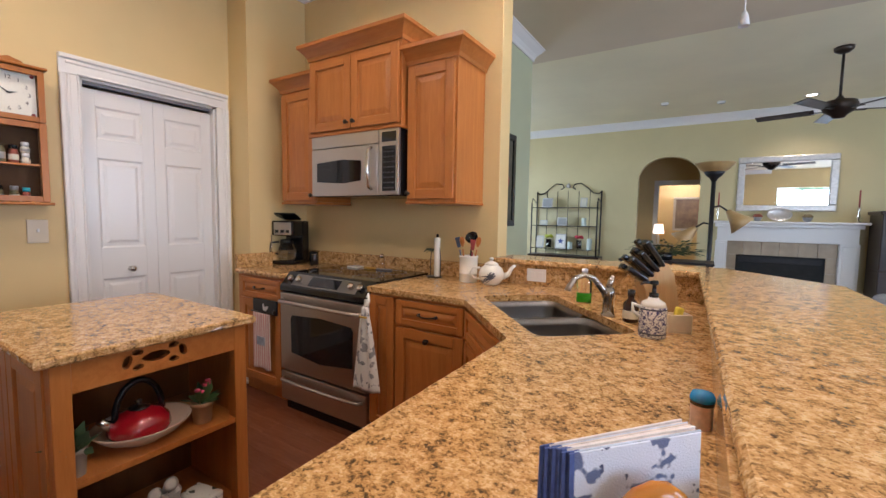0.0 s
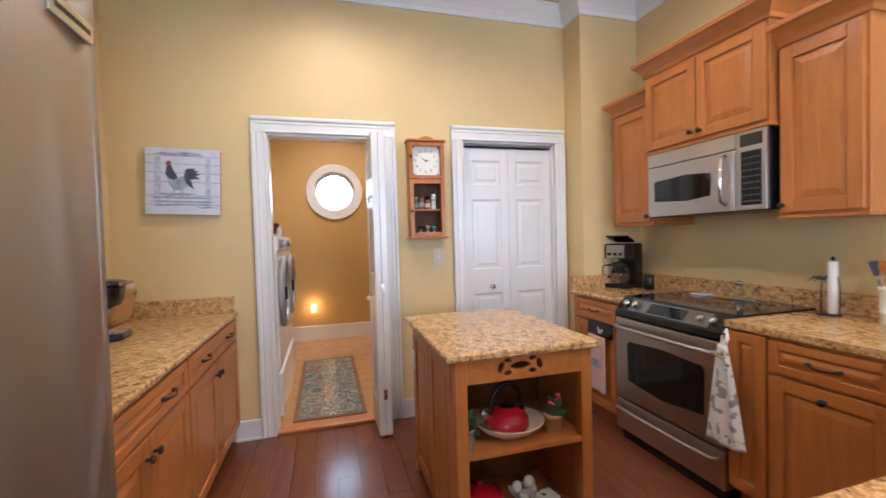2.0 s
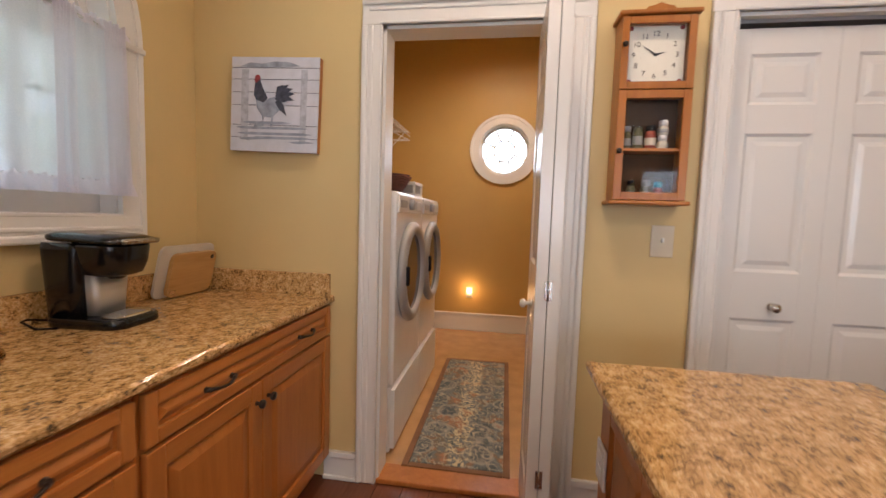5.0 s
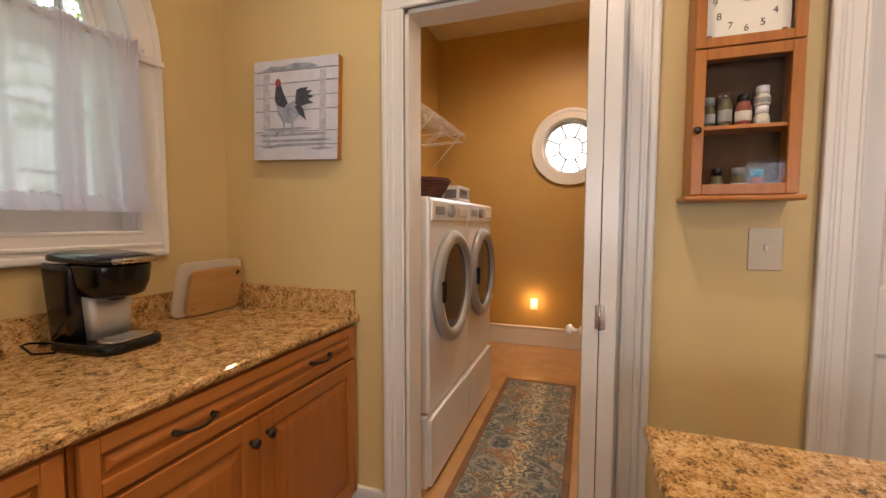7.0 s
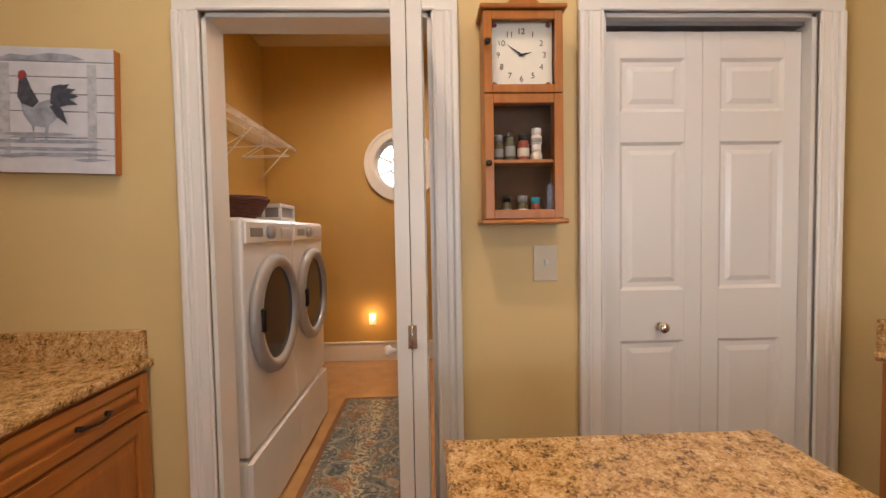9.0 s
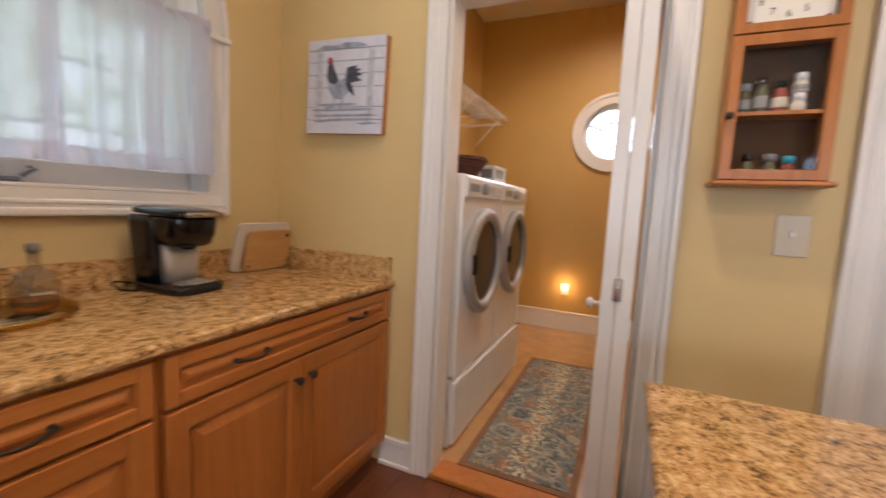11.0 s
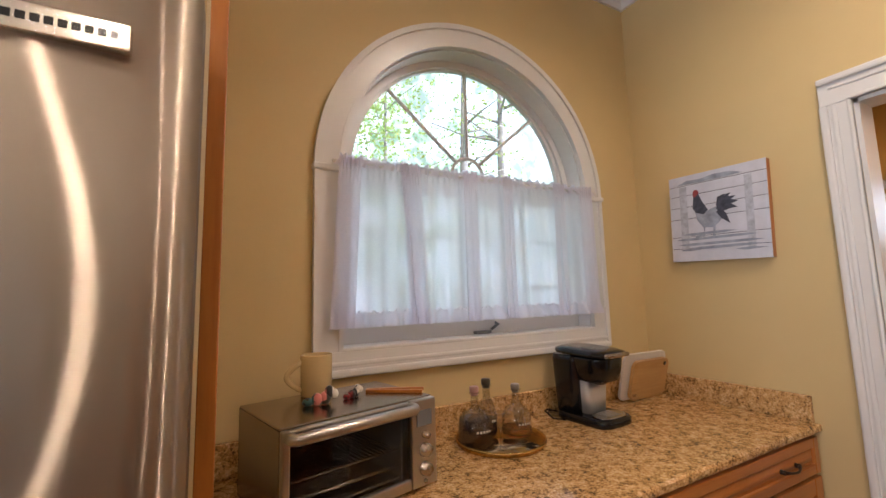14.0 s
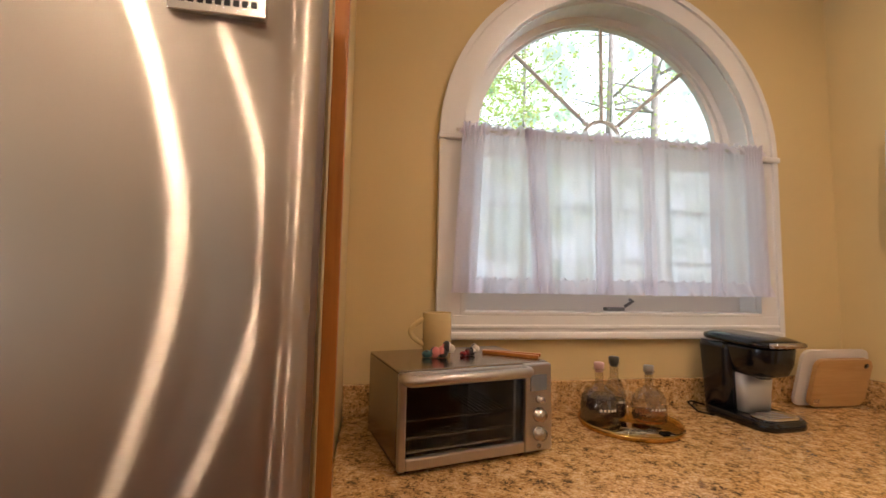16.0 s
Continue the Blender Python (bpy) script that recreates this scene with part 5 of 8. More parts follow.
for k, (y0, y1, z) in enumerate(((0.03, 0.40, 0.08), (0.02, 0.38, 0.105), (0.10, 0.40, 0.062), (0.05, 0.30, 0.128), (0.28, 0.41, 0.045), (0.04, 0.16, 0.055))):
    flat_shape(bm, [(y0, z), (y0 + 0.05, z - 0.007), (y1 - 0.06, z - 0.005), (y1, z), (y1 - 0.05, z + 0.006), (y0 + 0.04, z + 0.005)], F + 0.0006 + k * 0.0002, 0.0006)
part("painted_ground", bm, GREYWASH, art, "loose grey brush strokes")
part("painted_sky", flat_shape(bmesh.new(), [(0.04, 0.372), (0.09, 0.39), (0.15, 0.385), (0.21, 0.395), (0.28, 0.392), (0.33, 0.375), (0.26, 0.371), (0.14, 0.370)], F, 0.0006), GREYWASH, art)
part("painted_body", flat_shape(bmesh.new(), [(0.118, 0.245), (0.13, 0.19), (0.155, 0.155), (0.20, 0.15), (0.235, 0.18), (0.245, 0.225), (0.22, 0.245), (0.175, 0.23)], F + 0.001, 0.0006), GREYWASH, art)
part("painted_neck", flat_shape(bmesh.new(), [(0.112, 0.25), (0.117, 0.30), (0.128, 0.318), (0.142, 0.315), (0.155, 0.28), (0.18, 0.235), (0.16, 0.215), (0.125, 0.228)], F + 0.002, 0.0006), DARKWASH, art)
bm = bmesh.new()
for k, (a, r) in enumerate(((78, 0.075), (60, 0.085), (42, 0.085), (25, 0.08), (5, 0.07), (-60, 0.07))):
    c, s = math.cos(radians(a)), math.sin(radians(a))
    y0, z0 = 0.225, 0.225
    flat_shape(bm, [(y0 - 0.012 * s, z0 + 0.012 * c), (y0 + 0.012 * s, z0 - 0.012 * c), (y0 + r * 0.7 * c + 0.014 * s, z0 + r * 0.7 * s - 0.014 * c + 0.01), (y0 + r * c + 0.012, z0 + r * s - 0.004), (y0 + r * 0.6 * c - 0.012 * s, z0 + r * 0.6 * s + 0.012 * c + 0.014)], F + 0.0012 + k * 0.0003, 0.0003)
part("painted_tail", bm, DARKWASH, art)
part("painted_comb", flat_shape(bmesh.new(), [(0.115, 0.312), (0.118, 0.33), (0.127, 0.336), (0.137, 0.335), (0.145, 0.322), (0.138, 0.312), (0.122, 0.30)], F + 0.003, 0.0006), REDWASH, art)
for leg in ([(0.155, 0.16), (0.165, 0.16), (0.16, 0.125), (0.115, 0.118), (0.118, 0.11), (0.165, 0.112)], [(0.20, 0.155), (0.21, 0.155), (0.205, 0.115), (0.215, 0.10), (0.195, 0.10)]):
    part("painted_leg", flat_shape(bmesh.new(), leg, F + 0.0016, 0.0006), GREYWASH, art)

# clock cabinet
cc = thing("clock_cabinet", "orange-brown wooden wall clock with a glazed spice cupboard", "wall clock", pose(0.002, 1.857, 1.32))
CW, CH, CD = 0.281, 0.70, 0.108
# back board tone holds the shade behind the glazed doors
CUPBOARD_SHADE = plain("cupboard_shade", (0.085, 0.036, 0.014), 0.85, vary=0.25, scale=12)
part("back", bx(0.0, 0.006, 0.012, CW - 0.012, 0.02, CH), CUPBOARD_SHADE, cc, "back board with the cupboard's shade in its colour")
for nm, y0, y1 in (("side", 0.010, 0.022), ("side", CW - 0.022, CW - 0.010)):
    part(nm, bx(0.0, CD - 0.016, y0, y1, 0.016, CH, 0.001), CHERRY, cc)
part("base_moulding", bx(0.0, CD + 0.012, -0.006, CW + 0.006, 0.0, 0.016, 0.006), CHERRY, cc)
part("shelf", bx(0.006, CD - 0.018, 0.022, CW - 0.022, 0.205, 0.216, 0.001), CHERRY, cc)
part("divider", bx(0.006, CD - 0.018, 0.022, CW - 0.022, 0.418, 0.430, 0.001), CHERRY, cc)
bm = bmesh.new()
box(bm, 0.0, CD + 0.010, -0.004, CW + 0.004, CH, CH + 0.016, 0.006)
pts = [(0.085, CH + 0.014), (0.095, CH + 0.026), (0.115, CH + 0.03), (0.14, CH + 0.04), (0.166, CH + 0.03), (0.186, CH + 0.026), (0.196, CH + 0.014)]
flat_shape(bm, pts[::-1], CD - 0.012, 0.014)
part("pediment", bm, CHERRY, cc)


def glazed_door(name, z0, z1, rail, knob_z):
    bm = bmesh.new()
    x0, x1 = CD - 0.015, CD
    box(bm, x0, x1, 0.010, 0.010 + rail, z0, z1, 0.002)
    box(bm, x0, x1, CW - 0.010 - rail, CW - 0.010, z0, z1, 0.002)
    box(bm, x0, x1 - 0.0005, 0.010 + rail, CW - 0.010 - rail, z0, z0 + rail, 0.002)
    box(bm, x0, x1 - 0.0005, 0.010 + rail, CW - 0.010 - rail, z1 - rail, z1, 0.002)
    d = part(name, bm, CHERRY, cc)
    g = part("pane", bx(CD - 0.009, CD - 0.007, 0.010 + rail, CW - 0.010 - rail, z0 + rail, z1 - rail), PANE, d, "clear glass pane")
    g.visible_shadow = False
    bm = lathe(bmesh.new(), [(0.005, 0), (0.005, 0.008), (0.010, 0.012), (0.011, 0.018), (0.006, 0.023), (0, 0.024)], seg=14)
    part("knob", turned(bm, Matrix.Translation((CD, 0.020, knob_z)) @ Matrix.Rotation(radians(90), 4, "Y")), BRONZE, d, "small dark knob")
    return d


glazed_door("clock_door", 0.432, CH - 0.004, 0.027, 0.59)
glazed_door("cupboard_door", 0.018, 0.428, 0.030, 0.20)
dial = part("clock_face", bx(0.070, 0.073, 0.036, CW - 0.036, 0.45, CH - 0.02, 0.0005), plain("clock_paper", (0.80, 0.78, 0.68), 0.6, vary=0.05), cc, "cream paper clock face")
FADED = plain("faded_print", (0.10, 0.085, 0.06), 0.7)
DY, DZ, DR = CW / 2, 0.565, 0.078
up_face = Matrix(((0, 0, 1, 0), (1, 0, 0, 0), (0, 1, 0, 0), (0, 0, 0, 1)))
for h in range(1, 13):
    a = radians(90 - 30 * h)
    writing("numeral", str(h), 0.027, FADED, dial, Matrix.Translation((0.0738, DY + DR * math.cos(a), DZ + DR * math.sin(a))) @ up_face)
for nm, ang_, ln, wd_ in (("hour_hand", 90 - 74, 0.04, 0.005), ("minute_hand", 90 - 306, 0.062, 0.004)):
    c, s = math.cos(radians(ang_)), math.sin(radians(ang_))
    part(nm, flat_shape(bmesh.new(), [(DY - wd_ * s, DZ + wd_ * c), (DY - 0.01 * c, DZ - 0.01 * s), (DY + wd_ * s, DZ - wd_ * c), (DY + ln * c, DZ + ln * s)], 0.0745 if nm == "hour_hand" else 0.0755, 0.0006), INK, dial)
for y in (0.05, CW - 0.05):
    for z in (0.468, 0.664):
        part("corner_flower", lathe(bmesh.new(), [(0.006, 0), (0.009, 0.0006), (0.004, 0.001), (0, 0.001)], seg=8), REDWASH, dial, "small red printed flower", m=Matrix.Translation((0.0732, y, z)) @ Matrix.Rotation(radians(90), 4, "Y"))


def spice(x, y, z, r, h, label, glassy, fill, lid, lid_h=0.018):
    j = thing("spice_jar", label, "jar", pose(x, y, z), "spice jars in the clock cabinet")
    part("jar", lathe(bmesh.new(), [(r * 0.9, 0), (r, 0.004), (r, h * 0.75), (r * 0.8, h * 0.86), (r * 0.78, h)], seg=16), fill, j)
    part("lid", lathe(bmesh.new(), [(r * 0.86, h - 0.002), (r * 0.88, h + lid_h), (r * 0.8, h + lid_h + 0.002), (0, h + lid_h + 0.002)], seg=16), lid, j)
    part("paper_label", lathe(bmesh.new(), [(r + 0.0004, h * 0.2), (r + 0.0008, h * 0.22), (r + 0.0008, h * 0.58), (r + 0.0004, h * 0.6)], seg=16), glassy, j, "printed paper label")


HERB = plain("dried_herb", (0.10, 0.09, 0.04), 0.5, vary=0.4, scale=90)
PAPRIKA = plain("paprika", (0.25, 0.05, 0.03), 0.5, vary=0.3, scale=90)
CREAMPAPER = plain("cream_label", (0.62, 0.58, 0.48), 0.6)
GREYPAPER = plain("grey_label", (0.30, 0.30, 0.29), 0.6)
TEAL = plain("teal_cap", (0.02, 0.32, 0.42), 0.35)
X0, Y0, Z0 = 0.002, 1.857, 1.32
for x, y, z, r, h, lab, pap, fil, lid in (
        (0.045, 0.105, 0.217, 0.018, 0.085, "tall clear spice jar with a glass stopper", GREYPAPER, HERB, CLEAR),
        (0.05, 0.150, 0.217, 0.020, 0.072, "red spice jar with a black lid", CREAMPAPER, PAPRIKA, BLACK),
        (0.05, 0.195, 0.217, 0.019, 0.035, "small cream spice tin", CREAMPAPER, CREAMPAPER, WHITEMETAL),
        (0.05, 0.195, 0.273, 0.019, 0.035, "small cream spice tin stacked on another", GREYPAPER, CREAMPAPER, WHITEMETAL),
        (0.045, 0.065, 0.217, 0.016, 0.07, "narrow dark spice jar", GREYPAPER, HERB, GREYPANEL),
        (0.05, 0.090, 0.0205, 0.016, 0.062, "dark spice grinder with a black lid", GREYPAPER, HERB, BLACK),
        (0.05, 0.145, 0.0205, 0.019, 0.062, "pepper jar with a grey lid", CREAMPAPER, HERB, GREYPANEL),
        (0.05, 0.190, 0.0205, 0.018, 0.056, "spice jar with a teal lid", CREAMPAPER, PAPRIKA, TEAL)):
    spice(X0 + x, Y0 + y, Z0 + z - (0.0045 if z < 0.1 else 0.001), r, h, lab, pap, fil, lid)

sw = thing("light_switch", "white wall plate with one toggle switch", "switch", pose(0.0, 2.094, 1.179))
part("plate", bx(0.0005, 0.006, -0.044, 0.044, -0.064, 0.064, 0.003), plain("almond_plastic", (0.60, 0.52, 0.38), 0.35, vary=0.04), sw)
part("toggle", bx(0.006, 0.016, -0.005, 0.005, -0.004, 0.014, 0.002), WHITEMETAL, sw)

# ---- laundry room ----
DARKDOOR = plain("washer_glass", (0.03, 0.035, 0.045), 0.08, vary=0.1, relief=0)
SILVER = plain("silver_ring", (0.36, 0.35, 0.34), 0.42, 0.25, 0.03, relief=0.01)


def washer(xa, label, dark):
    w = thing("washing_machine", label, "washing machine", pose(xa, 0.93, 0.02, 0, 0, 180), "front loaders on pedestals")
    part("cabinet", bx(0, 0.612, 0.0, 0.76, 0.362, 1.352, 0.012), WHITEMETAL, w)
    ped = part("pedestal", bx(0, 0.612, 0.012, 0.76, 0.0, 0.352, 0.01), WHITEMETAL, w)
    bm = bmesh.new()
    n = 16
    prof = [(0.612 * k / n, 0.345 - 0.006 * (abs(k / n - 0.5) * 2) ** 3) for k in range(n + 1)]
    front = [bm.verts.new((x, -0.012, z)) for x, z in prof] + [bm.verts.new((0.612, -0.012, 0.03)), bm.verts.new((0, -0.012, 0.03))]
    back = [bm.verts.new((v.co.x, 0.012, v.co.z)) for v in front]
    bm.faces.new(front)
    bm.faces.new(back[::-1])
    for k in range(len(front)):
        bm.faces.new((front[k], front[(k + 1) % len(front)], back[(k + 1) % len(front)], back[k]))
    part("drawer", bm, WHITEMETAL, ped, "white pedestal drawer")
    d = part("door", turned(lathe(bmesh.new(), [(0.215, 0.0), (0.272, 0.0), (0.282, 0.012), (0.276, 0.032), (0.248, 0.046), (0.222, 0.040), (0.215, 0.02)], seg=44), Matrix.Translation((0.306, 0.0, 0.915)) @ Matrix.Rotation(radians(90), 4, "X")), SILVER, w, "silver round door ring")
    part("glass", turned(lathe(bmesh.new(), [(0.215, 0.02), (0.17, 0.012), (0.08, 0.004), (0, 0.002)], seg=36), Matrix.Translation((0.306, 0.0, 0.915)) @ Matrix.Rotation(radians(90), 4, "X")), DARKDOOR, d, "dark domed door glass")
    part("door_grip", bx(0.055, 0.085, -0.062, -0.02, 0.87, 0.97, 0.008), BLACK, d, "dark moulded grip")
    c = part("control_panel", bx(0.02, 0.592, -0.008, 0.01, 1.245, 1.338, 0.004), WHITEMETAL, w)
    part("dispenser", bx(0.42, 0.57, -0.012, -0.006, 1.265, 1.315, 0.003), plain("pale_grey", (0.62, 0.62, 0.63), 0.3), c, "grey dispenser drawer")
    part("dial", turned(lathe(bmesh.new(), [(0.03, 0), (0.03, 0.02), (0.025, 0.026), (0, 0.026)], seg=20), Matrix.Translation((0.26, -0.008, 1.292)) @ Matrix.Rotation(radians(90), 4, "X")), SILVER, c, "silver dial")
    part("display", bx(0.06, 0.19, -0.0095, -0.006, 1.272, 1.31), GREYPANEL, c)


washer(-0.205, "white front-loading washing machine on a drawer pedestal", True)
washer(-0.822, "white front-loading dryer on a drawer pedestal", False)


def rug_material(name):
    """Woven runner: grey-blue ground with round blooms, pale scrolls and rust touches."""
    m, nt, b = nodes_of(name)
    v = coords(nt)
    ground = ramp(nt, noise_of(nt, v, 9, 3, 0.55, 0.6), [(0.36, (0.08, 0.10, 0.105)), (0.47, (0.17, 0.19, 0.185)), (0.55, (0.17, 0.14, 0.10)), (0.64, (0.36, 0.18, 0.10))])
    vor = nt.nodes.new("ShaderNodeTexVoronoi")
    vor.inputs["Scale"].default_value, vor.inputs["Randomness"].default_value = 5.0, 0.8
    wob = nt.nodes.new("ShaderNodeTexNoise")
    wob.inputs["Scale"].default_value = 16
    nt.links.new(v, wob.inputs["Vector"])
    nt.links.new(mix(nt, 0.055, v, wob.outputs["Color"], "ADD"), vor.inputs["Vector"])
    tint = nt.nodes.new("ShaderNodeSeparateColor")
    nt.links.new(vor.outputs["Color"], tint.inputs[0])
    bloom = ramp(nt, tint.outputs[0], [(0.0, (0.075, 0.10, 0.115)), (0.42, (0.11, 0.125, 0.125)), (0.66, (0.16, 0.15, 0.12)), (0.85, (0.37, 0.19, 0.11))])
    petal = noise_of(nt, v, 42, 2, 0.5, 0.8)
    bloom = mix(nt, ramp(nt, petal, [(0.50, (0, 0, 0)), (0.56, (0.6, 0.6, 0.6))]), bloom, (0.28, 0.27, 0.225))
    base = mix(nt, ramp(nt, vor.outputs["Distance"], [(0.36, (1, 1, 1)), (0.44, (0, 0, 0))]), ground, bloom)
    base = mix(nt, ramp(nt, vor.outputs["Distance"], [(0.36, (0, 0, 0)), (0.39, (0.6, 0.6, 0.6)), (0.43, (0.6, 0.6, 0.6)), (0.46, (0, 0, 0))]), base, (0.38, 0.36, 0.29))
    vine = noise_of(nt, v, 11, 1, 0.5, 2.2)
    base = mix(nt, ramp(nt, vine, [(0.45, (0, 0, 0)), (0.475, (0.8, 0.8, 0.8)), (0.505, (0.8, 0.8, 0.8)), (0.53, (0, 0, 0))]), base, (0.42, 0.38, 0.29))
    sx = nt.nodes.new("ShaderNodeSeparateXYZ")
    nt.links.new(v, sx.inputs[0])
    ab = nt.nodes.new("ShaderNodeMath")
    ab.operation = "ABSOLUTE"
    nt.links.new(sx.outputs[1], ab.inputs[0])
    middle = ramp(nt, ab.outputs[0], [(0.05, (1, 1, 1)), (0.075, (0, 0, 0))])
    scroll = ramp(nt, noise_of(nt, v, 15, 1, 0.5, 3.2), [(0.54, (0, 0, 0)), (0.565, (1, 1, 1))])
    nt.links.new(mix(nt, mix(nt, 1.0, middle, scroll, "MULTIPLY"), base, (0.56, 0.47, 0.29)), b.inputs["Base Color"])
    b.inputs["Roughness"].default_value = 0.95
    bump(nt, b, noise_of(nt, v, 260, 2), 0.5, 0.004)
    return m


rug = thing("rug", "patterned grey, tan and rust runner rug", "rug", pose(-0.91, 1.272, 0.0202))
part("field", bx(-0.765, 0.765, -0.232, 0.232, 0.0, 0.011, 0.003), rug_material("rug_field"), rug)
bm = bmesh.new()
for a in ((-0.80, 0.80, -0.265, -0.233), (-0.80, 0.80, 0.233, 0.265), (-0.80, -0.766, -0.232, 0.232), (0.766, 0.80, -0.232, 0.232)):
    box(bm, *a, 0.0, 0.010, 0.003)
part("border", bm, plain("rug_border", (0.22, 0.11, 0.055), 0.95, vary=0.2, grain=300, relief=0.5), rug, "brown woven border")

nl = thing("night_light", "small plug-in night light, glowing warm", "night light", pose(LX, 1.10, 0.44))
part("plug_plate", bx(0.001, 0.006, -0.035, 0.035, -0.058, 0.058, 0.003), WHITEMETAL, nl)
part("holder", bx(0.006, 0.03, -0.022, 0.022, -0.04, 0.0, 0.004), WHITEMETAL, nl)
part("shade", lathe(bmesh.new(), [(0.020, -0.005), (0.026, 0.01), (0.026, 0.045), (0.018, 0.05), (0, 0.05)], (0.028, 0, 0), 16), glow("night_glow", (1.0, 0.62, 0.25), 9), nl, "glowing amber shade")
lamp("night_lamp", "POINT", pose(LX + 0.11, 1.10, 0.47), 2.2, (1.0, 0.6, 0.25), size=0.03)

ws = thing("wire_shelf", "white ventilated wire shelf above the washers", "shelf")
WIRE = WHITEMETAL
for z, y in ((2.14, 0.40), (2.10, 0.40), (2.14, 0.09), (2.14, 0.25)):
    part("rail", tube(bmesh.new(), [(-2.64, y, z), (-0.25, y, z)], 0.004, 6), WIRE, ws)
bm = bmesh.new()
for k in range(94):
    x = -2.63 + k * 0.0254
    tube(bm, [(x, 0.085, 2.144), (x, 0.40, 2.144), (x, 0.402, 2.10)], 0.0018, 4)
tagged(part("wires", bm, WIRE, ws), kind="stuff")
for x in (-2.5, -1.7, -0.9):
    part("brace", tube(bmesh.new(), [(x, 0.39, 2.13), (x, 0.082, 1.80)], 0.005, 6), WIRE, ws)
for x in (-1.9, -1.84, -1.5):
    hg = thing("clothes_hanger", "white plastic clothes hanger on the wire shelf", "hanger", pose(x, 0.40, 2.10, 0, 0, 80), "hangers")
    part("frame", tube(bmesh.new(), [(0, 0, -0.02), (0.0, 0, -0.09), (-0.19, 0, -0.18), (0.19, 0, -0.18), (0, 0, -0.09)], 0.004, 6), WHITEMETAL, hg)
    part("hook", tube(bmesh.new(), [(0, 0, -0.03)] + [(0.018 * math.sin(a), 0, 0.004 - 0.018 * math.cos(a)) for a in [k * 0.5 for k in range(9)]], 0.002, 6), CHROME, hg)
bk = thing("basket", "dark reddish brown woven basket on the washer", "basket", pose(-0.48, 0.80, 1.372) @ Matrix.Scale(1.3, 4))
part("bowl", lathe(bmesh.new(), [(0.05, 0), (0.08, 0.03), (0.095, 0.075), (0.098, 0.08), (0.09, 0.078), (0.07, 0.03), (0.0, 0.012)], seg=22), plain("wicker", (0.10, 0.035, 0.025), 0.8, vary=0.4, scale=60, relief=0.8), bk)
bm = bmesh.new()
for k in range(7):
    z = 0.015 + k * 0.009
    r = 0.066 + 0.034 * (k / 6)
    tube(bm, [(r * math.cos(a), r * math.sin(a), z + 0.003 * math.sin(8 * a)) for a in [j * 2 * math.pi / 24 for j in range(25)]], 0.004, 5)
part("weave", bm, plain("wicker_strand", (0.13, 0.045, 0.03), 0.8, vary=0.4), bk)
cr = thing("storage_box", "white slatted box with cut handles on the dryer", "box", pose(-0.86, 0.80, 1.372) @ Matrix.Scale(0.95, 4))
for z in (0.0, 0.075):
    part("slat", bx(-0.12, 0.12, -0.10, 0.105, z, z + 0.022, 0.003), WHITEMETAL, cr)
for y in (-0.097, -0.005, 0.088):
    part("post", bx(0.10, 0.118, y, y + 0.016, 0.022, 0.075, 0.002), WHITEMETAL, cr)
    part("post", bx(-0.118, -0.10, y, y + 0.016, 0.022, 0.075, 0.002), WHITEMETAL, cr)
part("liner", bx(-0.098, 0.098, -0.09, 0.095, 0.022, 0.074), GREYPANEL, cr, "dark grey block inside the slats")

# ---- on the buffet ----
to = thing("toaster_oven", "brushed steel countertop toaster oven with a glass door", "toaster oven", pose(1.885, 0.475, BZ, 0, 0, 193.2))
TW, TD, TH = 0.428, 0.30, 0.24
bm = bmesh.new()
box(bm, 0.0, TW, 0.012, TD, TH - 0.006, TH, 0.003)
box(bm, 0.0, 0.006, 0.012, TD, 0.015, TH - 0.006)
box(bm, TW - 0.006, TW, 0.012, TD, 0.015, TH - 0.006)
box(bm, 0.0, TW, TD - 0.006, TD, 0.015, TH - 0.006)
box(bm, 0.0, TW, 0.012, TD, 0.015, 0.021)
part("shell", bm, brushed("toaster_steel", (0.36, 0.30, 0.25), 0.22), to)
# black panels added so the interior stays dark behind the glass
part("cavity", bx(0.008, TW - 0.106, TD - 0.012, TD - 0.007, 0.022, TH - 0.008), BLACK, to, "black panel added to darken the oven interior")
part("cavity_top", bx(0.008, TW - 0.106, 0.02, TD - 0.013, TH - 0.012, TH - 0.008), BLACK, to)
part("cavity_wall", bx(0.007, 0.012, 0.02, TD - 0.013, 0.022, TH - 0.013), BLACK, to)
part("cavity_side", bx(TW - 0.105, TW - 0.10, 0.014, TD - 0.01, 0.022, TH - 0.008), GREYPANEL, to)
bm = bmesh.new()
box(bm, 0.0, 0.018, -0.008, 0.012, 0.012, TH - 0.004, 0.004)
box(bm, 0.018, TW - 0.085, -0.006, 0.012, 0.012, 0.04, 0.004)
box(bm, 0.018, TW - 0.085, -0.006, 0.012, TH - 0.036, TH - 0.004, 0.004)
part("door_frame", bm, STEEL, to)
dg = part("door_glass", bx(0.018, TW - 0.086, 0.0, 0.004, 0.04, TH - 0.036), SMOKED, to, "smoked glass door")
dg.visible_shadow = False
part("handle", tube(bmesh.new(), [(0.012, -0.006, TH - 0.016), (0.014, -0.030, TH - 0.016), (0.022, -0.038, TH - 0.016), (TW - 0.096, -0.038, TH - 0.016), (TW - 0.088, -0.030, TH - 0.016), (TW - 0.086, -0.006, TH - 0.016)], 0.0135, 12), STEEL, to)
cp = part("control_panel", bx(TW - 0.084, TW, -0.008, 0.012, 0.012, TH - 0.002, 0.004), STEEL, to)
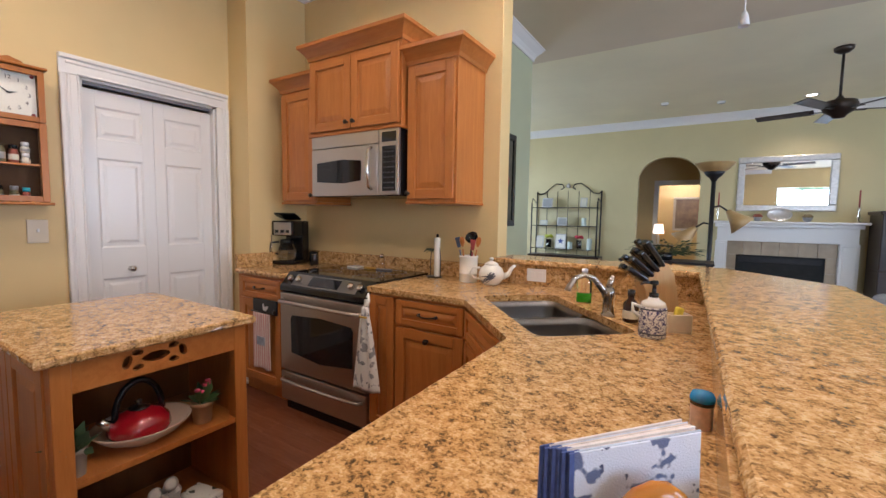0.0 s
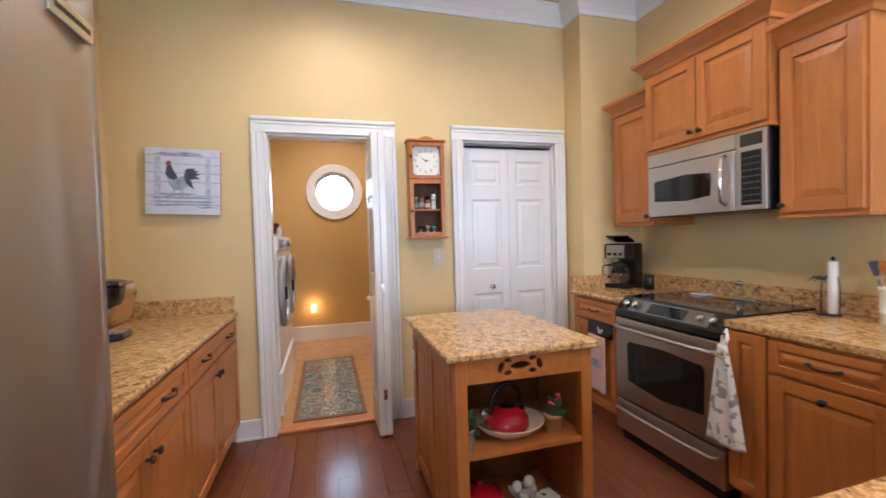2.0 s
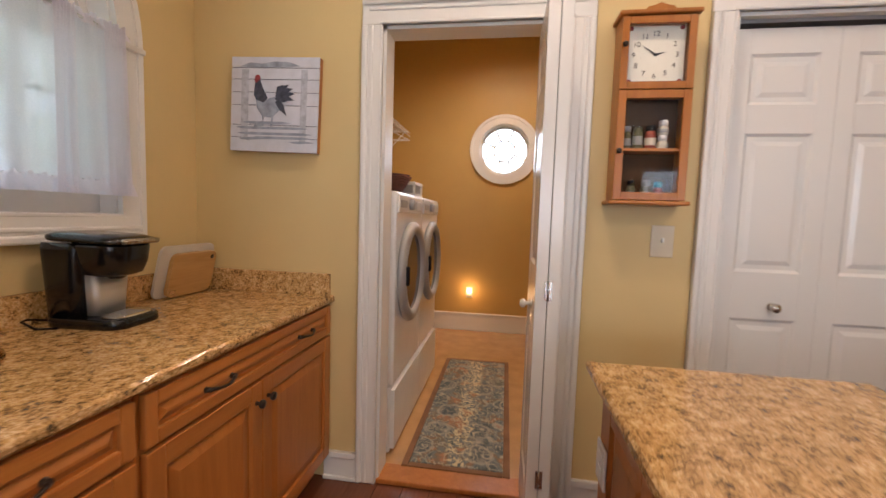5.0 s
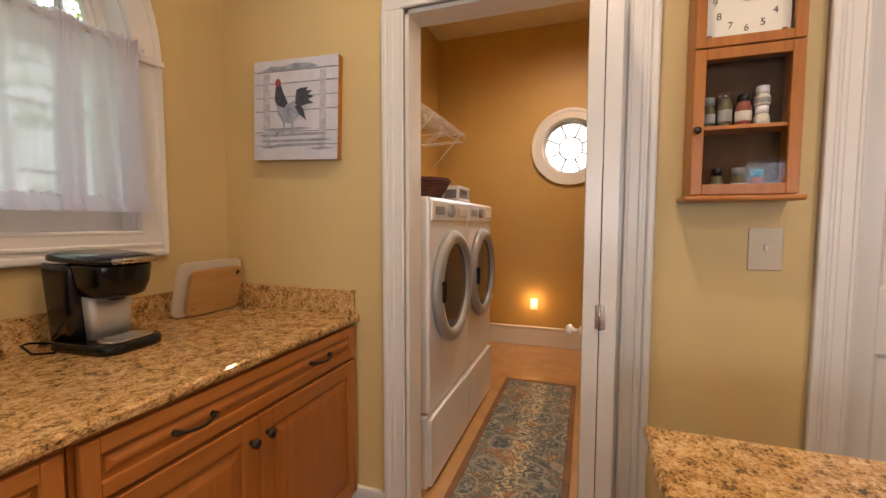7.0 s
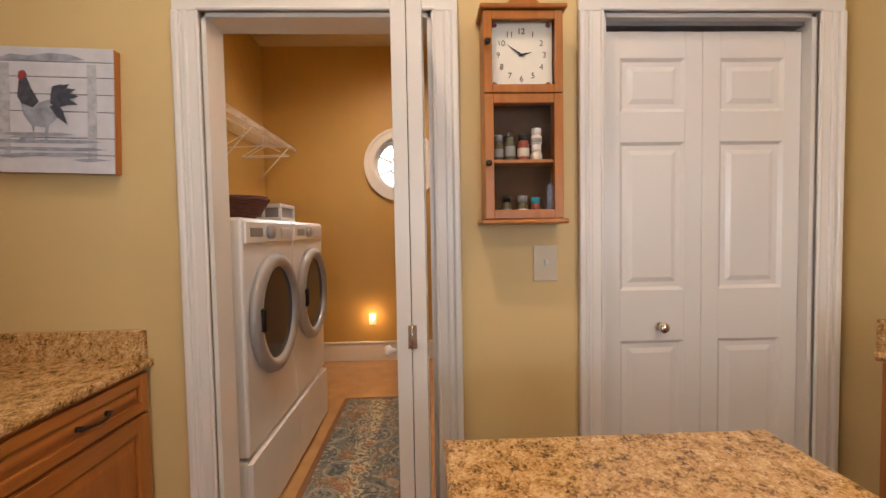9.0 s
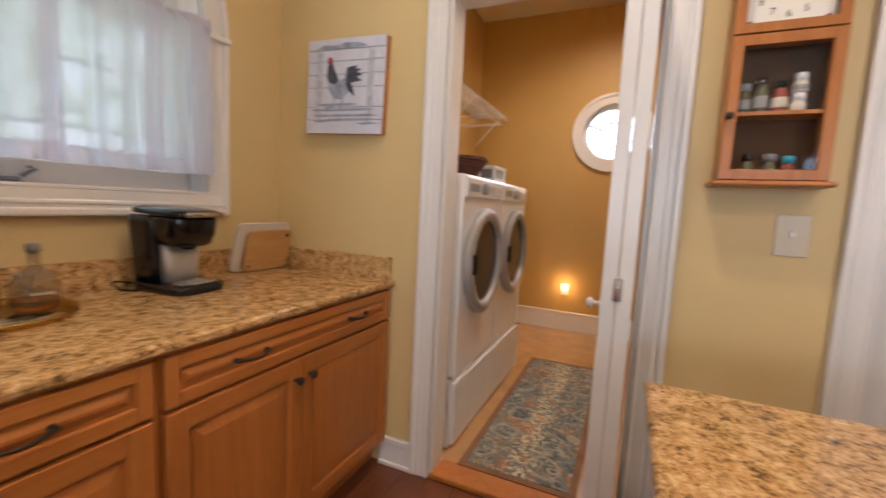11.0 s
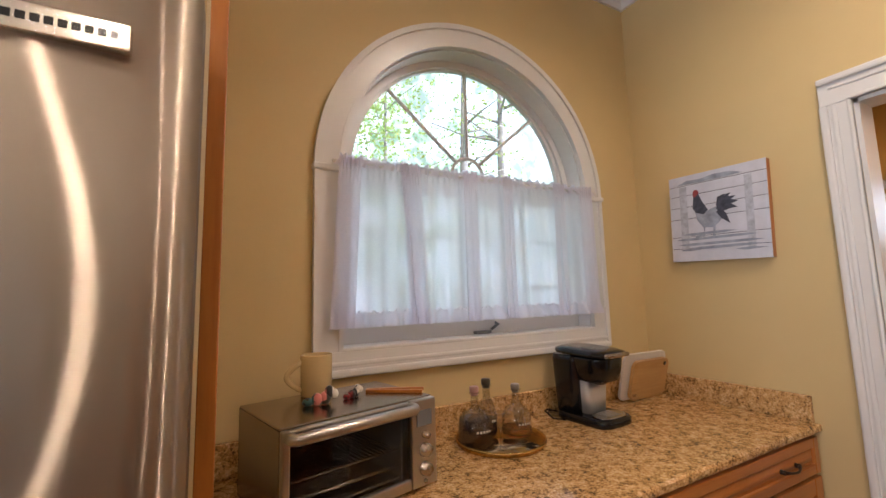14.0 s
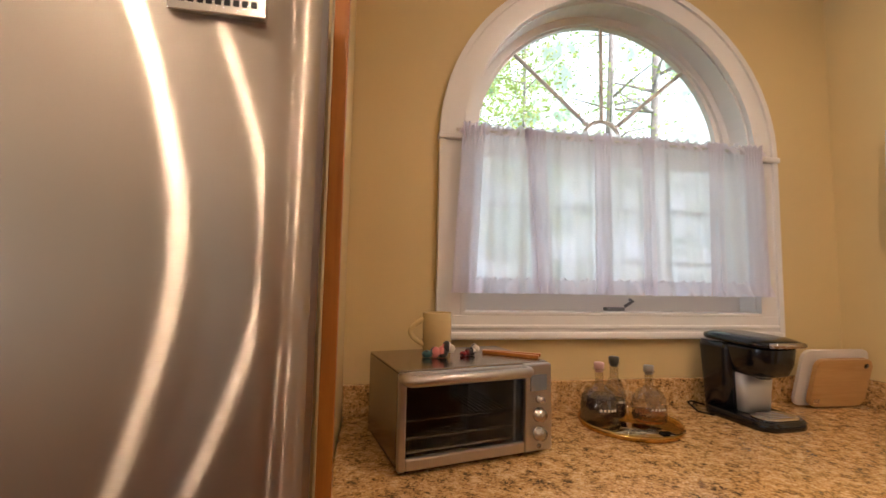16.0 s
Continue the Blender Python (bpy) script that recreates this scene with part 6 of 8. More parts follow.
part("display", bx(TW - 0.068, TW - 0.016, -0.010, -0.007, TH - 0.072, TH - 0.03, 0.001), plain("lcd_grey", (0.16, 0.17, 0.18), 0.25), cp, "small grey display"); part("button", turned(lathe(bmesh.new(), [(0.006, 0), (0.006, 0.003), (0, 0.0035)], seg=14), Matrix.Translation((TW - 0.042, -0.008, 0.026)) @ Matrix.Rotation(radians(90), 4, "X")), NICKEL, cp)
for z, r in ((0.058, 0.017), (0.106, 0.017), (0.146, 0.009)):
    part("control_knob", turned(lathe(bmesh.new(), [(r * 1.15, 0), (r * 1.15, 0.002), (r, 0.004), (r * 0.92, 0.018), (0, 0.019)], seg=18), Matrix.Translation((TW - 0.042, -0.008, z)) @ Matrix.Rotation(radians(90), 4, "X")), NICKEL, cp)
for z, t_ in ((0.118, 0.0018), (0.05, 0.004)):
    bm = bmesh.new()
    if z > 0.06:
        for k in range(22):
            x = 0.02 + k * 0.0138
            tube(bm, [(x, 0.02, z), (x, TD - 0.02, z)], t_, 5)
        tube(bm, [(0.012, 0.02, z), (TW - 0.11, 0.02, z)], 0.0038, 6)
        tube(bm, [(0.012, 0.018, 0.078), (TW - 0.11, 0.018, 0.078)], 0.0042, 6)
    else:
        box(bm, 0.012, TW - 0.108, 0.018, TD - 0.02, z - 0.008, z, 0.002)
    part("rack" if z > 0.06 else "crumb_tray", bm, CHROME, to)
for x in (0.03, TW - 0.03):
    for y in (0.03, TD - 0.03):
        part("foot", lathe(bmesh.new(), [(0.012, 0), (0.014, 0.016)], (x, y, 0), 12), BLACK, to)

ZT = BZ + TH
mug = thing("mug", "cream ceramic coffee mug on the toaster oven", "mug", pose(1.752, 0.18, ZT) @ Matrix.Scale(1.2, 4))
part("cup", lathe(bmesh.new(), [(0.032, 0), (0.036, 0.003), (0.0375, 0.095), (0.036, 0.098), (0.034, 0.095), (0.032, 0.01), (0, 0.008)], seg=24), plain("cream_glaze", (0.62, 0.46, 0.22), 0.2, vary=0.05), mug)
part("handle", tube(bmesh.new(), [(0.035 + 0.034 * math.sin(math.pi * t), -0.0, 0.016 + 0.066 * t) for t in [k / 10 for k in range(11)]], 0.0065, 8), plain("cream_glaze_handle", (0.62, 0.46, 0.22), 0.2, vary=0.05), mug)


def banded(name, stops):
    """Glazed paint whose colour changes along the piece."""
    m, nt, b = nodes_of(name)
    sx = nt.nodes.new("ShaderNodeSeparateXYZ")
    v = coords(nt, (10, 10, 10))
    nt.links.new(v, sx.inputs[0])
    add = nt.nodes.new("ShaderNodeMath")
    add.operation = "ADD"
    nt.links.new(sx.outputs[0], add.inputs[0])
    add.inputs[1].default_value = 0.5
    base = ramp(nt, add.outputs[0], stops)
    spot = noise_of(nt, v, 5.5, 1, 0.5)
    nt.links.new(mix(nt, ramp(nt, spot, [(0.56, (0, 0, 0)), (0.58, (1, 1, 1))]), base, (0.02, 0.02, 0.02)), b.inputs["Base Color"])
    b.inputs["Roughness"].default_value = 0.3
    return m


BLK, WHT = (0.015, 0.015, 0.017), (0.74, 0.70, 0.62)
for x, y, rz, size, stops, label in (
        (1.765, 0.300, 170, 1.0, [(0.20, (0.03, 0.12, 0.13)), (0.34, (0.03, 0.12, 0.13)), (0.36, (0.62, 0.19, 0.16)), (0.62, (0.62, 0.19, 0.16)), (0.64, BLK), (0.75, BLK), (0.77, WHT)], "small reclining ceramic figurine, teal, pink, black and white"),
        (1.668, 0.270, 200, 0.72, [(0.30, (0.35, 0.02, 0.03)), (0.42, BLK), (0.58, BLK), (0.60, WHT)], "small crouching ceramic figurine, black, red and white")):
    bm = bmesh.new()
    for ax, az, r, h in ((-0.028, 0.0, 0.013, 0.018), (-0.008, 0.0, 0.014, 0.027), (0.010, 0.0, 0.0145, 0.029), (0.020, 0.014, 0.0125, 0.027), (0.031, 0.012, 0.010, 0.021)):
        lathe(bm, [(0, 0), (r * 0.7, h * 0.08), (r, h * 0.42), (r * 0.8, h * 0.78), (r * 0.35, h * 0.97), (0, h)], (ax, 0.003 * math.sin(ax * 90), az), 14)
    fg = tagged(new("figurine", mesh_of("figurine", bm, banded("figurine_glaze", stops))), label, "figurine")
    fg.matrix_basis = pose(x, y, ZT, 0, 0, rz) @ Matrix.Scale(size * 1.15, 4)
tg = thing("toast_tongs", "reddish wooden toast tongs lying flat", "tongs", pose(1.545, 0.275, ZT, 0, 0, 148))
for s in (-1, 1):
    part("arm", turned(bx(-0.085, 0.085, -0.006, 0.006, 0.0, 0.010, 0.002), pose(0, s * 0.011, 0, 0, 0, s * 4)), CHERRY, tg)

ty = thing("serving_tray", "round gilt rimmed mirror tray", "tray", pose(1.12, 0.205, BZ) @ Matrix.Scale(1.02, 4))
GOLD = plain("gilt", (0.55, 0.34, 0.10), 0.22, 1.0, 0.1)
part("rim", lathe(bmesh.new(), [(0.140, 0), (0.152, 0.002), (0.156, 0.012), (0.154, 0.02), (0.150, 0.014), (0.145, 0.006)], seg=44), GOLD, ty)
part("plate", lathe(bmesh.new(), [(0, 0.0), (0.145, 0.0), (0.145, 0.005), (0, 0.005)], seg=44), plain("mirror_plate", (0.55, 0.42, 0.26), 0.06, 1.0, 0.05), ty)
WINE = plain("dark_liqueur", (0.018, 0.006, 0.006), 0.1)
AMBER = glass("amber_liqueur", (0.75, 0.28, 0.05))


def decanter(x, y, r, h, neck, stop_mat, fill_mat, fill, label, ring):
    d = thing("decanter", label, "bottle", pose(x, y, BZ + 0.0055) @ Matrix.Scale(1.04, 4), "decanters on the tray")
    outer = [(0, 0), (r * 0.86, 0), (r, 0.012), (r, h * 0.34), (r * 0.94, h * 0.46), (r * 0.74, h * 0.57), (neck * 1.6, h * 0.65), (neck, h * 0.70), (neck, h * 0.93), (neck * 1.35, h * 0.94), (neck * 1.35, h * 0.97)]
    inner = [(max(0, q - 0.0016), z + (0.0016 if z < 0.01 else 0)) for q, z in outer[::-1]]
    part("bottle", lathe(bmesh.new(), outer + inner, seg=30), GLASSWARE, d)
    part("contents", lathe(bmesh.new(), [(0, 0.004), (r * 0.80, 0.004), (r * 0.95, 0.014), (r * 0.95, min(fill, h * 0.34)), (r * 0.90, fill), (0, fill)], seg=26), fill_mat, d, "dark liqueur")
    part("stopper", lathe(bmesh.new(), [(neck * 0.9, h * 0.90), (neck * 1.15, h * 0.975), (neck * 1.2, h * 0.985), (neck * 1.22, h * 1.055), (neck * 1.0, h * 1.07), (0, h * 1.072)], seg=16), stop_mat, d)
    bm = bmesh.new()
    for k in range(5):
        a0 = math.radians(62 + k * 11)
        vs = []
        for a, z in ((a0, h * 0.29), (a0 + 0.10, h * 0.29), (a0 + 0.10, h * 0.33), (a0, h * 0.33)):
            vs.append(bm.verts.new(((r + 0.0012) * math.cos(a), (r + 0.0012) * math.sin(a), z)))
        bm.faces.new(vs)
    part("tag", bm, ring, d, "small raised lettering bars")


decanter(1.215, 0.19, 0.058, 0.175, 0.013, plain("pink_cap", (0.55, 0.33, 0.30), 0.4), WINE, 0.085, "round bellied decanter with dark liqueur", CREAMPAPER)
decanter(1.128, 0.135, 0.036, 0.182, 0.014, plain("olive_cap", (0.06, 0.055, 0.04), 0.35), WINE, 0.06, "tall square bottle with a dark stopper", CREAMPAPER)
decanter(1.04, 0.195, 0.052, 0.165, 0.013, plain("pewter_cap", (0.30, 0.28, 0.25), 0.35, 0.6), AMBER, 0.03, "clear glass decanter with a little amber liqueur", CREAMPAPER)
for x, y in ((1.165, 0.268), (1.09, 0.275)):
    gl = thing("cordial_glass", "clear stemmed cordial glass on the tray", "glass", pose(x, y, BZ + 0.0055), "cordial glasses")
    part("bowl", lathe(bmesh.new(), [(0.004, 0.058), (0.010, 0.066), (0.019, 0.102), (0.022, 0.118), (0.0205, 0.118), (0.0175, 0.102), (0.009, 0.068), (0, 0.064)], seg=22), GLASSWARE, gl)
    part("stem", lathe(bmesh.new(), [(0, 0), (0.022, 0), (0.022, 0.002), (0.006, 0.005), (0.0035, 0.012), (0.0035, 0.048), (0.005, 0.058), (0, 0.06)], seg=18), GLASSWARE, gl)

ke = thing("pod_coffee_maker", "black single-cup coffee maker with a silver drip tray", "coffee maker", pose(0.742, 0.275, BZ, 0, 0, 184))


def rounded_block(rows, cx=0.10, seg=36):
    """A moulded body from level outlines (z, y0, y1, half width, corner), each a rounded box."""
    bm = bmesh.new()
    rings = []
    for z, y0, y1, hw, r in rows:
        ring = []
        for qx, qy, st in ((hw - r, y1 - r, 0), (-hw + r, y1 - r, 90), (-hw + r, y0 + r, 180), (hw - r, y0 + r, 270)):
            ring += [bm.verts.new((cx + qx + r * math.cos(radians(st + 90 * k / 8)), qy + r * math.sin(radians(st + 90 * k / 8)), z)) for k in range(9)]
        rings.append(ring)
    n = len(rings[0])
    for p, q in zip(rings, rings[1:]):
        for k in range(n):
            bm.faces.new((p[k], p[(k + 1) % n], q[(k + 1) % n], q[k])).smooth = True
    bm.faces.new(rings[0][::-1])
    bm.faces.new(rings[-1])
    return bm


part("base", rounded_block([(0.0, -0.055, 0.198, 0.094, 0.05), (0.004, -0.058, 0.2, 0.097, 0.052), (0.026, -0.056, 0.2, 0.096, 0.052), (0.031, -0.050, 0.197, 0.091, 0.048)]), BLACK, ke)
part("body", rounded_block([(0.030, 0.082, 0.196, 0.088, 0.03), (0.12, 0.078, 0.201, 0.092, 0.032), (0.24, 0.070, 0.206, 0.098, 0.034), (0.262, 0.072, 0.204, 0.096, 0.034)]), BLACK, ke)
part("brew_head", rounded_block([(0.158, -0.010, 0.10, 0.060, 0.045), (0.166, -0.028, 0.11, 0.074, 0.055), (0.20, -0.040, 0.12, 0.084, 0.06), (0.25, -0.046, 0.13, 0.090, 0.064), (0.262, -0.042, 0.13, 0.088, 0.062)]), BLACK, ke)
part("lid", turned(rounded_block([(0.0, -0.055, 0.20, 0.098, 0.06), (0.006, -0.060, 0.204, 0.101, 0.062), (0.016, -0.056, 0.202, 0.099, 0.062), (0.024, -0.030, 0.185, 0.080, 0.055), (0.027, 0.0, 0.15, 0.05, 0.04)]), pose(0, 0, 0.262, 2.5)), BLACK, ke)
part("lid_handle", tube(bmesh.new(), [(0.035, -0.040, 0.268), (0.045, -0.064, 0.270), (0.10, -0.072, 0.271), (0.155, -0.064, 0.270), (0.165, -0.040, 0.268)], [0.008, 0.009, 0.009, 0.009, 0.008], 10), NICKEL, ke, "slim grey lid handle")
part("spout_ring", lathe(bmesh.new(), [(0.018, 0.146), (0.024, 0.150), (0.026, 0.160), (0, 0.160)], (0.10, 0.03, 0), 20), BLACK, ke)
part("silver_panel", rounded_block([(0.033, 0.046, 0.09, 0.056, 0.016), (0.162, 0.040, 0.09, 0.066, 0.018)]), plain("silver_plastic", (0.62, 0.61, 0.60), 0.3, 0.5, 0.04), ke, "brushed silver back panel")
tray_ = part("drip_tray", rounded_block([(0.030, -0.046, 0.04, 0.074, 0.042), (0.035, -0.048, 0.042, 0.076, 0.044), (0.037, -0.044, 0.04, 0.072, 0.042)]), CHROME, ke, "chrome drip plate")
for k in range(5):
    part("slot", bx(0.06, 0.14, -0.032 + k * 0.014, -0.027 + k * 0.014, 0.0370, 0.0378), GREYPANEL, tray_)
part("cord", tube(bmesh.new(), [(0.02, 0.19, 0.02), (-0.02, 0.21, 0.03), (-0.045, 0.20, 0.03), (-0.05, 0.15, 0.012), (-0.01, 0.12, 0.006)], 0.0035, 6), BLACK, ke)


def leaning_board(name, label, w, h, t, x, y, tilt, rz, material, hole):
    r = 0.028
    out = []
    for qx, qz, st in ((w - r, h - r, 0), (r, h - r, 90), (r, r, 180), (w - r, r, 270)):
        out += [(qx + r * math.cos(radians(st + 15 * k)), qz + r * math.sin(radians(st + 15 * k))) for k in range(7)]
    bm = turned(prism(bmesh.new(), out, -t, 0, 0.003), Matrix.Rotation(radians(90), 4, "X"))
    b_ = thing(name, label, "cutting board", pose(x, y, BZ + 0.006, tilt, 0, rz))
    bd_ = part("board", bm, material, b_)
    if hole:
        part("hanging_ring", turned(lathe(bmesh.new(), [(0.0, 0), (0.010, 0), (0.010, 0.001), (0.0, 0.001)], seg=16), Matrix.Translation((w - 0.03, -0.0005, h - 0.025)) @ Matrix.Rotation(radians(90), 4, "X")), BRONZE, bd_)
        part("metal_badge", turned(bx(0.012, 0.040, -0.002, 0.0, 0.016, 0.032, 0.0005), Matrix.Identity(4)), CHROME, bd_, "small metal corner badge")
    return b_


leaning_board("cutting_board", "white plastic cutting board leaning on the splash", 0.30, 0.222, 0.012, 0.355, 0.085, 14, 180, plain("white_board", (0.66, 0.60, 0.52), 0.4, vary=0.05), False)
leaning_board("cutting_board", "pale wooden cutting board leaning on another", 0.25, 0.188, 0.018, 0.315, 0.112, 14, 180, wood("bamboo", (0.47, 0.25, 0.08), (0.66, 0.40, 0.16), "x"), True)
sc_ = thing("wine_key", "small silver corkscrew lying on the counter", "corkscrew", pose(0.06, 0.13, BZ, 0, 0, 20))
part("body", bx(-0.03, 0.03, -0.005, 0.005, 0.0, 0.008, 0.003), CHROME, sc_)

# ---- on and beside the range ----
cm = thing("drip_coffee_maker", "black drip coffee maker with its lid open", "coffee maker", pose(0.245, 3.365, CZ, 0, 0, 22) @ Matrix.Scale(1.14, 4))
part("base", bx(0.0, 0.165, 0.0, 0.215, 0.0, 0.03, 0.008), BLACK, cm)
part("tower", bx(0.0, 0.165, 0.125, 0.215, 0.03, 0.30, 0.01), BLACK, cm)
part("head", bx(0.0, 0.165, 0.005, 0.13, 0.20, 0.30, 0.01), BLACK, cm)
part("front_panel", bx(0.02, 0.145, 0.0, 0.006, 0.205, 0.29, 0.002), STEEL, cm, "steel front panel with buttons")
bm = bmesh.new()
for k in range(3):
    box(bm, 0.03 + k * 0.04, 0.055 + k * 0.04, -0.002, 0.001, 0.22, 0.24, 0.001)
part("button", bm, BLACK, cm)
part("lid", turned(bx(0.005, 0.16, -0.10, 0.0, 0.0, 0.012, 0.004), pose(0, 0.115, 0.305, -24)), BLACK, cm, "raised black lid")
car = part("carafe", lathe(bmesh.new(), [(0.045, 0.032), (0.058, 0.045), (0.06, 0.10), (0.045, 0.14), (0.04, 0.155)], (0.082, 0.062, 0), 24), glass("carafe_glass", (0.5, 0.5, 0.5)), cm, "dark glass carafe")
part("band", lathe(bmesh.new(), [(0.044, 0.14), (0.047, 0.145), (0.046, 0.17), (0.02, 0.176), (0, 0.176)], (0.082, 0.062, 0), 24), BLACK, car)
part("grip", tube(bmesh.new(), [(0.035, 0.04, 0.155), (-0.01, 0.01, 0.15), (-0.018, 0.005, 0.09), (0.028, 0.04, 0.07)], 0.007, 8), BLACK, car)
part("trim", tube(bmesh.new(), [(0.002, -0.001, 0.028), (0.002, -0.001, 0.205)], 0.004, 8), CHROME, cm)
tin = thing("canister", "small black canister beside the coffee maker", "canister", pose(0.505, 3.56, CZ))
part("can", lathe(bmesh.new(), [(0.032, 0), (0.034, 0.004), (0.034, 0.10), (0.03, 0.106), (0, 0.108)], seg=20), BLACK, tin)
part("rim", lathe(bmesh.new(), [(0.0345, 0.084), (0.036, 0.086), (0.0345, 0.088)], seg=20), CHROME, tin)

dish = thing("spoon_rest", "small square white dish on the cooktop", "dish", pose(0.93, 3.58, 0.912))
part("dish", bx(-0.05, 0.05, -0.04, 0.04, 0.0, 0.012, 0.005), WHITE, dish)
sp = thing("spatula", "wooden handled scraper lying on the cooktop", "spatula", pose(1.14, 3.57, 0.912, 0, 0, 12))
part("handle", tube(bmesh.new(), [(-0.10, 0, 0.010), (-0.06, 0, 0.011), (0.0, 0, 0.009)], [0.008, 0.0095, 0.006], 8), plain("yellow_wood", (0.55, 0.30, 0.05), 0.4), sp)
part("blade", bx(0.0, 0.12, -0.012, 0.012, 0.003, 0.010, 0.003), GREYPANEL, sp)
sh = thing("salt_shaker", "clear glass shaker with a metal cap", "shaker", pose(1.14, 3.63, 0.912))
part("jar", lathe(bmesh.new(), [(0.019, 0), (0.021, 0.004), (0.018, 0.07), (0.016, 0.085)], seg=16), CLEAR, sh)
part("cap", lathe(bmesh.new(), [(0.017, 0.083), (0.017, 0.10), (0.01, 0.108), (0, 0.11)], seg=16), CHROME, sh)


def print_cloth(name, base, spot, scale):
    m, nt, b = nodes_of(name)
    v = coords(nt)
    n = noise_of(nt, v, scale, 2, 0.5)
    col = mix(nt, ramp(nt, n, [(0.56, (0, 0, 0)), (0.60, (1, 1, 1))]), base, spot)
    n2 = noise_of(nt, v, scale * 1.7, 2, 0.5)
    col = mix(nt, ramp(nt, n2, [(0.66, (0, 0, 0)), (0.70, (1, 1, 1))]), col, tuple(c * 0.6 for c in spot))
    nt.links.new(col, b.inputs["Base Color"])
    b.inputs["Roughness"].default_value = 0.9
    bump(nt, b, noise_of(nt, v, 500, 2), 0.4, 0.002)
    return m


def towel(xt0, xt1, xb0, xb1, zt, zb, y, amp, seed):
    """A hanging towel, narrower at the top, with soft folds and a real thickness."""
    rng = random.Random(seed)
    ph = rng.uniform(0, 6)
    bm = bmesh.new()
    nx, nz = 26, 26
    faces_ = []
    for side in (0, 1):
        grid = []
        for i in range(nz + 1):
            f = i / nz
            g = f ** 0.8
            x0, x1 = xt0 + (xb0 - xt0) * g, xt1 + (xb1 - xt1) * g
            z = zt + (zb - zt) * f
            row = []
            for j in range(nx + 1):
                t = j / nx
                w = amp * (1.1 - 0.6 * f) * math.sin(6.283 * 2.2 * t + ph + f) + 0.4 * amp * math.sin(17 * t + 3 * f)
                th = 0.004 * (1 if side else -1) * min(1, 12 * min(t, 1 - t) + 0.2)
                row.append(bm.verts.new((x0 + (x1 - x0) * t, y + w + th, z + 0.006 * math.sin(9 * t + ph) * f)))
            grid.append(row)
        faces_.append(grid)
        for a, c in zip(grid, grid[1:]):
            for k in range(nx):
                bm.faces.new((a[k], a[k + 1], c[k + 1], c[k])).smooth = True
    a, c = faces_
    for i in range(nz):
        for e in (0, nx):
            bm.faces.new((a[i][e], a[i + 1][e], c[i + 1][e], c[i][e]))
    for e in (0, nz):
        for k in range(nx):
            bm.faces.new((a[e][k], a[e][k + 1], c[e][k + 1], c[e][k]))
    return bm


tw = thing("dish_towel", "white dish towel printed with grey flowers, hanging from a button loop", "towel")
part("cloth", towel(1.535, 1.572, 1.462, 1.655, 0.80, 0.335, 3.005, 0.013, 2), print_cloth("flower_print", (0.74, 0.72, 0.67), (0.30, 0.30, 0.30), 19), tw)
part("loop", tube(bmesh.new(), [(1.553, 3.010, 0.79), (1.545, 3.022, 0.83), (1.556, 3.03, 0.865), (1.566, 3.022, 0.83), (1.556, 3.01, 0.79)], 0.009, 8), plain("towel_loop", (0.74, 0.72, 0.67), 0.9), tw)
part("button", lathe(bmesh.new(), [(0.010, 0), (0.011, 0.004), (0.006, 0.006), (0, 0.006)], (1.556, 3.008, 0.845), 12), BLACK, tw)
part("trim", bx(1.528, 1.582, 2.985, 2.992, 0.742, 0.752, 0.002), plain("yellow_stitch", (0.60, 0.40, 0.08), 0.9), tw, "yellow stitched band")
tw = thing("dish_towel", "pink and white striped dish towel on the cabinet bar", "towel")


def striped(name):
    m, nt, b = nodes_of(name)
    w = nt.nodes.new("ShaderNodeTexWave")
    w.inputs["Scale"].default_value, w.inputs["Distortion"].default_value = 18, 0.4
    nt.links.new(coords(nt), w.inputs[0])
    nt.links.new(ramp(nt, w.outputs[1], [(0.35, (0.62, 0.30, 0.27)), (0.6, (0.74, 0.66, 0.62))]), b.inputs["Base Color"])
    b.inputs["Roughness"].default_value = 0.9
    bump(nt, b, noise_of(nt, coords(nt), 500, 2), 0.4, 0.002)
    return m


part("cloth", towel(0.475, 0.66, 0.47, 0.655, 0.62, 0.235, 3.055, 0.003, 5), striped("pink_stripe"), tw)
part("grey_print", bx(0.52, 0.61, 3.044, 3.047, 0.40, 0.46, 0.001), GREYWASH, tw, "grey printed motif")
part("bar", tube(bmesh.new(), [(0.45, 3.058, 0.625), (0.69, 3.058, 0.625)], 0.006, 8), BRONZE, tw)
bp = thing("chalk_plaque", "small black plaque with a pale rooster on the cabinet", "plaque")
part("board", bx(0.45, 0.71, 3.068, 3.078, 0.615, 0.712, 0.002), INK, bp)
bm = bmesh.new()
prism(bm, [(0.0, 0.0), (0.03, -0.006), (0.045, 0.01), (0.058, 0.034), (0.036, 0.028), (0.018, 0.02), (0.006, 0.046), (-0.006, 0.04), (-0.004, 0.016)], 0.0, 0.0008)
part("painted_rooster", turned(bm, Matrix.Translation((0.565, 3.0678, 0.64)) @ Matrix.Rotation(radians(90), 4, "X")), PALEWASH, bp)

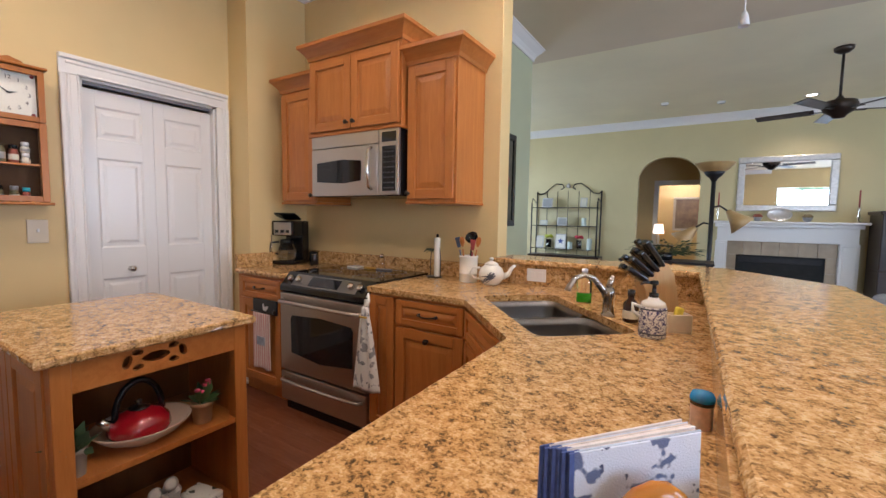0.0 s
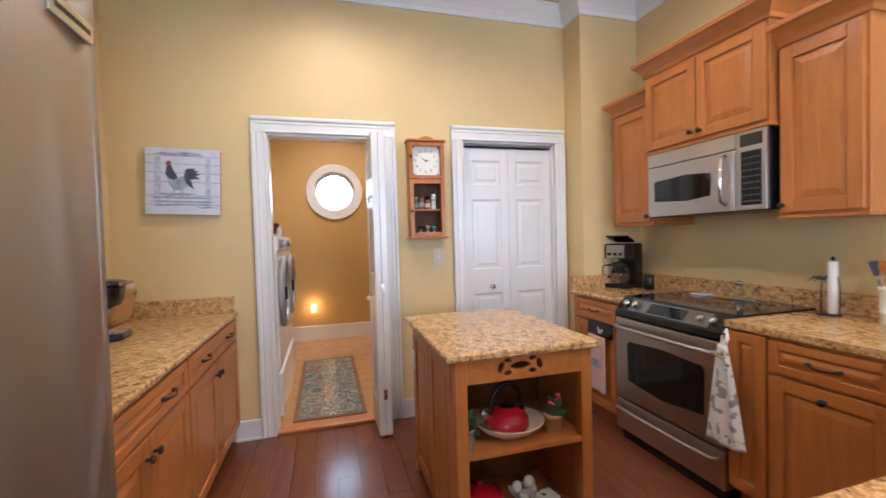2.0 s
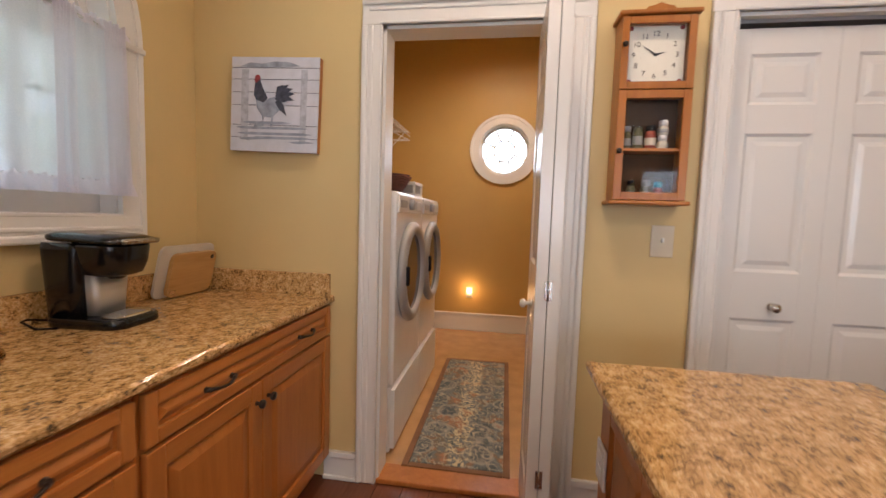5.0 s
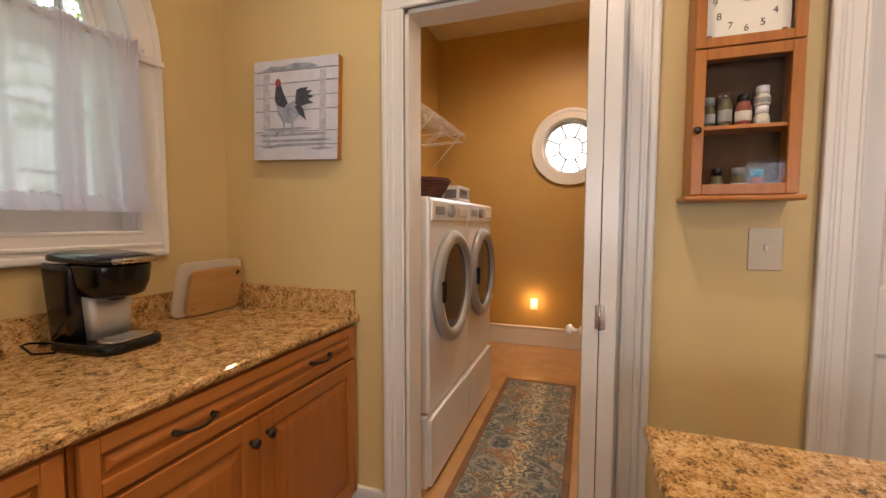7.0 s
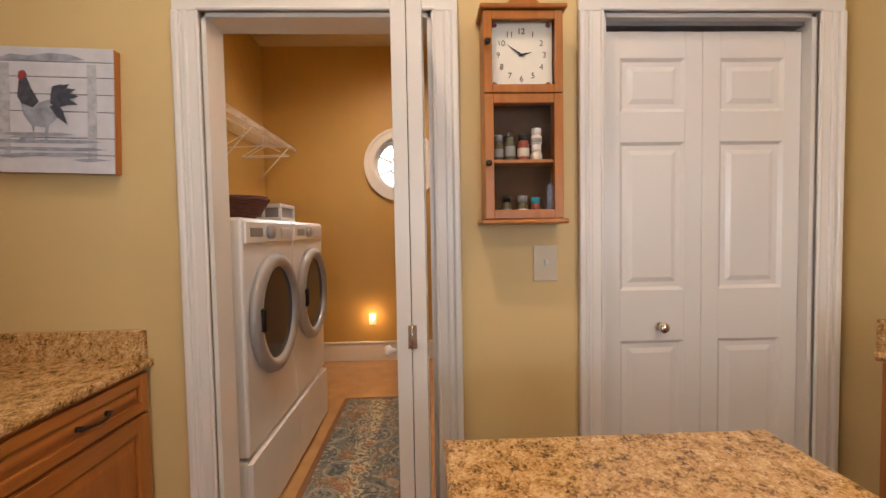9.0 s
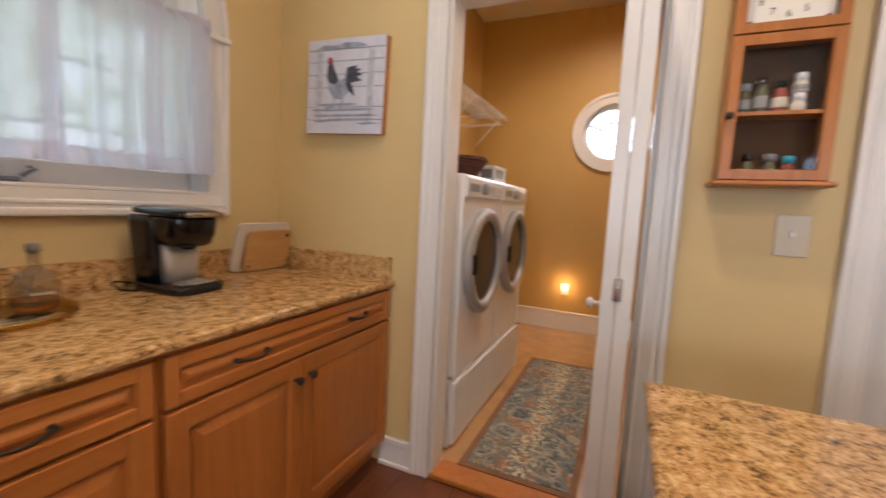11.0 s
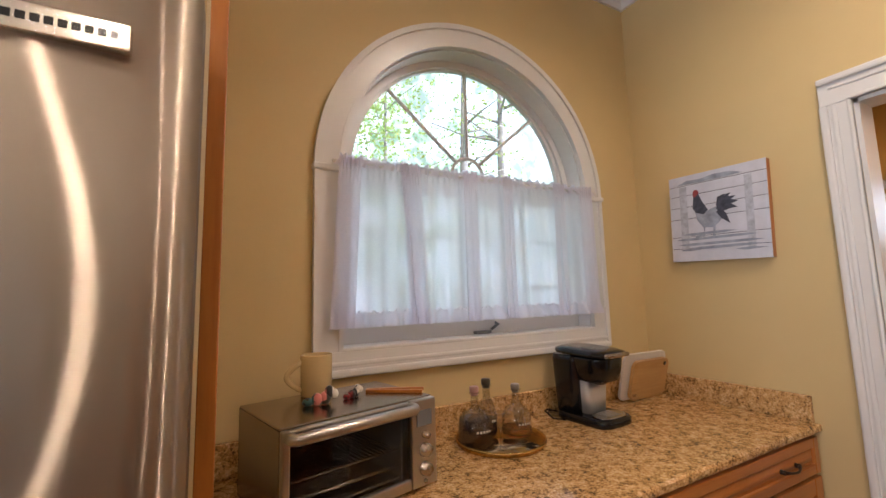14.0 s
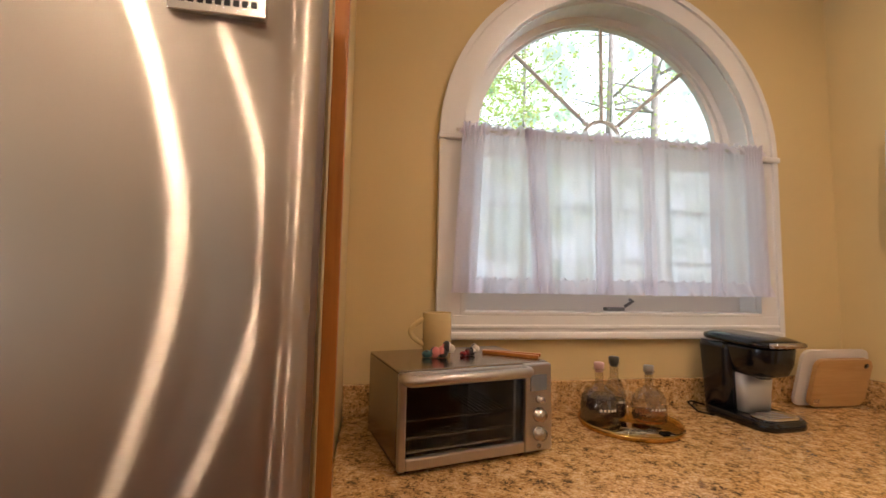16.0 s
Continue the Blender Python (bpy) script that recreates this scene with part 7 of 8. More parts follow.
# utensils, teapot and small things along the splash
ph_ = thing("palm_stand", "dark metal palm tree stand with a slim white cylinder", "stand", pose(1.61, 3.60, CZ))
part("base", lathe(bmesh.new(), [(0.05, 0), (0.052, 0.004), (0.045, 0.008), (0, 0.008)], seg=20), BRONZE, ph_)
part("cylinder", lathe(bmesh.new(), [(0.018, 0.008), (0.02, 0.012), (0.02, 0.255), (0.016, 0.258), (0, 0.26)], (0.02, 0, 0), 20), WHITE, ph_)
part("finial", lathe(bmesh.new(), [(0.006, 0.26), (0.010, 0.268), (0.007, 0.28), (0, 0.283)], (0.02, 0, 0), 12), BLACK, ph_)
for pts in ([(0.045, 0, 0.005), (0.047, 0, 0.13), (0.035, 0, 0.21), (0.01, 0, 0.18)], [(-0.03, 0, 0.005), (-0.032, 0, 0.10), (-0.025, 0, 0.17)]):
    part("stem", tube(bmesh.new(), pts, 0.0028, 6), BRONZE, ph_)
for k in range(8):
    a = k * 0.785
    part("frond", tube(bmesh.new(), [(-0.025, 0, 0.17), (-0.025 + 0.03 * math.cos(a), 0.03 * math.sin(a), 0.182), (-0.025 + 0.055 * math.cos(a), 0.055 * math.sin(a), 0.16)], [0.004, 0.006, 0.001], 6), plain("verdigris", (0.07, 0.09, 0.05), 0.6), ph_)
ck = thing("utensil_crock", "white ribbed ceramic crock full of cooking tools", "crock", pose(1.875, 3.575, CZ))
part("crock", lathe(bmesh.new(), [(0.052, 0), (0.055, 0.004), (0.055, 0.05), (0.057, 0.052), (0.055, 0.055), (0.056, 0.145), (0.06, 0.15), (0.06, 0.16), (0.052, 0.16), (0.050, 0.02), (0, 0.015)], seg=30), WHITE, ck)
for x, y, dx, dy, h, mat_, nm in ((0.0, 0.01, 0.01, 0.01, 0.25, BLACK, "ladle"), (-0.02, 0, -0.055, 0.0, 0.22, plain("slate_blue", (0.06, 0.08, 0.14), 0.4), "spatula"), (0.02, -0.01, 0.05, 0.0, 0.23, MAPLE, "wooden_spoon"), (-0.005, -0.02, -0.02, -0.02, 0.23, MAPLE, "wooden_spoon"), (0.015, 0.0, 0.02, -0.015, 0.21, REDWASH, "red_spoon")):
    u = thing(nm, {"ladle": "black nylon ladle in the crock", "spatula": "slate blue spatula in the crock", "wooden_spoon": "wooden spoon in the crock", "red_spoon": "red spoon in the crock"}[nm], "utensil", pose(1.875, 3.575, CZ + 0.016))
    part("handle", tube(bmesh.new(), [(x, y, 0.0), (x + dx * 0.8, y + dy * 0.8, h * 0.8)], 0.005, 6), mat_, u)
    d = Vector((dx * 0.8, dy * 0.8, h * 0.8)).normalized()
    if nm == "ladle":
        bm = lathe(bmesh.new(), [(0.0, -0.034), (0.026, -0.026), (0.037, -0.006), (0.040, 0.014), (0.037, 0.013), (0.024, -0.016), (0, -0.022)], seg=18)
        turned(bm, Matrix.Rotation(radians(55), 4, "X"))
    elif nm == "wooden_spoon":
        bm = lathe(bmesh.new(), [(0.0, -0.034), (0.007, -0.028), (0.017, -0.006), (0.018, 0.010), (0.012, 0.026), (0, 0.031)], seg=14, squash=0.3)
    else:
        bm = bx(-0.018, 0.018, -0.003, 0.003, -0.032, 0.034, 0.0028, 3)
        for v in bm.verts:
            v.co.x *= 0.62 + 5.5 * (v.co.z + 0.032)
    turned(bm, Matrix.Translation((x + dx, y + dy, h)) @ Vector((0, 0, 1)).rotation_difference(d).to_matrix().to_4x4())
    part("head", bm, mat_, u)
tp = thing("teapot", "white china teapot painted with a dark rooster", "teapot", pose(2.035, 3.565, CZ) @ Matrix.Scale(1.15, 4))
part("pot", lathe(bmesh.new(), [(0.038, 0), (0.042, 0.004), (0.062, 0.03), (0.066, 0.055), (0.055, 0.085), (0.034, 0.10), (0.032, 0.103)], seg=30), WHITE, tp)
part("lid", lathe(bmesh.new(), [(0.036, 0.101), (0.036, 0.105), (0.024, 0.115), (0.008, 0.12), (0.007, 0.124), (0.012, 0.131), (0.008, 0.138), (0, 0.139)], seg=24), WHITE, tp)
part("spout", tube(bmesh.new(), [(0.048, 0.03, 0.04), (0.075, 0.045, 0.055), (0.088, 0.052, 0.085), (0.105, 0.062, 0.10)], [0.018, 0.013, 0.010, 0.008], 12), WHITE, tp)
part("handle", tube(bmesh.new(), [(-0.05, -0.03, 0.085), (-0.082, -0.05, 0.085), (-0.092, -0.057, 0.055), (-0.075, -0.046, 0.03), (-0.05, -0.03, 0.028)], 0.006, 10), WHITE, tp)
bm = bmesh.new()
for a, z, r in ((-62, 0.052, 0.0075), (-55, 0.062, 0.0055), (-70, 0.062, 0.0045), (-60, 0.040, 0.004), (-49, 0.052, 0.004), (-74, 0.050, 0.0045), (-66, 0.070, 0.003), (-52, 0.042, 0.003), (-80, 0.058, 0.003)):
    c, s = math.cos(radians(a)), math.sin(radians(a))
    n0 = len(bm.verts)
    lathe(bm, [(r, 0), (r * 0.8, 0.0014), (0, 0.002)], seg=10)
    turned(bm, Matrix.Translation((0.0652 * c, 0.0652 * s, z)) @ Matrix.Rotation(radians(a), 4, "Z") @ Matrix.Rotation(radians(90), 4, "Y"), n0)
part("painted_motif", bm, DARKWASH, tp, "dark blue painted rooster motif")

# faucet
fc = thing("faucet", "satin nickel single-lever kitchen faucet", "faucet", pose(2.768, 3.135, CZ))
part("column", lathe(bmesh.new(), [(0.028, 0), (0.028, 0.006), (0.022, 0.012), (0.022, 0.07), (0.025, 0.075), (0.024, 0.10), (0.018, 0.115), (0, 0.118)], seg=22), NICKEL, fc)
sp_ = [(0, 0, 0.06), (-V.x * 0.03, -V.y * 0.03, 0.11), (-V.x * 0.07, -V.y * 0.07, 0.155), (-V.x * 0.11, -V.y * 0.11, 0.168), (-V.x * 0.15, -V.y * 0.15, 0.155), (-V.x * 0.175, -V.y * 0.175, 0.12), (-V.x * 0.18, -V.y * 0.18, 0.105)]
part("spout", tube(bmesh.new(), sp_, [0.016, 0.013, 0.0115, 0.011, 0.011, 0.0115, 0.0135], 14), NICKEL, fc)
part("lever", tube(bmesh.new(), [(0, 0, 0.11), (0.004, 0.004, 0.14), (0.012, 0.010, 0.165)], [0.014, 0.012, 0.006], 10), NICKEL, fc)
GREENSOAP = glass("green_soap", (0.12, 0.75, 0.06))
so = thing("soap_bottle", "clear bottle with bright green dish soap", "bottle", pose(2.62, 3.35, CZ))
part("bottle", lathe(bmesh.new(), [(0.032, 0), (0.034, 0.004), (0.034, 0.10), (0.02, 0.125), (0.013, 0.13), (0.013, 0.145)], seg=20, squash=0.7), CLEAR, so)
part("soap", lathe(bmesh.new(), [(0.030, 0.004), (0.0325, 0.008), (0.0325, 0.045), (0, 0.045)], seg=20, squash=0.68), plain("dish_soap", (0.06, 0.50, 0.02), 0.2, vary=0.05), so, "bright green liquid")
part("cap", lathe(bmesh.new(), [(0.014, 0.143), (0.014, 0.16), (0, 0.162)], seg=14), WHITEMETAL, so)
db = thing("vanilla_bottle", "small dark brown bottle with a white label", "bottle", pose(2.86, 3.08, CZ))
part("bottle", lathe(bmesh.new(), [(0.026, 0), (0.028, 0.004), (0.028, 0.07), (0.012, 0.09), (0.012, 0.105)], seg=18), plain("brown_glass", (0.035, 0.014, 0.008), 0.1), db)
part("cap", lathe(bmesh.new(), [(0.014, 0.10), (0.014, 0.125), (0, 0.126)], seg=14), BLACK, db)
part("paper_label", lathe(bmesh.new(), [(0.0284, 0.015), (0.0287, 0.016), (0.0287, 0.045), (0.0284, 0.046)], seg=18), CREAMPAPER, db)


def delft(name):
    m, nt, b = nodes_of(name)
    v = coords(nt)
    n = noise_of(nt, v, 105, 2, 0.6, 1.2)
    nt.links.new(mix(nt, ramp(nt, n, [(0.50, (0, 0, 0)), (0.54, (1, 1, 1))]), (0.76, 0.75, 0.72), (0.09, 0.09, 0.20)), b.inputs["Base Color"])
    b.inputs["Roughness"].default_value = 0.15
    return m


ds = thing("soap_dispenser", "white and blue patterned ceramic soap dispenser", "dispenser", pose(2.952, 2.905, CZ))
part("jar", lathe(bmesh.new(), [(0.041, 0), (0.043, 0.004), (0.043, 0.10), (0.041, 0.104)], seg=26), delft("blue_print"), ds)
for z in (0.012, 0.094):
    part("blue_band", lathe(bmesh.new(), [(0.0431, z), (0.0437, z + 0.001), (0.0437, z + 0.004), (0.0431, z + 0.005)], seg=26), DARKWASH, ds)
part("shoulder", lathe(bmesh.new(), [(0.041, 0.103), (0.036, 0.118), (0.018, 0.128), (0.016, 0.134), (0, 0.134)], seg=26), WHITE, ds)
part("ear", tube(bmesh.new(), [(-0.035, -0.02, 0.10), (-0.06, -0.035, 0.112), (-0.058, -0.034, 0.085), (-0.041, -0.024, 0.07)], 0.006, 8), WHITE, ds)
pu = part("pump", lathe(bmesh.new(), [(0.015, 0.134), (0.015, 0.148), (0.007, 0.15), (0.006, 0.175), (0.013, 0.178), (0.012, 0.19), (0, 0.191)], seg=16), BLACK, ds, "black pump head")
part("nozzle", tube(bmesh.new(), [(0, 0, 0.184), (-0.03, -0.02, 0.184), (-0.038, -0.026, 0.178)], 0.005, 8), BLACK, pu)
cd = thing("sponge_caddy", "cream ceramic sponge holder with a yellow scrubber", "caddy", pose(3.02, 3.02, CZ, 0, 0, 30))
CREAMG = plain("cream_ceramic", (0.66, 0.56, 0.40), 0.3)
bm = bmesh.new()
box(bm, -0.04, 0.04, -0.025, 0.025, 0, 0.008, 0.003)
box(bm, -0.04, 0.04, -0.025, -0.019, 0.008, 0.065, 0.002)
box(bm, -0.04, 0.04, 0.019, 0.025, 0.008, 0.065, 0.002)
box(bm, -0.04, -0.034, -0.019, 0.019, 0.008, 0.065, 0.002)
box(bm, 0.034, 0.04, -0.019, 0.019, 0.008, 0.065, 0.002)
part("holder", bm, CREAMG, cd)
spg = thing("sponge", "yellow scrub sponge in the caddy", "sponge", pose(3.012, 3.016, CZ + 0.009, 0, 12, 30))
part("pad", bx(-0.012, 0.012, -0.012, 0.012, 0, 0.080, 0.005), plain("yellow_sponge", (0.68, 0.52, 0.05), 0.9, vary=0.2, scale=120, relief=0.6), spg)

kb = thing("knife_block", "pale wood knife block full of black handled knives", "knife block", pose(2.90, 3.40, CZ, 0, 0, 30))
bm = bmesh.new()
prof = [(-0.02, 0.0), (0.10, 0.0), (0.07, 0.16), (0.03, 0.21), (-0.06, 0.12)]
v0 = [bm.verts.new((x, -0.05, z)) for x, z in prof]
v1 = [bm.verts.new((x, 0.05, z)) for x, z in prof]
bm.faces.new(v0)
bm.faces.new(v1[::-1])
for k in range(5):
    bm.faces.new((v0[k], v0[(k + 1) % 5], v1[(k + 1) % 5], v1[k]))
part("block", bm, wood("block_wood", (0.40, 0.24, 0.10), (0.58, 0.40, 0.20)), kb)
RIVET = plain("knife_rivet", (0.7, 0.7, 0.68), 0.25, 1.0)
for r in range(4):
    for c in range(3):
        t = 0.14 + 0.25 * r
        p = Vector((-0.06 + 0.09 * t, -0.032 + c * 0.032, 0.12 + 0.09 * t))
        d = Vector((-0.78 + 0.06 * r, (c - 1) * 0.10, 0.50 + 0.09 * r)).normalized()
        ln = 0.085 + 0.014 * ((r + c) % 2) + 0.006 * r
        bm = bx(-0.012, 0.012, -0.0185, 0.0185, -0.012, ln * 1.12, 0.006, 2)
        for v in bm.verts:
            v.co.y *= 0.86 + 0.30 * abs(v.co.z / ln - 0.35)
            v.co.y += 0.004 * math.sin(v.co.z / ln * 3.0)
        m_ = Matrix.Translation(p) @ Vector((0, 0, 1)).rotation_difference(d).to_matrix().to_4x4()
        kh = part("knife_handle", turned(bm, m_), BLACK, kb, "black riveted knife handle")
        bm = bmesh.new()
        for q in (0.3, 0.55, 0.8):
            n0 = len(bm.verts)
            lathe(bm, [(0.0022, 0), (0.0016, 0.0006), (0, 0.0007)], seg=8)
            turned(bm, Matrix.Translation((-0.012, 0.002, ln * q)) @ Matrix.Rotation(radians(-90), 4, "Y"), n0)
        part("rivets", turned(bm, m_), RIVET, kh, "three bright rivets")

bj = thing("spice_shaker", "small jar with a bright blue flip lid", "jar", pose(3.098, 2.268, CZ))
part("jar", lathe(bmesh.new(), [(0.018, 0), (0.019, 0.003), (0.019, 0.045), (0.02, 0.047)], seg=20), plain("pink_salt", (0.66, 0.48, 0.38), 0.3, vary=0.2, scale=80), bj)
part("collar", lathe(bmesh.new(), [(0.0205, 0.046), (0.0205, 0.054), (0.019, 0.054)], seg=20), BLACK, bj)
part("lid", lathe(bmesh.new(), [(0.021, 0.053), (0.0215, 0.06), (0.018, 0.068), (0.008, 0.071), (0, 0.071)], seg=20), plain("blue_lid", (0.01, 0.22, 0.55), 0.25), bj)

# napkins in their holder
nh = thing("napkin_holder", "orange ceramic napkin holder", "napkin holder", pose(2.962, 1.716, CZ, 0, 0, 50))
ORANGE = plain("orange_glaze", (0.44, 0.16, 0.012), 0.2, vary=0.06)
part("base", bx(0.0, 0.165, -0.095, 0.01, 0.0, 0.014, 0.004), ORANGE, nh)
bm = bmesh.new()
pts = [(0.08 + 0.062 * math.cos(a), -0.050 - 0.010 * math.sin(a), 0.014 + 0.146 * math.sin(a)) for a in [math.pi * k / 16 for k in range(17)]]
tube(bm, pts, 0.011, 10)
part("arch", bm, ORANGE, nh)
part("back_plate", bx(0.02, 0.145, 0.0, 0.008, 0.014, 0.12, 0.003), ORANGE, nh)
part("rest", bx(0.01, 0.155, -0.044, -0.001, 0.0142, 0.022, 0.002), ORANGE, nh)
part("red_motif", lathe(bmesh.new(), [(0.03, 0), (0.034, 0.02), (0.02, 0.04), (0, 0.044)], (0.07, -0.058, 0.014), 16, 0.5), REDWASH, nh, "red glazed fruit")
part("dark_motif", lathe(bmesh.new(), [(0.02, 0), (0.027, 0.03), (0.018, 0.06), (0, 0.068)], (0.112, -0.056, 0.014), 16, 0.5), CHERRY, nh, "brown glazed pine cone")
NAP = print_cloth("napkin_print", (0.66, 0.70, 0.80), (0.12, 0.15, 0.27), 44)
NAPW = plain("napkin_white", (0.76, 0.72, 0.72), 0.8, vary=0.12, scale=30)
NAPB = plain("napkin_blue", (0.07, 0.11, 0.30), 0.8, vary=0.3, scale=60)
NAPL = plain("napkin_pale_blue", (0.52, 0.58, 0.70), 0.8, vary=0.25, scale=45)
NAPS = plain("napkin_cream", (0.72, 0.63, 0.60), 0.8, vary=0.25, scale=45)
for k in range(13):
    nk = thing("paper_napkin", "folded blue and white floral paper napkin", "napkin", pose(2.962, 1.716, CZ + 0.0145 + 0.008, 1.5 - 0.3 * k, 0, 50 - 0.25 * (k - 6)), "napkins in the holder")
    y = -0.003 - k * 0.0024
    rise, shift = 0.0012 * math.sin(k * k * 1.3), 0.0016 * math.sin(k * k * 0.9)
    part("sheet", bx(0.004 + shift + 0.0016 * k, 0.165 + shift, y - 0.0022, y, 0.0, 0.165 + rise, 0.0005), NAP if k == 12 else (NAPS, NAPW, NAPL, NAPW)[k * k % 7 % 4], nk)
    part("fold", bx(-0.001 + shift + 0.0016 * k, 0.010 + shift + 0.0016 * k, y - 0.0021, y + 0.0001, 0.0, 0.1653 + rise, 0.0008), NAPB, nk, "blue folded edge")

# ---- on the island shelves ----
TERRA = plain("clay_pot", (0.42, 0.24, 0.13), 0.8, vary=0.2)
SZ = 0.462
bw = thing("serving_bowl", "wide cream stoneware bowl on the island shelf", "bowl", pose(1.375, 2.02, SZ))
part("bowl", lathe(bmesh.new(), [(0.06, 0), (0.065, 0.006), (0.11, 0.03), (0.138, 0.062), (0.14, 0.068), (0.134, 0.066), (0.105, 0.036), (0.06, 0.016), (0, 0.014)], seg=36, squash=1.12), plain("stoneware", (0.66, 0.52, 0.38), 0.25, vary=0.08), bw)
kt_ = thing("tea_kettle", "glossy red enamel kettle with a black handle", "kettle", pose(1.385, 2.005, SZ + 0.0165))
part("pot", lathe(bmesh.new(), [(0.06, 0), (0.085, 0.012), (0.098, 0.04), (0.092, 0.07), (0.065, 0.098), (0.035, 0.108), (0.032, 0.11)], seg=34), RED, kt_)
part("lid", lathe(bmesh.new(), [(0.034, 0.108), (0.032, 0.114), (0.012, 0.12), (0.008, 0.126), (0.013, 0.134), (0.006, 0.141), (0, 0.142)], seg=22), BLACK, kt_)
part("handle", tube(bmesh.new(), [(0.0, -0.075 * math.cos(a), 0.085 + 0.125 * math.sin(a)) for a in [math.pi * k / 14 for k in range(15)]], 0.011, 10), BLACK, kt_)
part("spout", tube(bmesh.new(), [(0.0, -0.07, 0.06), (0.0, -0.105, 0.09), (0.0, -0.118, 0.105)], [0.02, 0.014, 0.012], 12), CHROME, kt_)


def potted(x, y, z, r, h, pot_mat, leaf_col, flower, label, seed):
    rng = random.Random(seed)
    p = thing("potted_plant", label, "plant", pose(x, y, z))
    part("pot", lathe(bmesh.new(), [(r * 0.72, 0), (r * 0.75, 0.002), (r * 0.95, h * 0.82), (r, h * 0.83), (r, h), (r * 0.88, h), (r * 0.85, h * 0.9), (0, h * 0.88)], seg=20), pot_mat, p)
    bm = bmesh.new()
    for k in range(26):
        a, el, ln = rng.uniform(0, 6.28), rng.uniform(0.2, 1.3), rng.uniform(0.03, 0.06)
        p0 = Vector((rng.uniform(-0.4, 0.4) * r, rng.uniform(-0.4, 0.4) * r, h * 0.9))
        d = Vector((math.cos(a) * math.cos(el), math.sin(a) * math.cos(el), math.sin(el)))
        s = d.orthogonal().normalized() * ln * 0.28
        q = p0 + d * ln
        vs = [bm.verts.new(v) for v in (p0, q + s, q + d * ln * 0.7 + Vector((0, 0, -0.006)), q - s)]
        bm.faces.new(vs)
    part("leaves", bm, plain("leaf_" + str(seed), leaf_col, 0.5, vary=0.3), p)
    if flower:
        for k in range(6):
            a, rr, hh = rng.uniform(0, 6.28), rng.uniform(0.2, 1.1) * r, rng.uniform(0.04, 0.085)
            part("flower", lathe(bmesh.new(), [(0.0, -0.006), (0.009, -0.003), (0.012, 0.004), (0.006, 0.008), (0, 0.008)], (rr * math.cos(a), rr * math.sin(a), h + hh), 10), flower, p)
    return p


potted(1.425, 2.205, SZ, 0.042, 0.085, TERRA, (0.05, 0.10, 0.03), plain("pink_petal", (0.45, 0.05, 0.10), 0.6), "small pink flowering plant in a clay pot", 11)
potted(1.452, 1.806, SZ, 0.028, 0.09, plain("grey_clay", (0.36, 0.29, 0.22), 0.7), (0.05, 0.09, 0.04), None, "trailing green plant in a cream pot", 12)
rp = thing("casserole", "red enamel casserole on the lower shelf", "pot", pose(1.36, 1.88, 0.10))
part("pot", lathe(bmesh.new(), [(0.085, 0), (0.098, 0.012), (0.10, 0.11), (0.103, 0.115), (0.097, 0.115), (0.092, 0.015), (0, 0.01)], seg=32), RED, rp)
part("lid", lathe(bmesh.new(), [(0.102, 0.115), (0.10, 0.122), (0.05, 0.145), (0.012, 0.15), (0.012, 0.16), (0.018, 0.168), (0, 0.17)], seg=32), RED, rp)
hp = potted(1.42, 2.06, 0.10, 0.045, 0.085, TERRA, (0.40, 0.40, 0.37), None, "clay pot holding pale fabric flowers", 13)
PALE = plain("pale_fabric", (0.50, 0.47, 0.42), 0.9)
for k, (dx, dy, dz) in enumerate(((0.0, -0.03, 0.15), (0.01, 0.02, 0.17), (0.015, -0.005, 0.12), (0.0, 0.035, 0.13))):
    part("fabric_flower", turned(lathe(bmesh.new(), [(0.0, -0.004), (0.02, -0.003), (0.026, 0.003), (0.012, 0.008), (0, 0.006)], seg=14), Matrix.Translation((dx, dy, dz)) @ Matrix.Rotation(radians(70), 4, "Y")), PALE, hp)
    part("stalk", tube(bmesh.new(), [(0, 0, 0.08), (dx, dy, dz)], 0.002, 5), HERB, hp)
bxk = thing("recipe_tin", "white tin printed with dark leaves", "tin", pose(1.40, 2.20, 0.10, 0, 0, 12))
part("tin", bx(-0.07, 0.07, -0.05, 0.05, 0, 0.055, 0.006), print_cloth("leaf_print", (0.72, 0.69, 0.62), (0.08, 0.09, 0.07), 26), bxk)
part("lid_line", bx(-0.0708, 0.0708, -0.0508, 0.0508, 0.036, 0.038), GREYPANEL, bxk)

# ---- living room beyond the bar ----
IRON = plain("black_iron", (0.025, 0.024, 0.026), 0.5, 0.5, 0.3)
SILVERFRAME = plain("silver_leaf", (0.52, 0.50, 0.48), 0.35, 0.6, 0.15, 20)
ESPRESSO = wood("espresso_wood", (0.018, 0.010, 0.008), (0.04, 0.022, 0.016), "x")
STONETILE = plain("hearth_tile", (0.40, 0.31, 0.21), 0.4, vary=0.15)

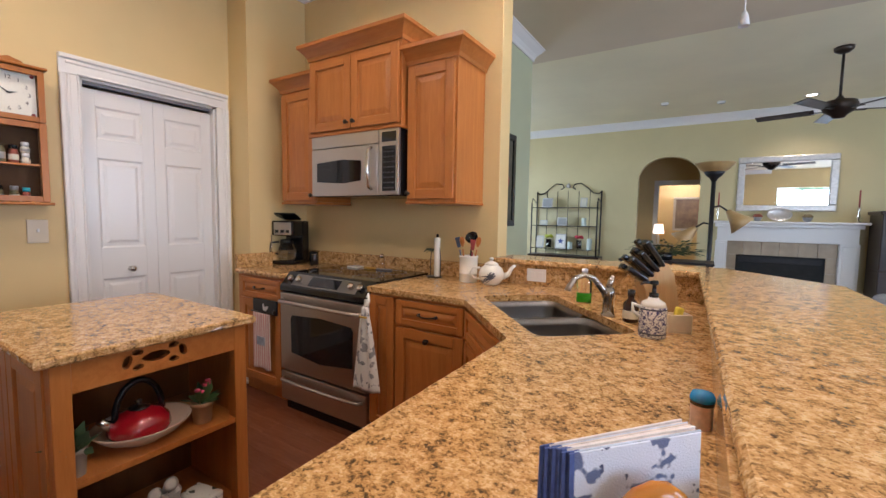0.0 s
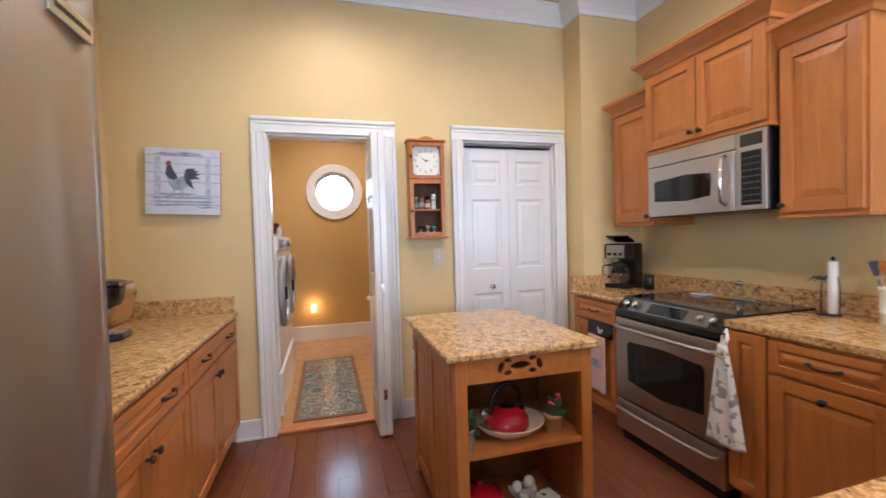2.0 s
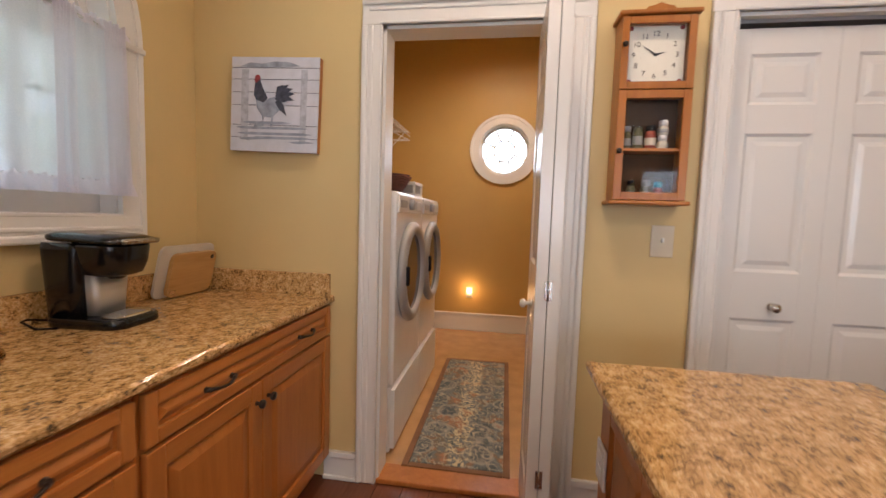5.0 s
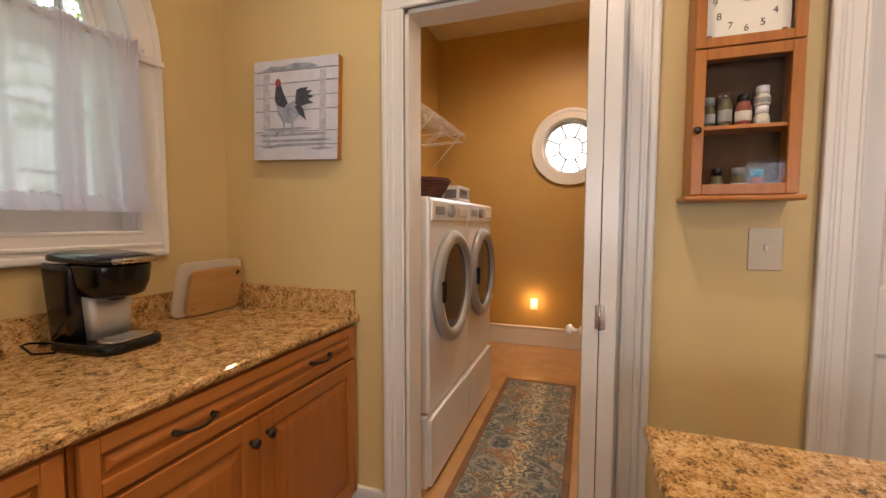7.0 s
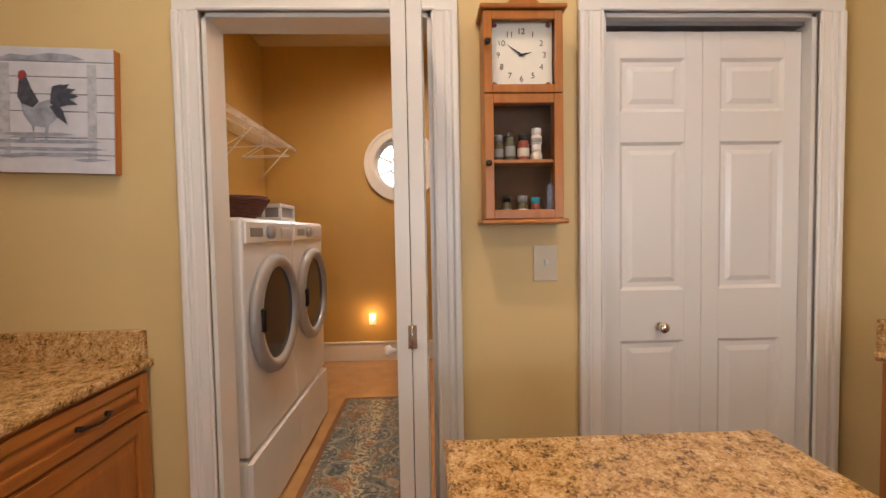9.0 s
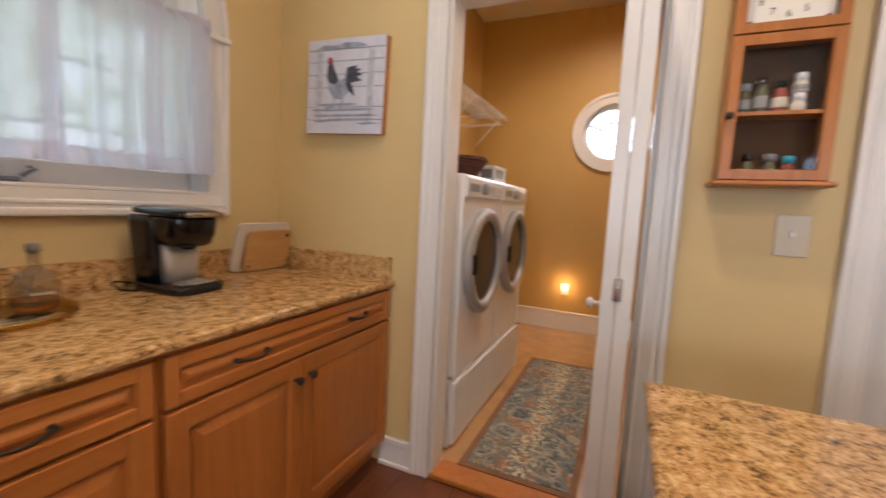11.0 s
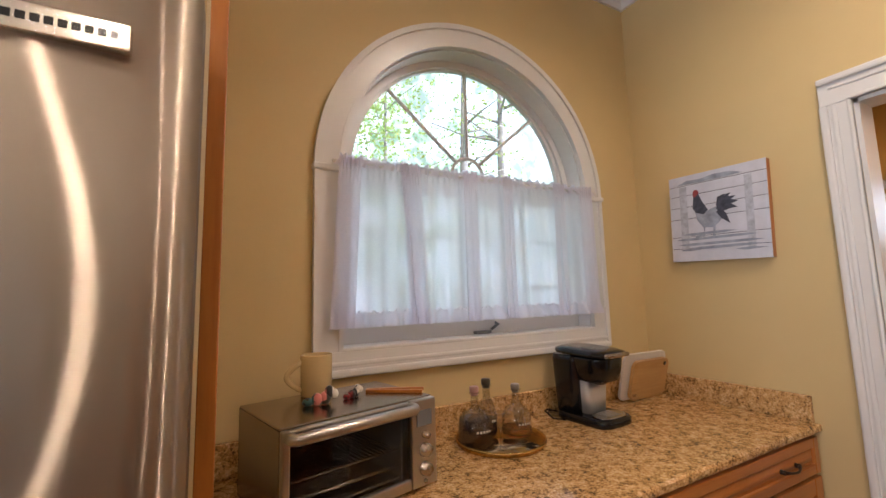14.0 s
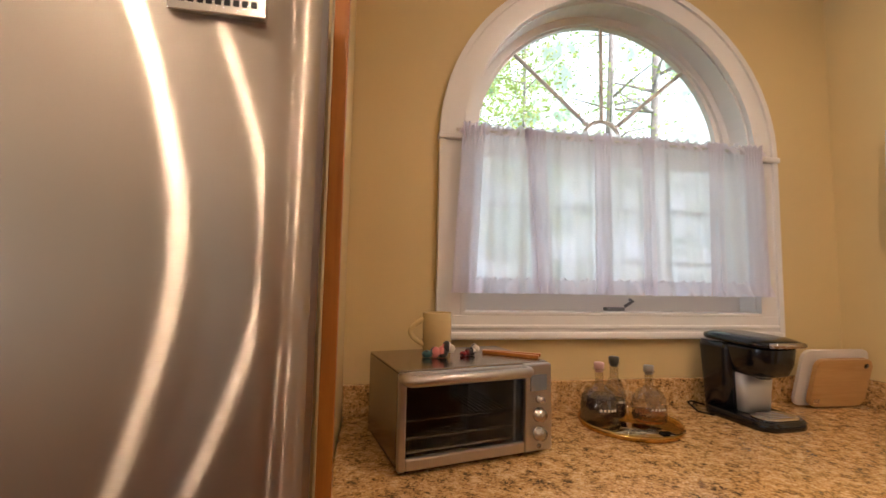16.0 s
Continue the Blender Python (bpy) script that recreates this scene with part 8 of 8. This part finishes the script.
pf = thing("framed_picture", "black framed picture of red flowers on the green wall", "picture", pose(1.396, 4.90, 1.21))
bm = bmesh.new()
for a in ((0, 0.47, 0, 0.06), (0, 0.47, 0.85, 0.91), (0, 0.06, 0.06, 0.85), (0.41, 0.47, 0.06, 0.85)):
    box(bm, 0, 0.03, *a, 0.005)
part("frame", bm, BLACK, pf)
part("canvas", bx(0.001, 0.012, 0.06, 0.41, 0.06, 0.85), plain("dark_canvas", (0.10, 0.09, 0.06), 0.7, vary=0.5, scale=8), pf)
for k, (y, z, r) in enumerate(((0.2, 0.62, 0.09), (0.28, 0.45, 0.07), (0.17, 0.36, 0.06))):
    part("painted_flower", turned(lathe(bmesh.new(), [(r, 0), (r * 0.8, 0.002), (0, 0.003)], seg=14), Matrix.Translation((0.0125, y, z)) @ Matrix.Rotation(radians(90), 4, "Y")), plain("poppy_red", (0.35, 0.03, 0.02), 0.6, vary=0.4, scale=20), pf)

# etagere
WY = FY - 0.01
et = thing("etagere", "black wrought iron shelf rack with a scrolled top", "shelf", pose(0.66, WY - 0.36, 0))
for x in (-0.66, 0.66):
    for y in (0.02, 0.34):
        part("post", tube(bmesh.new(), [(x, y, 0.55), (x, y, 1.62 if y < 0.1 else 1.86)], 0.014, 8), IRON, et)
    part("side_scroll", tube(bmesh.new(), [(x, 0.02, 1.62), (x, 0.06, 1.70), (x, 0.14, 1.68), (x, 0.3, 1.62)], 0.009, 8), IRON, et)
for z in (0.68, 1.15, 1.52):
    sh_ = part("shelf_frame", bx(-0.66, 0.66, 0.02, 0.34, z - 0.012, z, 0.003), IRON if z > 1 else CLEAR, et)
for x in (-0.22, 0.0, 0.22, 0.44, -0.44):
    part("back_bar", tube(bmesh.new(), [(x, 0.34, 0.55), (x, 0.34, 1.86)], 0.006, 6), IRON, et)
for s in (-1, 1):
    pts = [(s * 0.66, 0.34, 1.84), (s * 0.60, 0.34, 1.80), (s * 0.50, 0.34, 1.82), (s * 0.38, 0.34, 1.93), (s * 0.25, 0.34, 2.02), (s * 0.12, 0.34, 2.0), (s * 0.09, 0.34, 1.93), (s * 0.15, 0.34, 1.90)]
    part("scroll", tube(bmesh.new(), pts, 0.011, 8), IRON, et)
part("finial", lathe(bmesh.new(), [(0.03, 0), (0.05, 0.04), (0.02, 0.08), (0, 0.10)], (0, 0.34, 1.93), 12), SILVERFRAME, et)
part("chest", bx(-0.72, 0.72, -0.02, 0.36, 0.0, 0.55, 0.012), ESPRESSO, et, "dark wooden chest base")
for x, z, w, h, mt, nm, lb in ((-0.38, 1.52, 0.22, 0.2, GREYPAPER, "photo_frame", "grey framed photograph on the rack"), (0.36, 1.52, 0.13, 0.2, CREAMPAPER, "photo_frame", "slim white framed photograph"), (-0.45, 1.15, 0.16, 0.11, CREAMPAPER, "photo_frame", "small low photograph frame"), (-0.06, 1.15, 0.2, 0.17, GREYPAPER, "photo_frame", "oval grey framed photograph"), (-0.52, 0.68, 0.16, 0.25, CREAMPAPER, "photo_frame", "silver framed family photograph"), (-0.08, 0.68, 0.22, 0.3, WHITE, "star_picture", "white picture with a blue star")):
    o = thing(nm, lb, "picture frame", pose(0.66 + x, WY - 0.2, z, -8), "frames on the rack")
    part("frame", bx(-w / 2, w / 2, 0, 0.02, 0, h, 0.006), SILVERFRAME, o)
    part("photo", bx(-w / 2 + 0.02, w / 2 - 0.02, -0.003, 0.0, 0.02, h - 0.02), mt, o)
    if nm == "star_picture":
        star = [((0.07 if k % 2 == 0 else 0.028) * math.sin(k * math.pi / 5), 0.15 + (0.07 if k % 2 == 0 else 0.028) * math.cos(k * math.pi / 5)) for k in range(10)]
        bm = bmesh.new()
        prism(bm, star, 0.0, 0.002)
        part("star", turned(bm, Matrix.Translation((0, -0.0035, 0)) @ Matrix.Rotation(radians(90), 4, "X")), NAPB, o)
for x, col, lb in ((-0.32, (0.45, 0.50, 0.04), "glass vase with yellow flowers"), (0.30, (0.45, 0.02, 0.03), "glass vase with red flowers")):
    o = thing("flower_vase", lb, "vase", pose(0.66 + x, WY - 0.2, 0.68))
    part("vase", lathe(bmesh.new(), [(0.045, 0), (0.05, 0.01), (0.05, 0.18), (0.045, 0.18), (0.04, 0.02), (0, 0.015)], seg=16), CLEAR, o)
    pet = plain("petals", col, 0.6)
    for k in range(6):
        part("flower", lathe(bmesh.new(), [(0, -0.02), (0.035, -0.01), (0.045, 0.01), (0.02, 0.03), (0, 0.03)], (0.05 * math.cos(k * 1.05), 0.05 * math.sin(k * 1.05), 0.23 + 0.02 * (k % 2)), 8), pet, o)
for x, z, h in ((0.38, 1.15, 0.16), (0.12, 0.68, 0.14), (0.50, 0.68, 0.22)):
    o = thing("pillar_candle", "pale pillar candle on the rack", "candle", pose(0.66 + x, WY - 0.2, z), "candles")
    part("wax", lathe(bmesh.new(), [(0.045, 0), (0.046, 0.01), (0.045, h), (0.03, h + 0.004), (0, h)], seg=16), plain("pale_wax", (0.55, 0.62, 0.56), 0.5), o)

# fireplace
fp = thing("fireplace", "white wooden mantel around a tiled gas fireplace", "fireplace")
ml = part("mantel_shelf", bx(3.19, 5.15, FY - 0.30, FY - 0.002, 1.262, 1.30, 0.01), TRIM, fp)
bm = bmesh.new()
box(bm, 3.24, 5.10, FY - 0.24, FY - 0.002, 1.20, 1.262, 0.012)
box(bm, 3.28, 5.06, FY - 0.17, FY - 0.002, 0.965, 1.20, 0.004)
part("frieze", bm, TRIM, fp)
for a, c in ((3.26, 3.43), (4.85, 5.08)):
    lg = part("leg", bx(a, c, FY - 0.17, FY - 0.002, 0.0, 0.965, 0.004), TRIM, fp)
    part("moulding", bx(a + 0.03, c - 0.03, FY - 0.185, FY - 0.168, 0.12, 0.93, 0.008), TRIM, lg)
for k in range(6):
    part("tile", bx(3.43 + k * 0.2367, 3.43 + (k + 1) * 0.2367 - 0.004, FY - 0.10, FY - 0.004, 0.735, 0.964, 0.003), STONETILE, fp)
for a in (3.43, 4.715):
    for k in range(3):
        part("tile", bx(a, a + 0.134, FY - 0.10, FY - 0.004, 0.004 + k * 0.244, 0.244 + k * 0.244, 0.003), STONETILE, fp)
part("firebox", bx(3.566, 4.714, FY - 0.085, FY - 0.002, 0.0, 0.733), plain("firebox_black", (0.012, 0.012, 0.012), 0.8), fp, "black firebox")
part("louvre", bx(3.6, 4.68, FY - 0.095, FY - 0.086, 0.62, 0.70, 0.004), IRON, fp)

mr = thing("mantel_mirror", "large silver framed mirror above the mantel", "mirror", pose(3.52, FY - 0.003, 1.47))
bm = bmesh.new()
W_, H_ = 1.28, 0.90
for a in ((0, W_, 0, 0.10), (0, W_, H_ - 0.10, H_), (0, 0.10, 0.10, H_ - 0.10), (W_ - 0.10, W_, 0.10, H_ - 0.10)):
    box(bm, a[0], a[1], -0.045, 0.0, a[2], a[3], 0.015)
part("frame", bm, SILVERFRAME, mr)
part("mirror_glass", bx(0.095, W_ - 0.095, -0.022, -0.004, 0.095, H_ - 0.095), plain("mirror_silver", (0.85, 0.86, 0.86), 0.015, 1.0, 0.0, relief=0.0), mr, "clear mirror glass")
pl = thing("oval_plate", "oval pewter plate standing on the mantel", "plate", pose(4.10, FY - 0.16, 1.30, 78))
part("plate", lathe(bmesh.new(), [(0.0, 0.0), (0.12, 0.004), (0.15, 0.02), (0.165, 0.022), (0.16, 0.012), (0.12, -0.006), (0, -0.008)], (0, 0.115, 0), 30, 0.68), SILVERFRAME, pl)
for x, lb in ((3.27, "tall silver candlestick with a red taper"), (5.03, "tall silver candlestick with a dark red taper")):
    cs = thing("candlestick", lb, "candlestick", pose(x, FY - 0.15, 1.30), "mantel candlesticks")
    part("stick", lathe(bmesh.new(), [(0.04, 0), (0.042, 0.008), (0.012, 0.02), (0.008, 0.06), (0.022, 0.1), (0.01, 0.14), (0.02, 0.2), (0.022, 0.23), (0, 0.232)], seg=16), CHROME, cs)
    part("taper", lathe(bmesh.new(), [(0.011, 0.23), (0.009, 0.48), (0.002, 0.49), (0, 0.49)], seg=10), REDWASH, cs)
for x, col in ((3.82, (0.25, 0.08, 0.05)), (4.45, (0.22, 0.16, 0.08))):
    o = thing("mantel_ornament", "small dark bowl with dried flowers on the mantel", "ornament", pose(x, FY - 0.16, 1.30), "mantel bowls")
    part("bowl", lathe(bmesh.new(), [(0.03, 0), (0.05, 0.02), (0.065, 0.07), (0.06, 0.07), (0.04, 0.02), (0, 0.012)], seg=18), GREYPANEL, o)
    part("filling", lathe(bmesh.new(), [(0.058, 0.055), (0.07, 0.085), (0.04, 0.12), (0, 0.125)], seg=9), plain("dried_petal", col, 0.9, vary=0.5, scale=60, relief=0.8), o)

tv = thing("media_cabinet", "dark espresso media cabinet with a flat screen", "cabinet", pose(5.18, FY - 0.6, 0))
part("case", bx(0, 1.5, 0, 0.55, 0, 0.62, 0.01), ESPRESSO, tv)
part("side_tower", bx(0, 0.3, 0.0, 0.55, 0.62, 1.42, 0.01), ESPRESSO, tv)
part("crown_top", bx(-0.03, 1.53, -0.03, 0.56, 1.42, 1.47, 0.012), ESPRESSO, tv)
part("screen", bx(0.3, 1.5, 0.12, 0.16, 0.62, 1.38, 0.01), BLACKGLASS, tv)

# torchiere with two side shades
SHADE = plain("amber_shade", (0.42, 0.28, 0.12), 0.4, vary=0.15, scale=12)
tc = thing("floor_lamp", "black torchiere floor lamp with amber glass shades", "lamp", pose(3.135, 6.0, 0))
part("base", lathe(bmesh.new(), [(0.15, 0), (0.155, 0.015), (0.06, 0.035), (0.025, 0.06), (0, 0.06)], seg=24), IRON, tc)
part("pole", tube(bmesh.new(), [(0, 0, 0.05), (0, 0, 1.70)], 0.019, 12), IRON, tc)
part("cup", lathe(bmesh.new(), [(0.02, 1.66), (0.035, 1.69), (0.06, 1.71), (0.085, 1.745), (0.08, 1.75), (0, 1.73)], seg=20), IRON, tc)
part("shade", lathe(bmesh.new(), [(0.07, 1.745), (0.11, 1.765), (0.165, 1.825), (0.168, 1.83), (0.16, 1.828), (0.10, 1.77), (0, 1.75)], seg=32), SHADE, tc)
for s, z in ((1, 1.36), (-1, 1.20)):
    part("arm", tube(bmesh.new(), [(0, 0, z + 0.06), (s * 0.06, 0, z + 0.075), (s * 0.12, 0, z + 0.03)], 0.008, 8), IRON, tc)
    bm = lathe(bmesh.new(), [(0.020, 0), (0.036, -0.04), (0.064, -0.11), (0.110, -0.185), (0.106, -0.185), (0.058, -0.11), (0.022, -0.03)], seg=20)
    part("side_shade", turned(bm, Matrix.Translation((s * 0.12, 0, z + 0.03)) @ Matrix.Rotation(radians(-s * 42), 4, "Y")), SHADE, tc, "tulip shaped amber glass shade")

pt = thing("plant_table", "black metal console table behind the bar", "table", pose(2.45, 5.3, 0))
part("tabletop", bx(0, 0.72, 0, 0.32, 0.93, 0.95, 0.004), IRON, pt)
for x in (0.02, 0.70):
    for y in (0.02, 0.30):
        part("leg", tube(bmesh.new(), [(x, y, 0), (x, y, 0.93)], 0.012, 8), IRON, pt)
fn = thing("fern", "dark green leafy plant in a black pot", "plant", pose(2.80, 5.45, 0.95))
part("pot", lathe(bmesh.new(), [(0.06, 0), (0.075, 0.06), (0.07, 0.06), (0, 0.055)], seg=18), BLACK, fn)
bm = bmesh.new()
rng = random.Random(7)
for k in range(260):
    a, el, ln = rng.uniform(0, 6.283), rng.uniform(-0.1, 0.9), rng.uniform(0.08, 0.30)
    d = Vector((math.cos(a) * math.cos(el), math.sin(a) * math.cos(el) * 0.6, math.sin(el) * 0.5))
    q = Vector((0, 0, 0.06)) + d * ln
    s = Vector((-d.y, d.x, 0.2)).normalized() * 0.014
    tip = q + d * 0.05 - Vector((0, 0, 0.012))
    bm.faces.new([bm.verts.new(v) for v in (q - d * 0.03, q + s, tip, q - s)])
part("leaves", bm, plain("fern_leaf", (0.025, 0.055, 0.022), 0.5, vary=0.4, scale=30), fn)

# ceiling fan, pendant, detector
cf = thing("ceiling_fan", "dark bronze ceiling fan with five wooden blades", "ceiling fan", pose(4.23, 7.42, CEIL_Z))
part("canopy", lathe(bmesh.new(), [(0.085, 0), (0.08, -0.03), (0.04, -0.06), (0.014, -0.065), (0, -0.065)], seg=24), BRONZE, cf)
part("downrod", tube(bmesh.new(), [(0, 0, -0.05), (0, 0, -0.52)], 0.013, 10), BRONZE, cf)
part("motor", lathe(bmesh.new(), [(0.02, -0.50), (0.04, -0.53), (0.14, -0.56), (0.155, -0.60), (0.13, -0.66), (0.07, -0.70), (0.05, -0.73), (0, -0.735)], seg=30), BRONZE, cf)
for k in range(5):
    m = Matrix.Rotation(radians(72 * k + 20), 4, "Z")
    bl_ = part("blade", turned(turned(bx(0.20, 0.72, -0.065, 0.065, -0.004, 0.004, 0.003), pose(0, 0, -0.64, 11)), m), ESPRESSO, cf)
    part("bracket", turned(bx(0.10, 0.24, -0.02, 0.02, -0.655, -0.645, 0.003), m), BRONZE, bl_)
pn_ = thing("pendant_light", "small white pendant light hanging over the bar", "pendant light", pose(3.222, 4.6, CEIL_Z))
part("canopy", lathe(bmesh.new(), [(0.05, 0), (0.045, -0.02), (0, -0.022)], seg=18), WHITEMETAL, pn_)
part("cord", tube(bmesh.new(), [(0, 0, -0.02), (0, 0, -0.56)], 0.006, 6), WHITEMETAL, pn_)
part("shade", lathe(bmesh.new(), [(0.008, -0.55), (0.02, -0.57), (0.032, -0.64), (0.03, -0.64), (0, -0.60)], seg=18), WHITEMETAL, pn_)
for x, y in ((2.45, 8.9), (3.2, 9.2)):
    sd = thing("smoke_detector", "round white smoke detector on the ceiling", "detector", pose(x, y, CEIL_Z), "ceiling detectors")
    part("case", lathe(bmesh.new(), [(0.055, 0), (0.06, -0.01), (0.045, -0.03), (0, -0.032)], seg=18), WHITEMETAL, sd)

# armchair with its back to the bar
ac = thing("armchair", "blue and white patterned upholstered armchair", "armchair", pose(4.28, 5.35, 0, 0, 0, 20))
FAB = print_cloth("blue_upholstery", (0.30, 0.34, 0.42), (0.08, 0.12, 0.24), 14)
part("seat", bx(-0.36, 0.36, -0.30, 0.36, 0.14, 0.44, 0.05, 4), FAB, ac)
part("backrest", turned(bx(-0.36, 0.36, -0.09, 0.09, 0.0, 0.50, 0.05, 4), pose(0, -0.32, 0.36, -8)), FAB, ac)
for s in (-1, 1):
    part("armrest", bx(s * 0.40 - 0.07, s * 0.40 + 0.07, -0.32, 0.36, 0.14, 0.62, 0.05, 4), FAB, ac)
    for y in (-0.3, 0.3):
        part("leg", tube(bmesh.new(), [(s * 0.36, y, 0), (s * 0.35, y, 0.15)], [0.018, 0.026], 8), ESPRESSO, ac)

# hall behind the arch
bm = bmesh.new()
for a in ((2.11, 2.20, 0, 2.05), (3.05, 3.14, 0, 2.05), (2.11, 3.14, 2.05, 2.15)):
    box(bm, a[0], a[1], 11.58, 11.60, a[2], a[3], 0.004)
structure("trim_hall_door", bm, TRIM, "white casing round the hall doorway", "door casing")
hp_ = thing("hall_picture", "dark framed picture on the hall wall", "picture", pose(2.42, 12.995, 1.05))
bm = bmesh.new()
for a in ((0, 0.6, 0, 0.05), (0, 0.6, 0.75, 0.8), (0, 0.05, 0.05, 0.75), (0.55, 0.6, 0.05, 0.75)):
    box(bm, a[0], a[1], -0.03, 0, a[2], a[3], 0.004)
part("frame", bm, SILVERFRAME, hp_)
part("canvas", bx(0.05, 0.55, -0.015, -0.002, 0.05, 0.75), plain("dim_canvas", (0.16, 0.12, 0.09), 0.5, vary=0.5, scale=6), hp_)
ht = thing("hall_table", "dark narrow hall table", "table", pose(2.05, 11.15, 0))
part("tabletop", bx(-0.02, 0.5, 0, 0.35, 0.74, 0.77, 0.004), ESPRESSO, ht)
for x in (0.0, 0.46):
    for y in (0.02, 0.31):
        part("leg", bx(x, x + 0.03, y, y + 0.03, 0, 0.74), ESPRESSO, ht)
hl = thing("table_lamp", "lit table lamp with a white fabric shade", "lamp", pose(2.26, 11.32, 0.77))
part("stem", lathe(bmesh.new(), [(0.06, 0), (0.06, 0.01), (0.02, 0.03), (0.03, 0.12), (0.015, 0.2), (0.012, 0.26), (0, 0.26)], seg=16), WHITE, hl)
part("shade", lathe(bmesh.new(), [(0.11, 0.24), (0.08, 0.44), (0.078, 0.44), (0.108, 0.24)], seg=24), glow("lamp_shade", (1.0, 0.82, 0.6), 3.0), hl, "glowing white shade")

# ---- hardwood planks of the kitchen floor ----
PLANK = {}
for ln in (0.55, 0.8, 1.05, 1.3):
    bm = bx(0.0002, ln - 0.0002, 0.0002, 0.1248, -0.0125, 0.0)
    for v in bm.verts:
        if v.co.z > -0.001:
            v.co.x += 0.0007 if v.co.x < ln / 2 else -0.0007
            v.co.y += 0.0007 if v.co.y < 0.06 else -0.0007
    PLANK[ln] = mesh_of("plank", bm, FLOORW)
rng = random.Random(21)
for row in range(22):
    x = -0.1 - rng.uniform(0, 0.5)
    while x < 3.3:
        ln = rng.choice(sorted(PLANK))
        if x + ln > 0.0:
            pk = new("plank", PLANK[ln])
            pk.parent = floor
            pk.matrix_basis = Matrix.Translation((x, 0.55 + row * 0.125, 0))
        x += ln
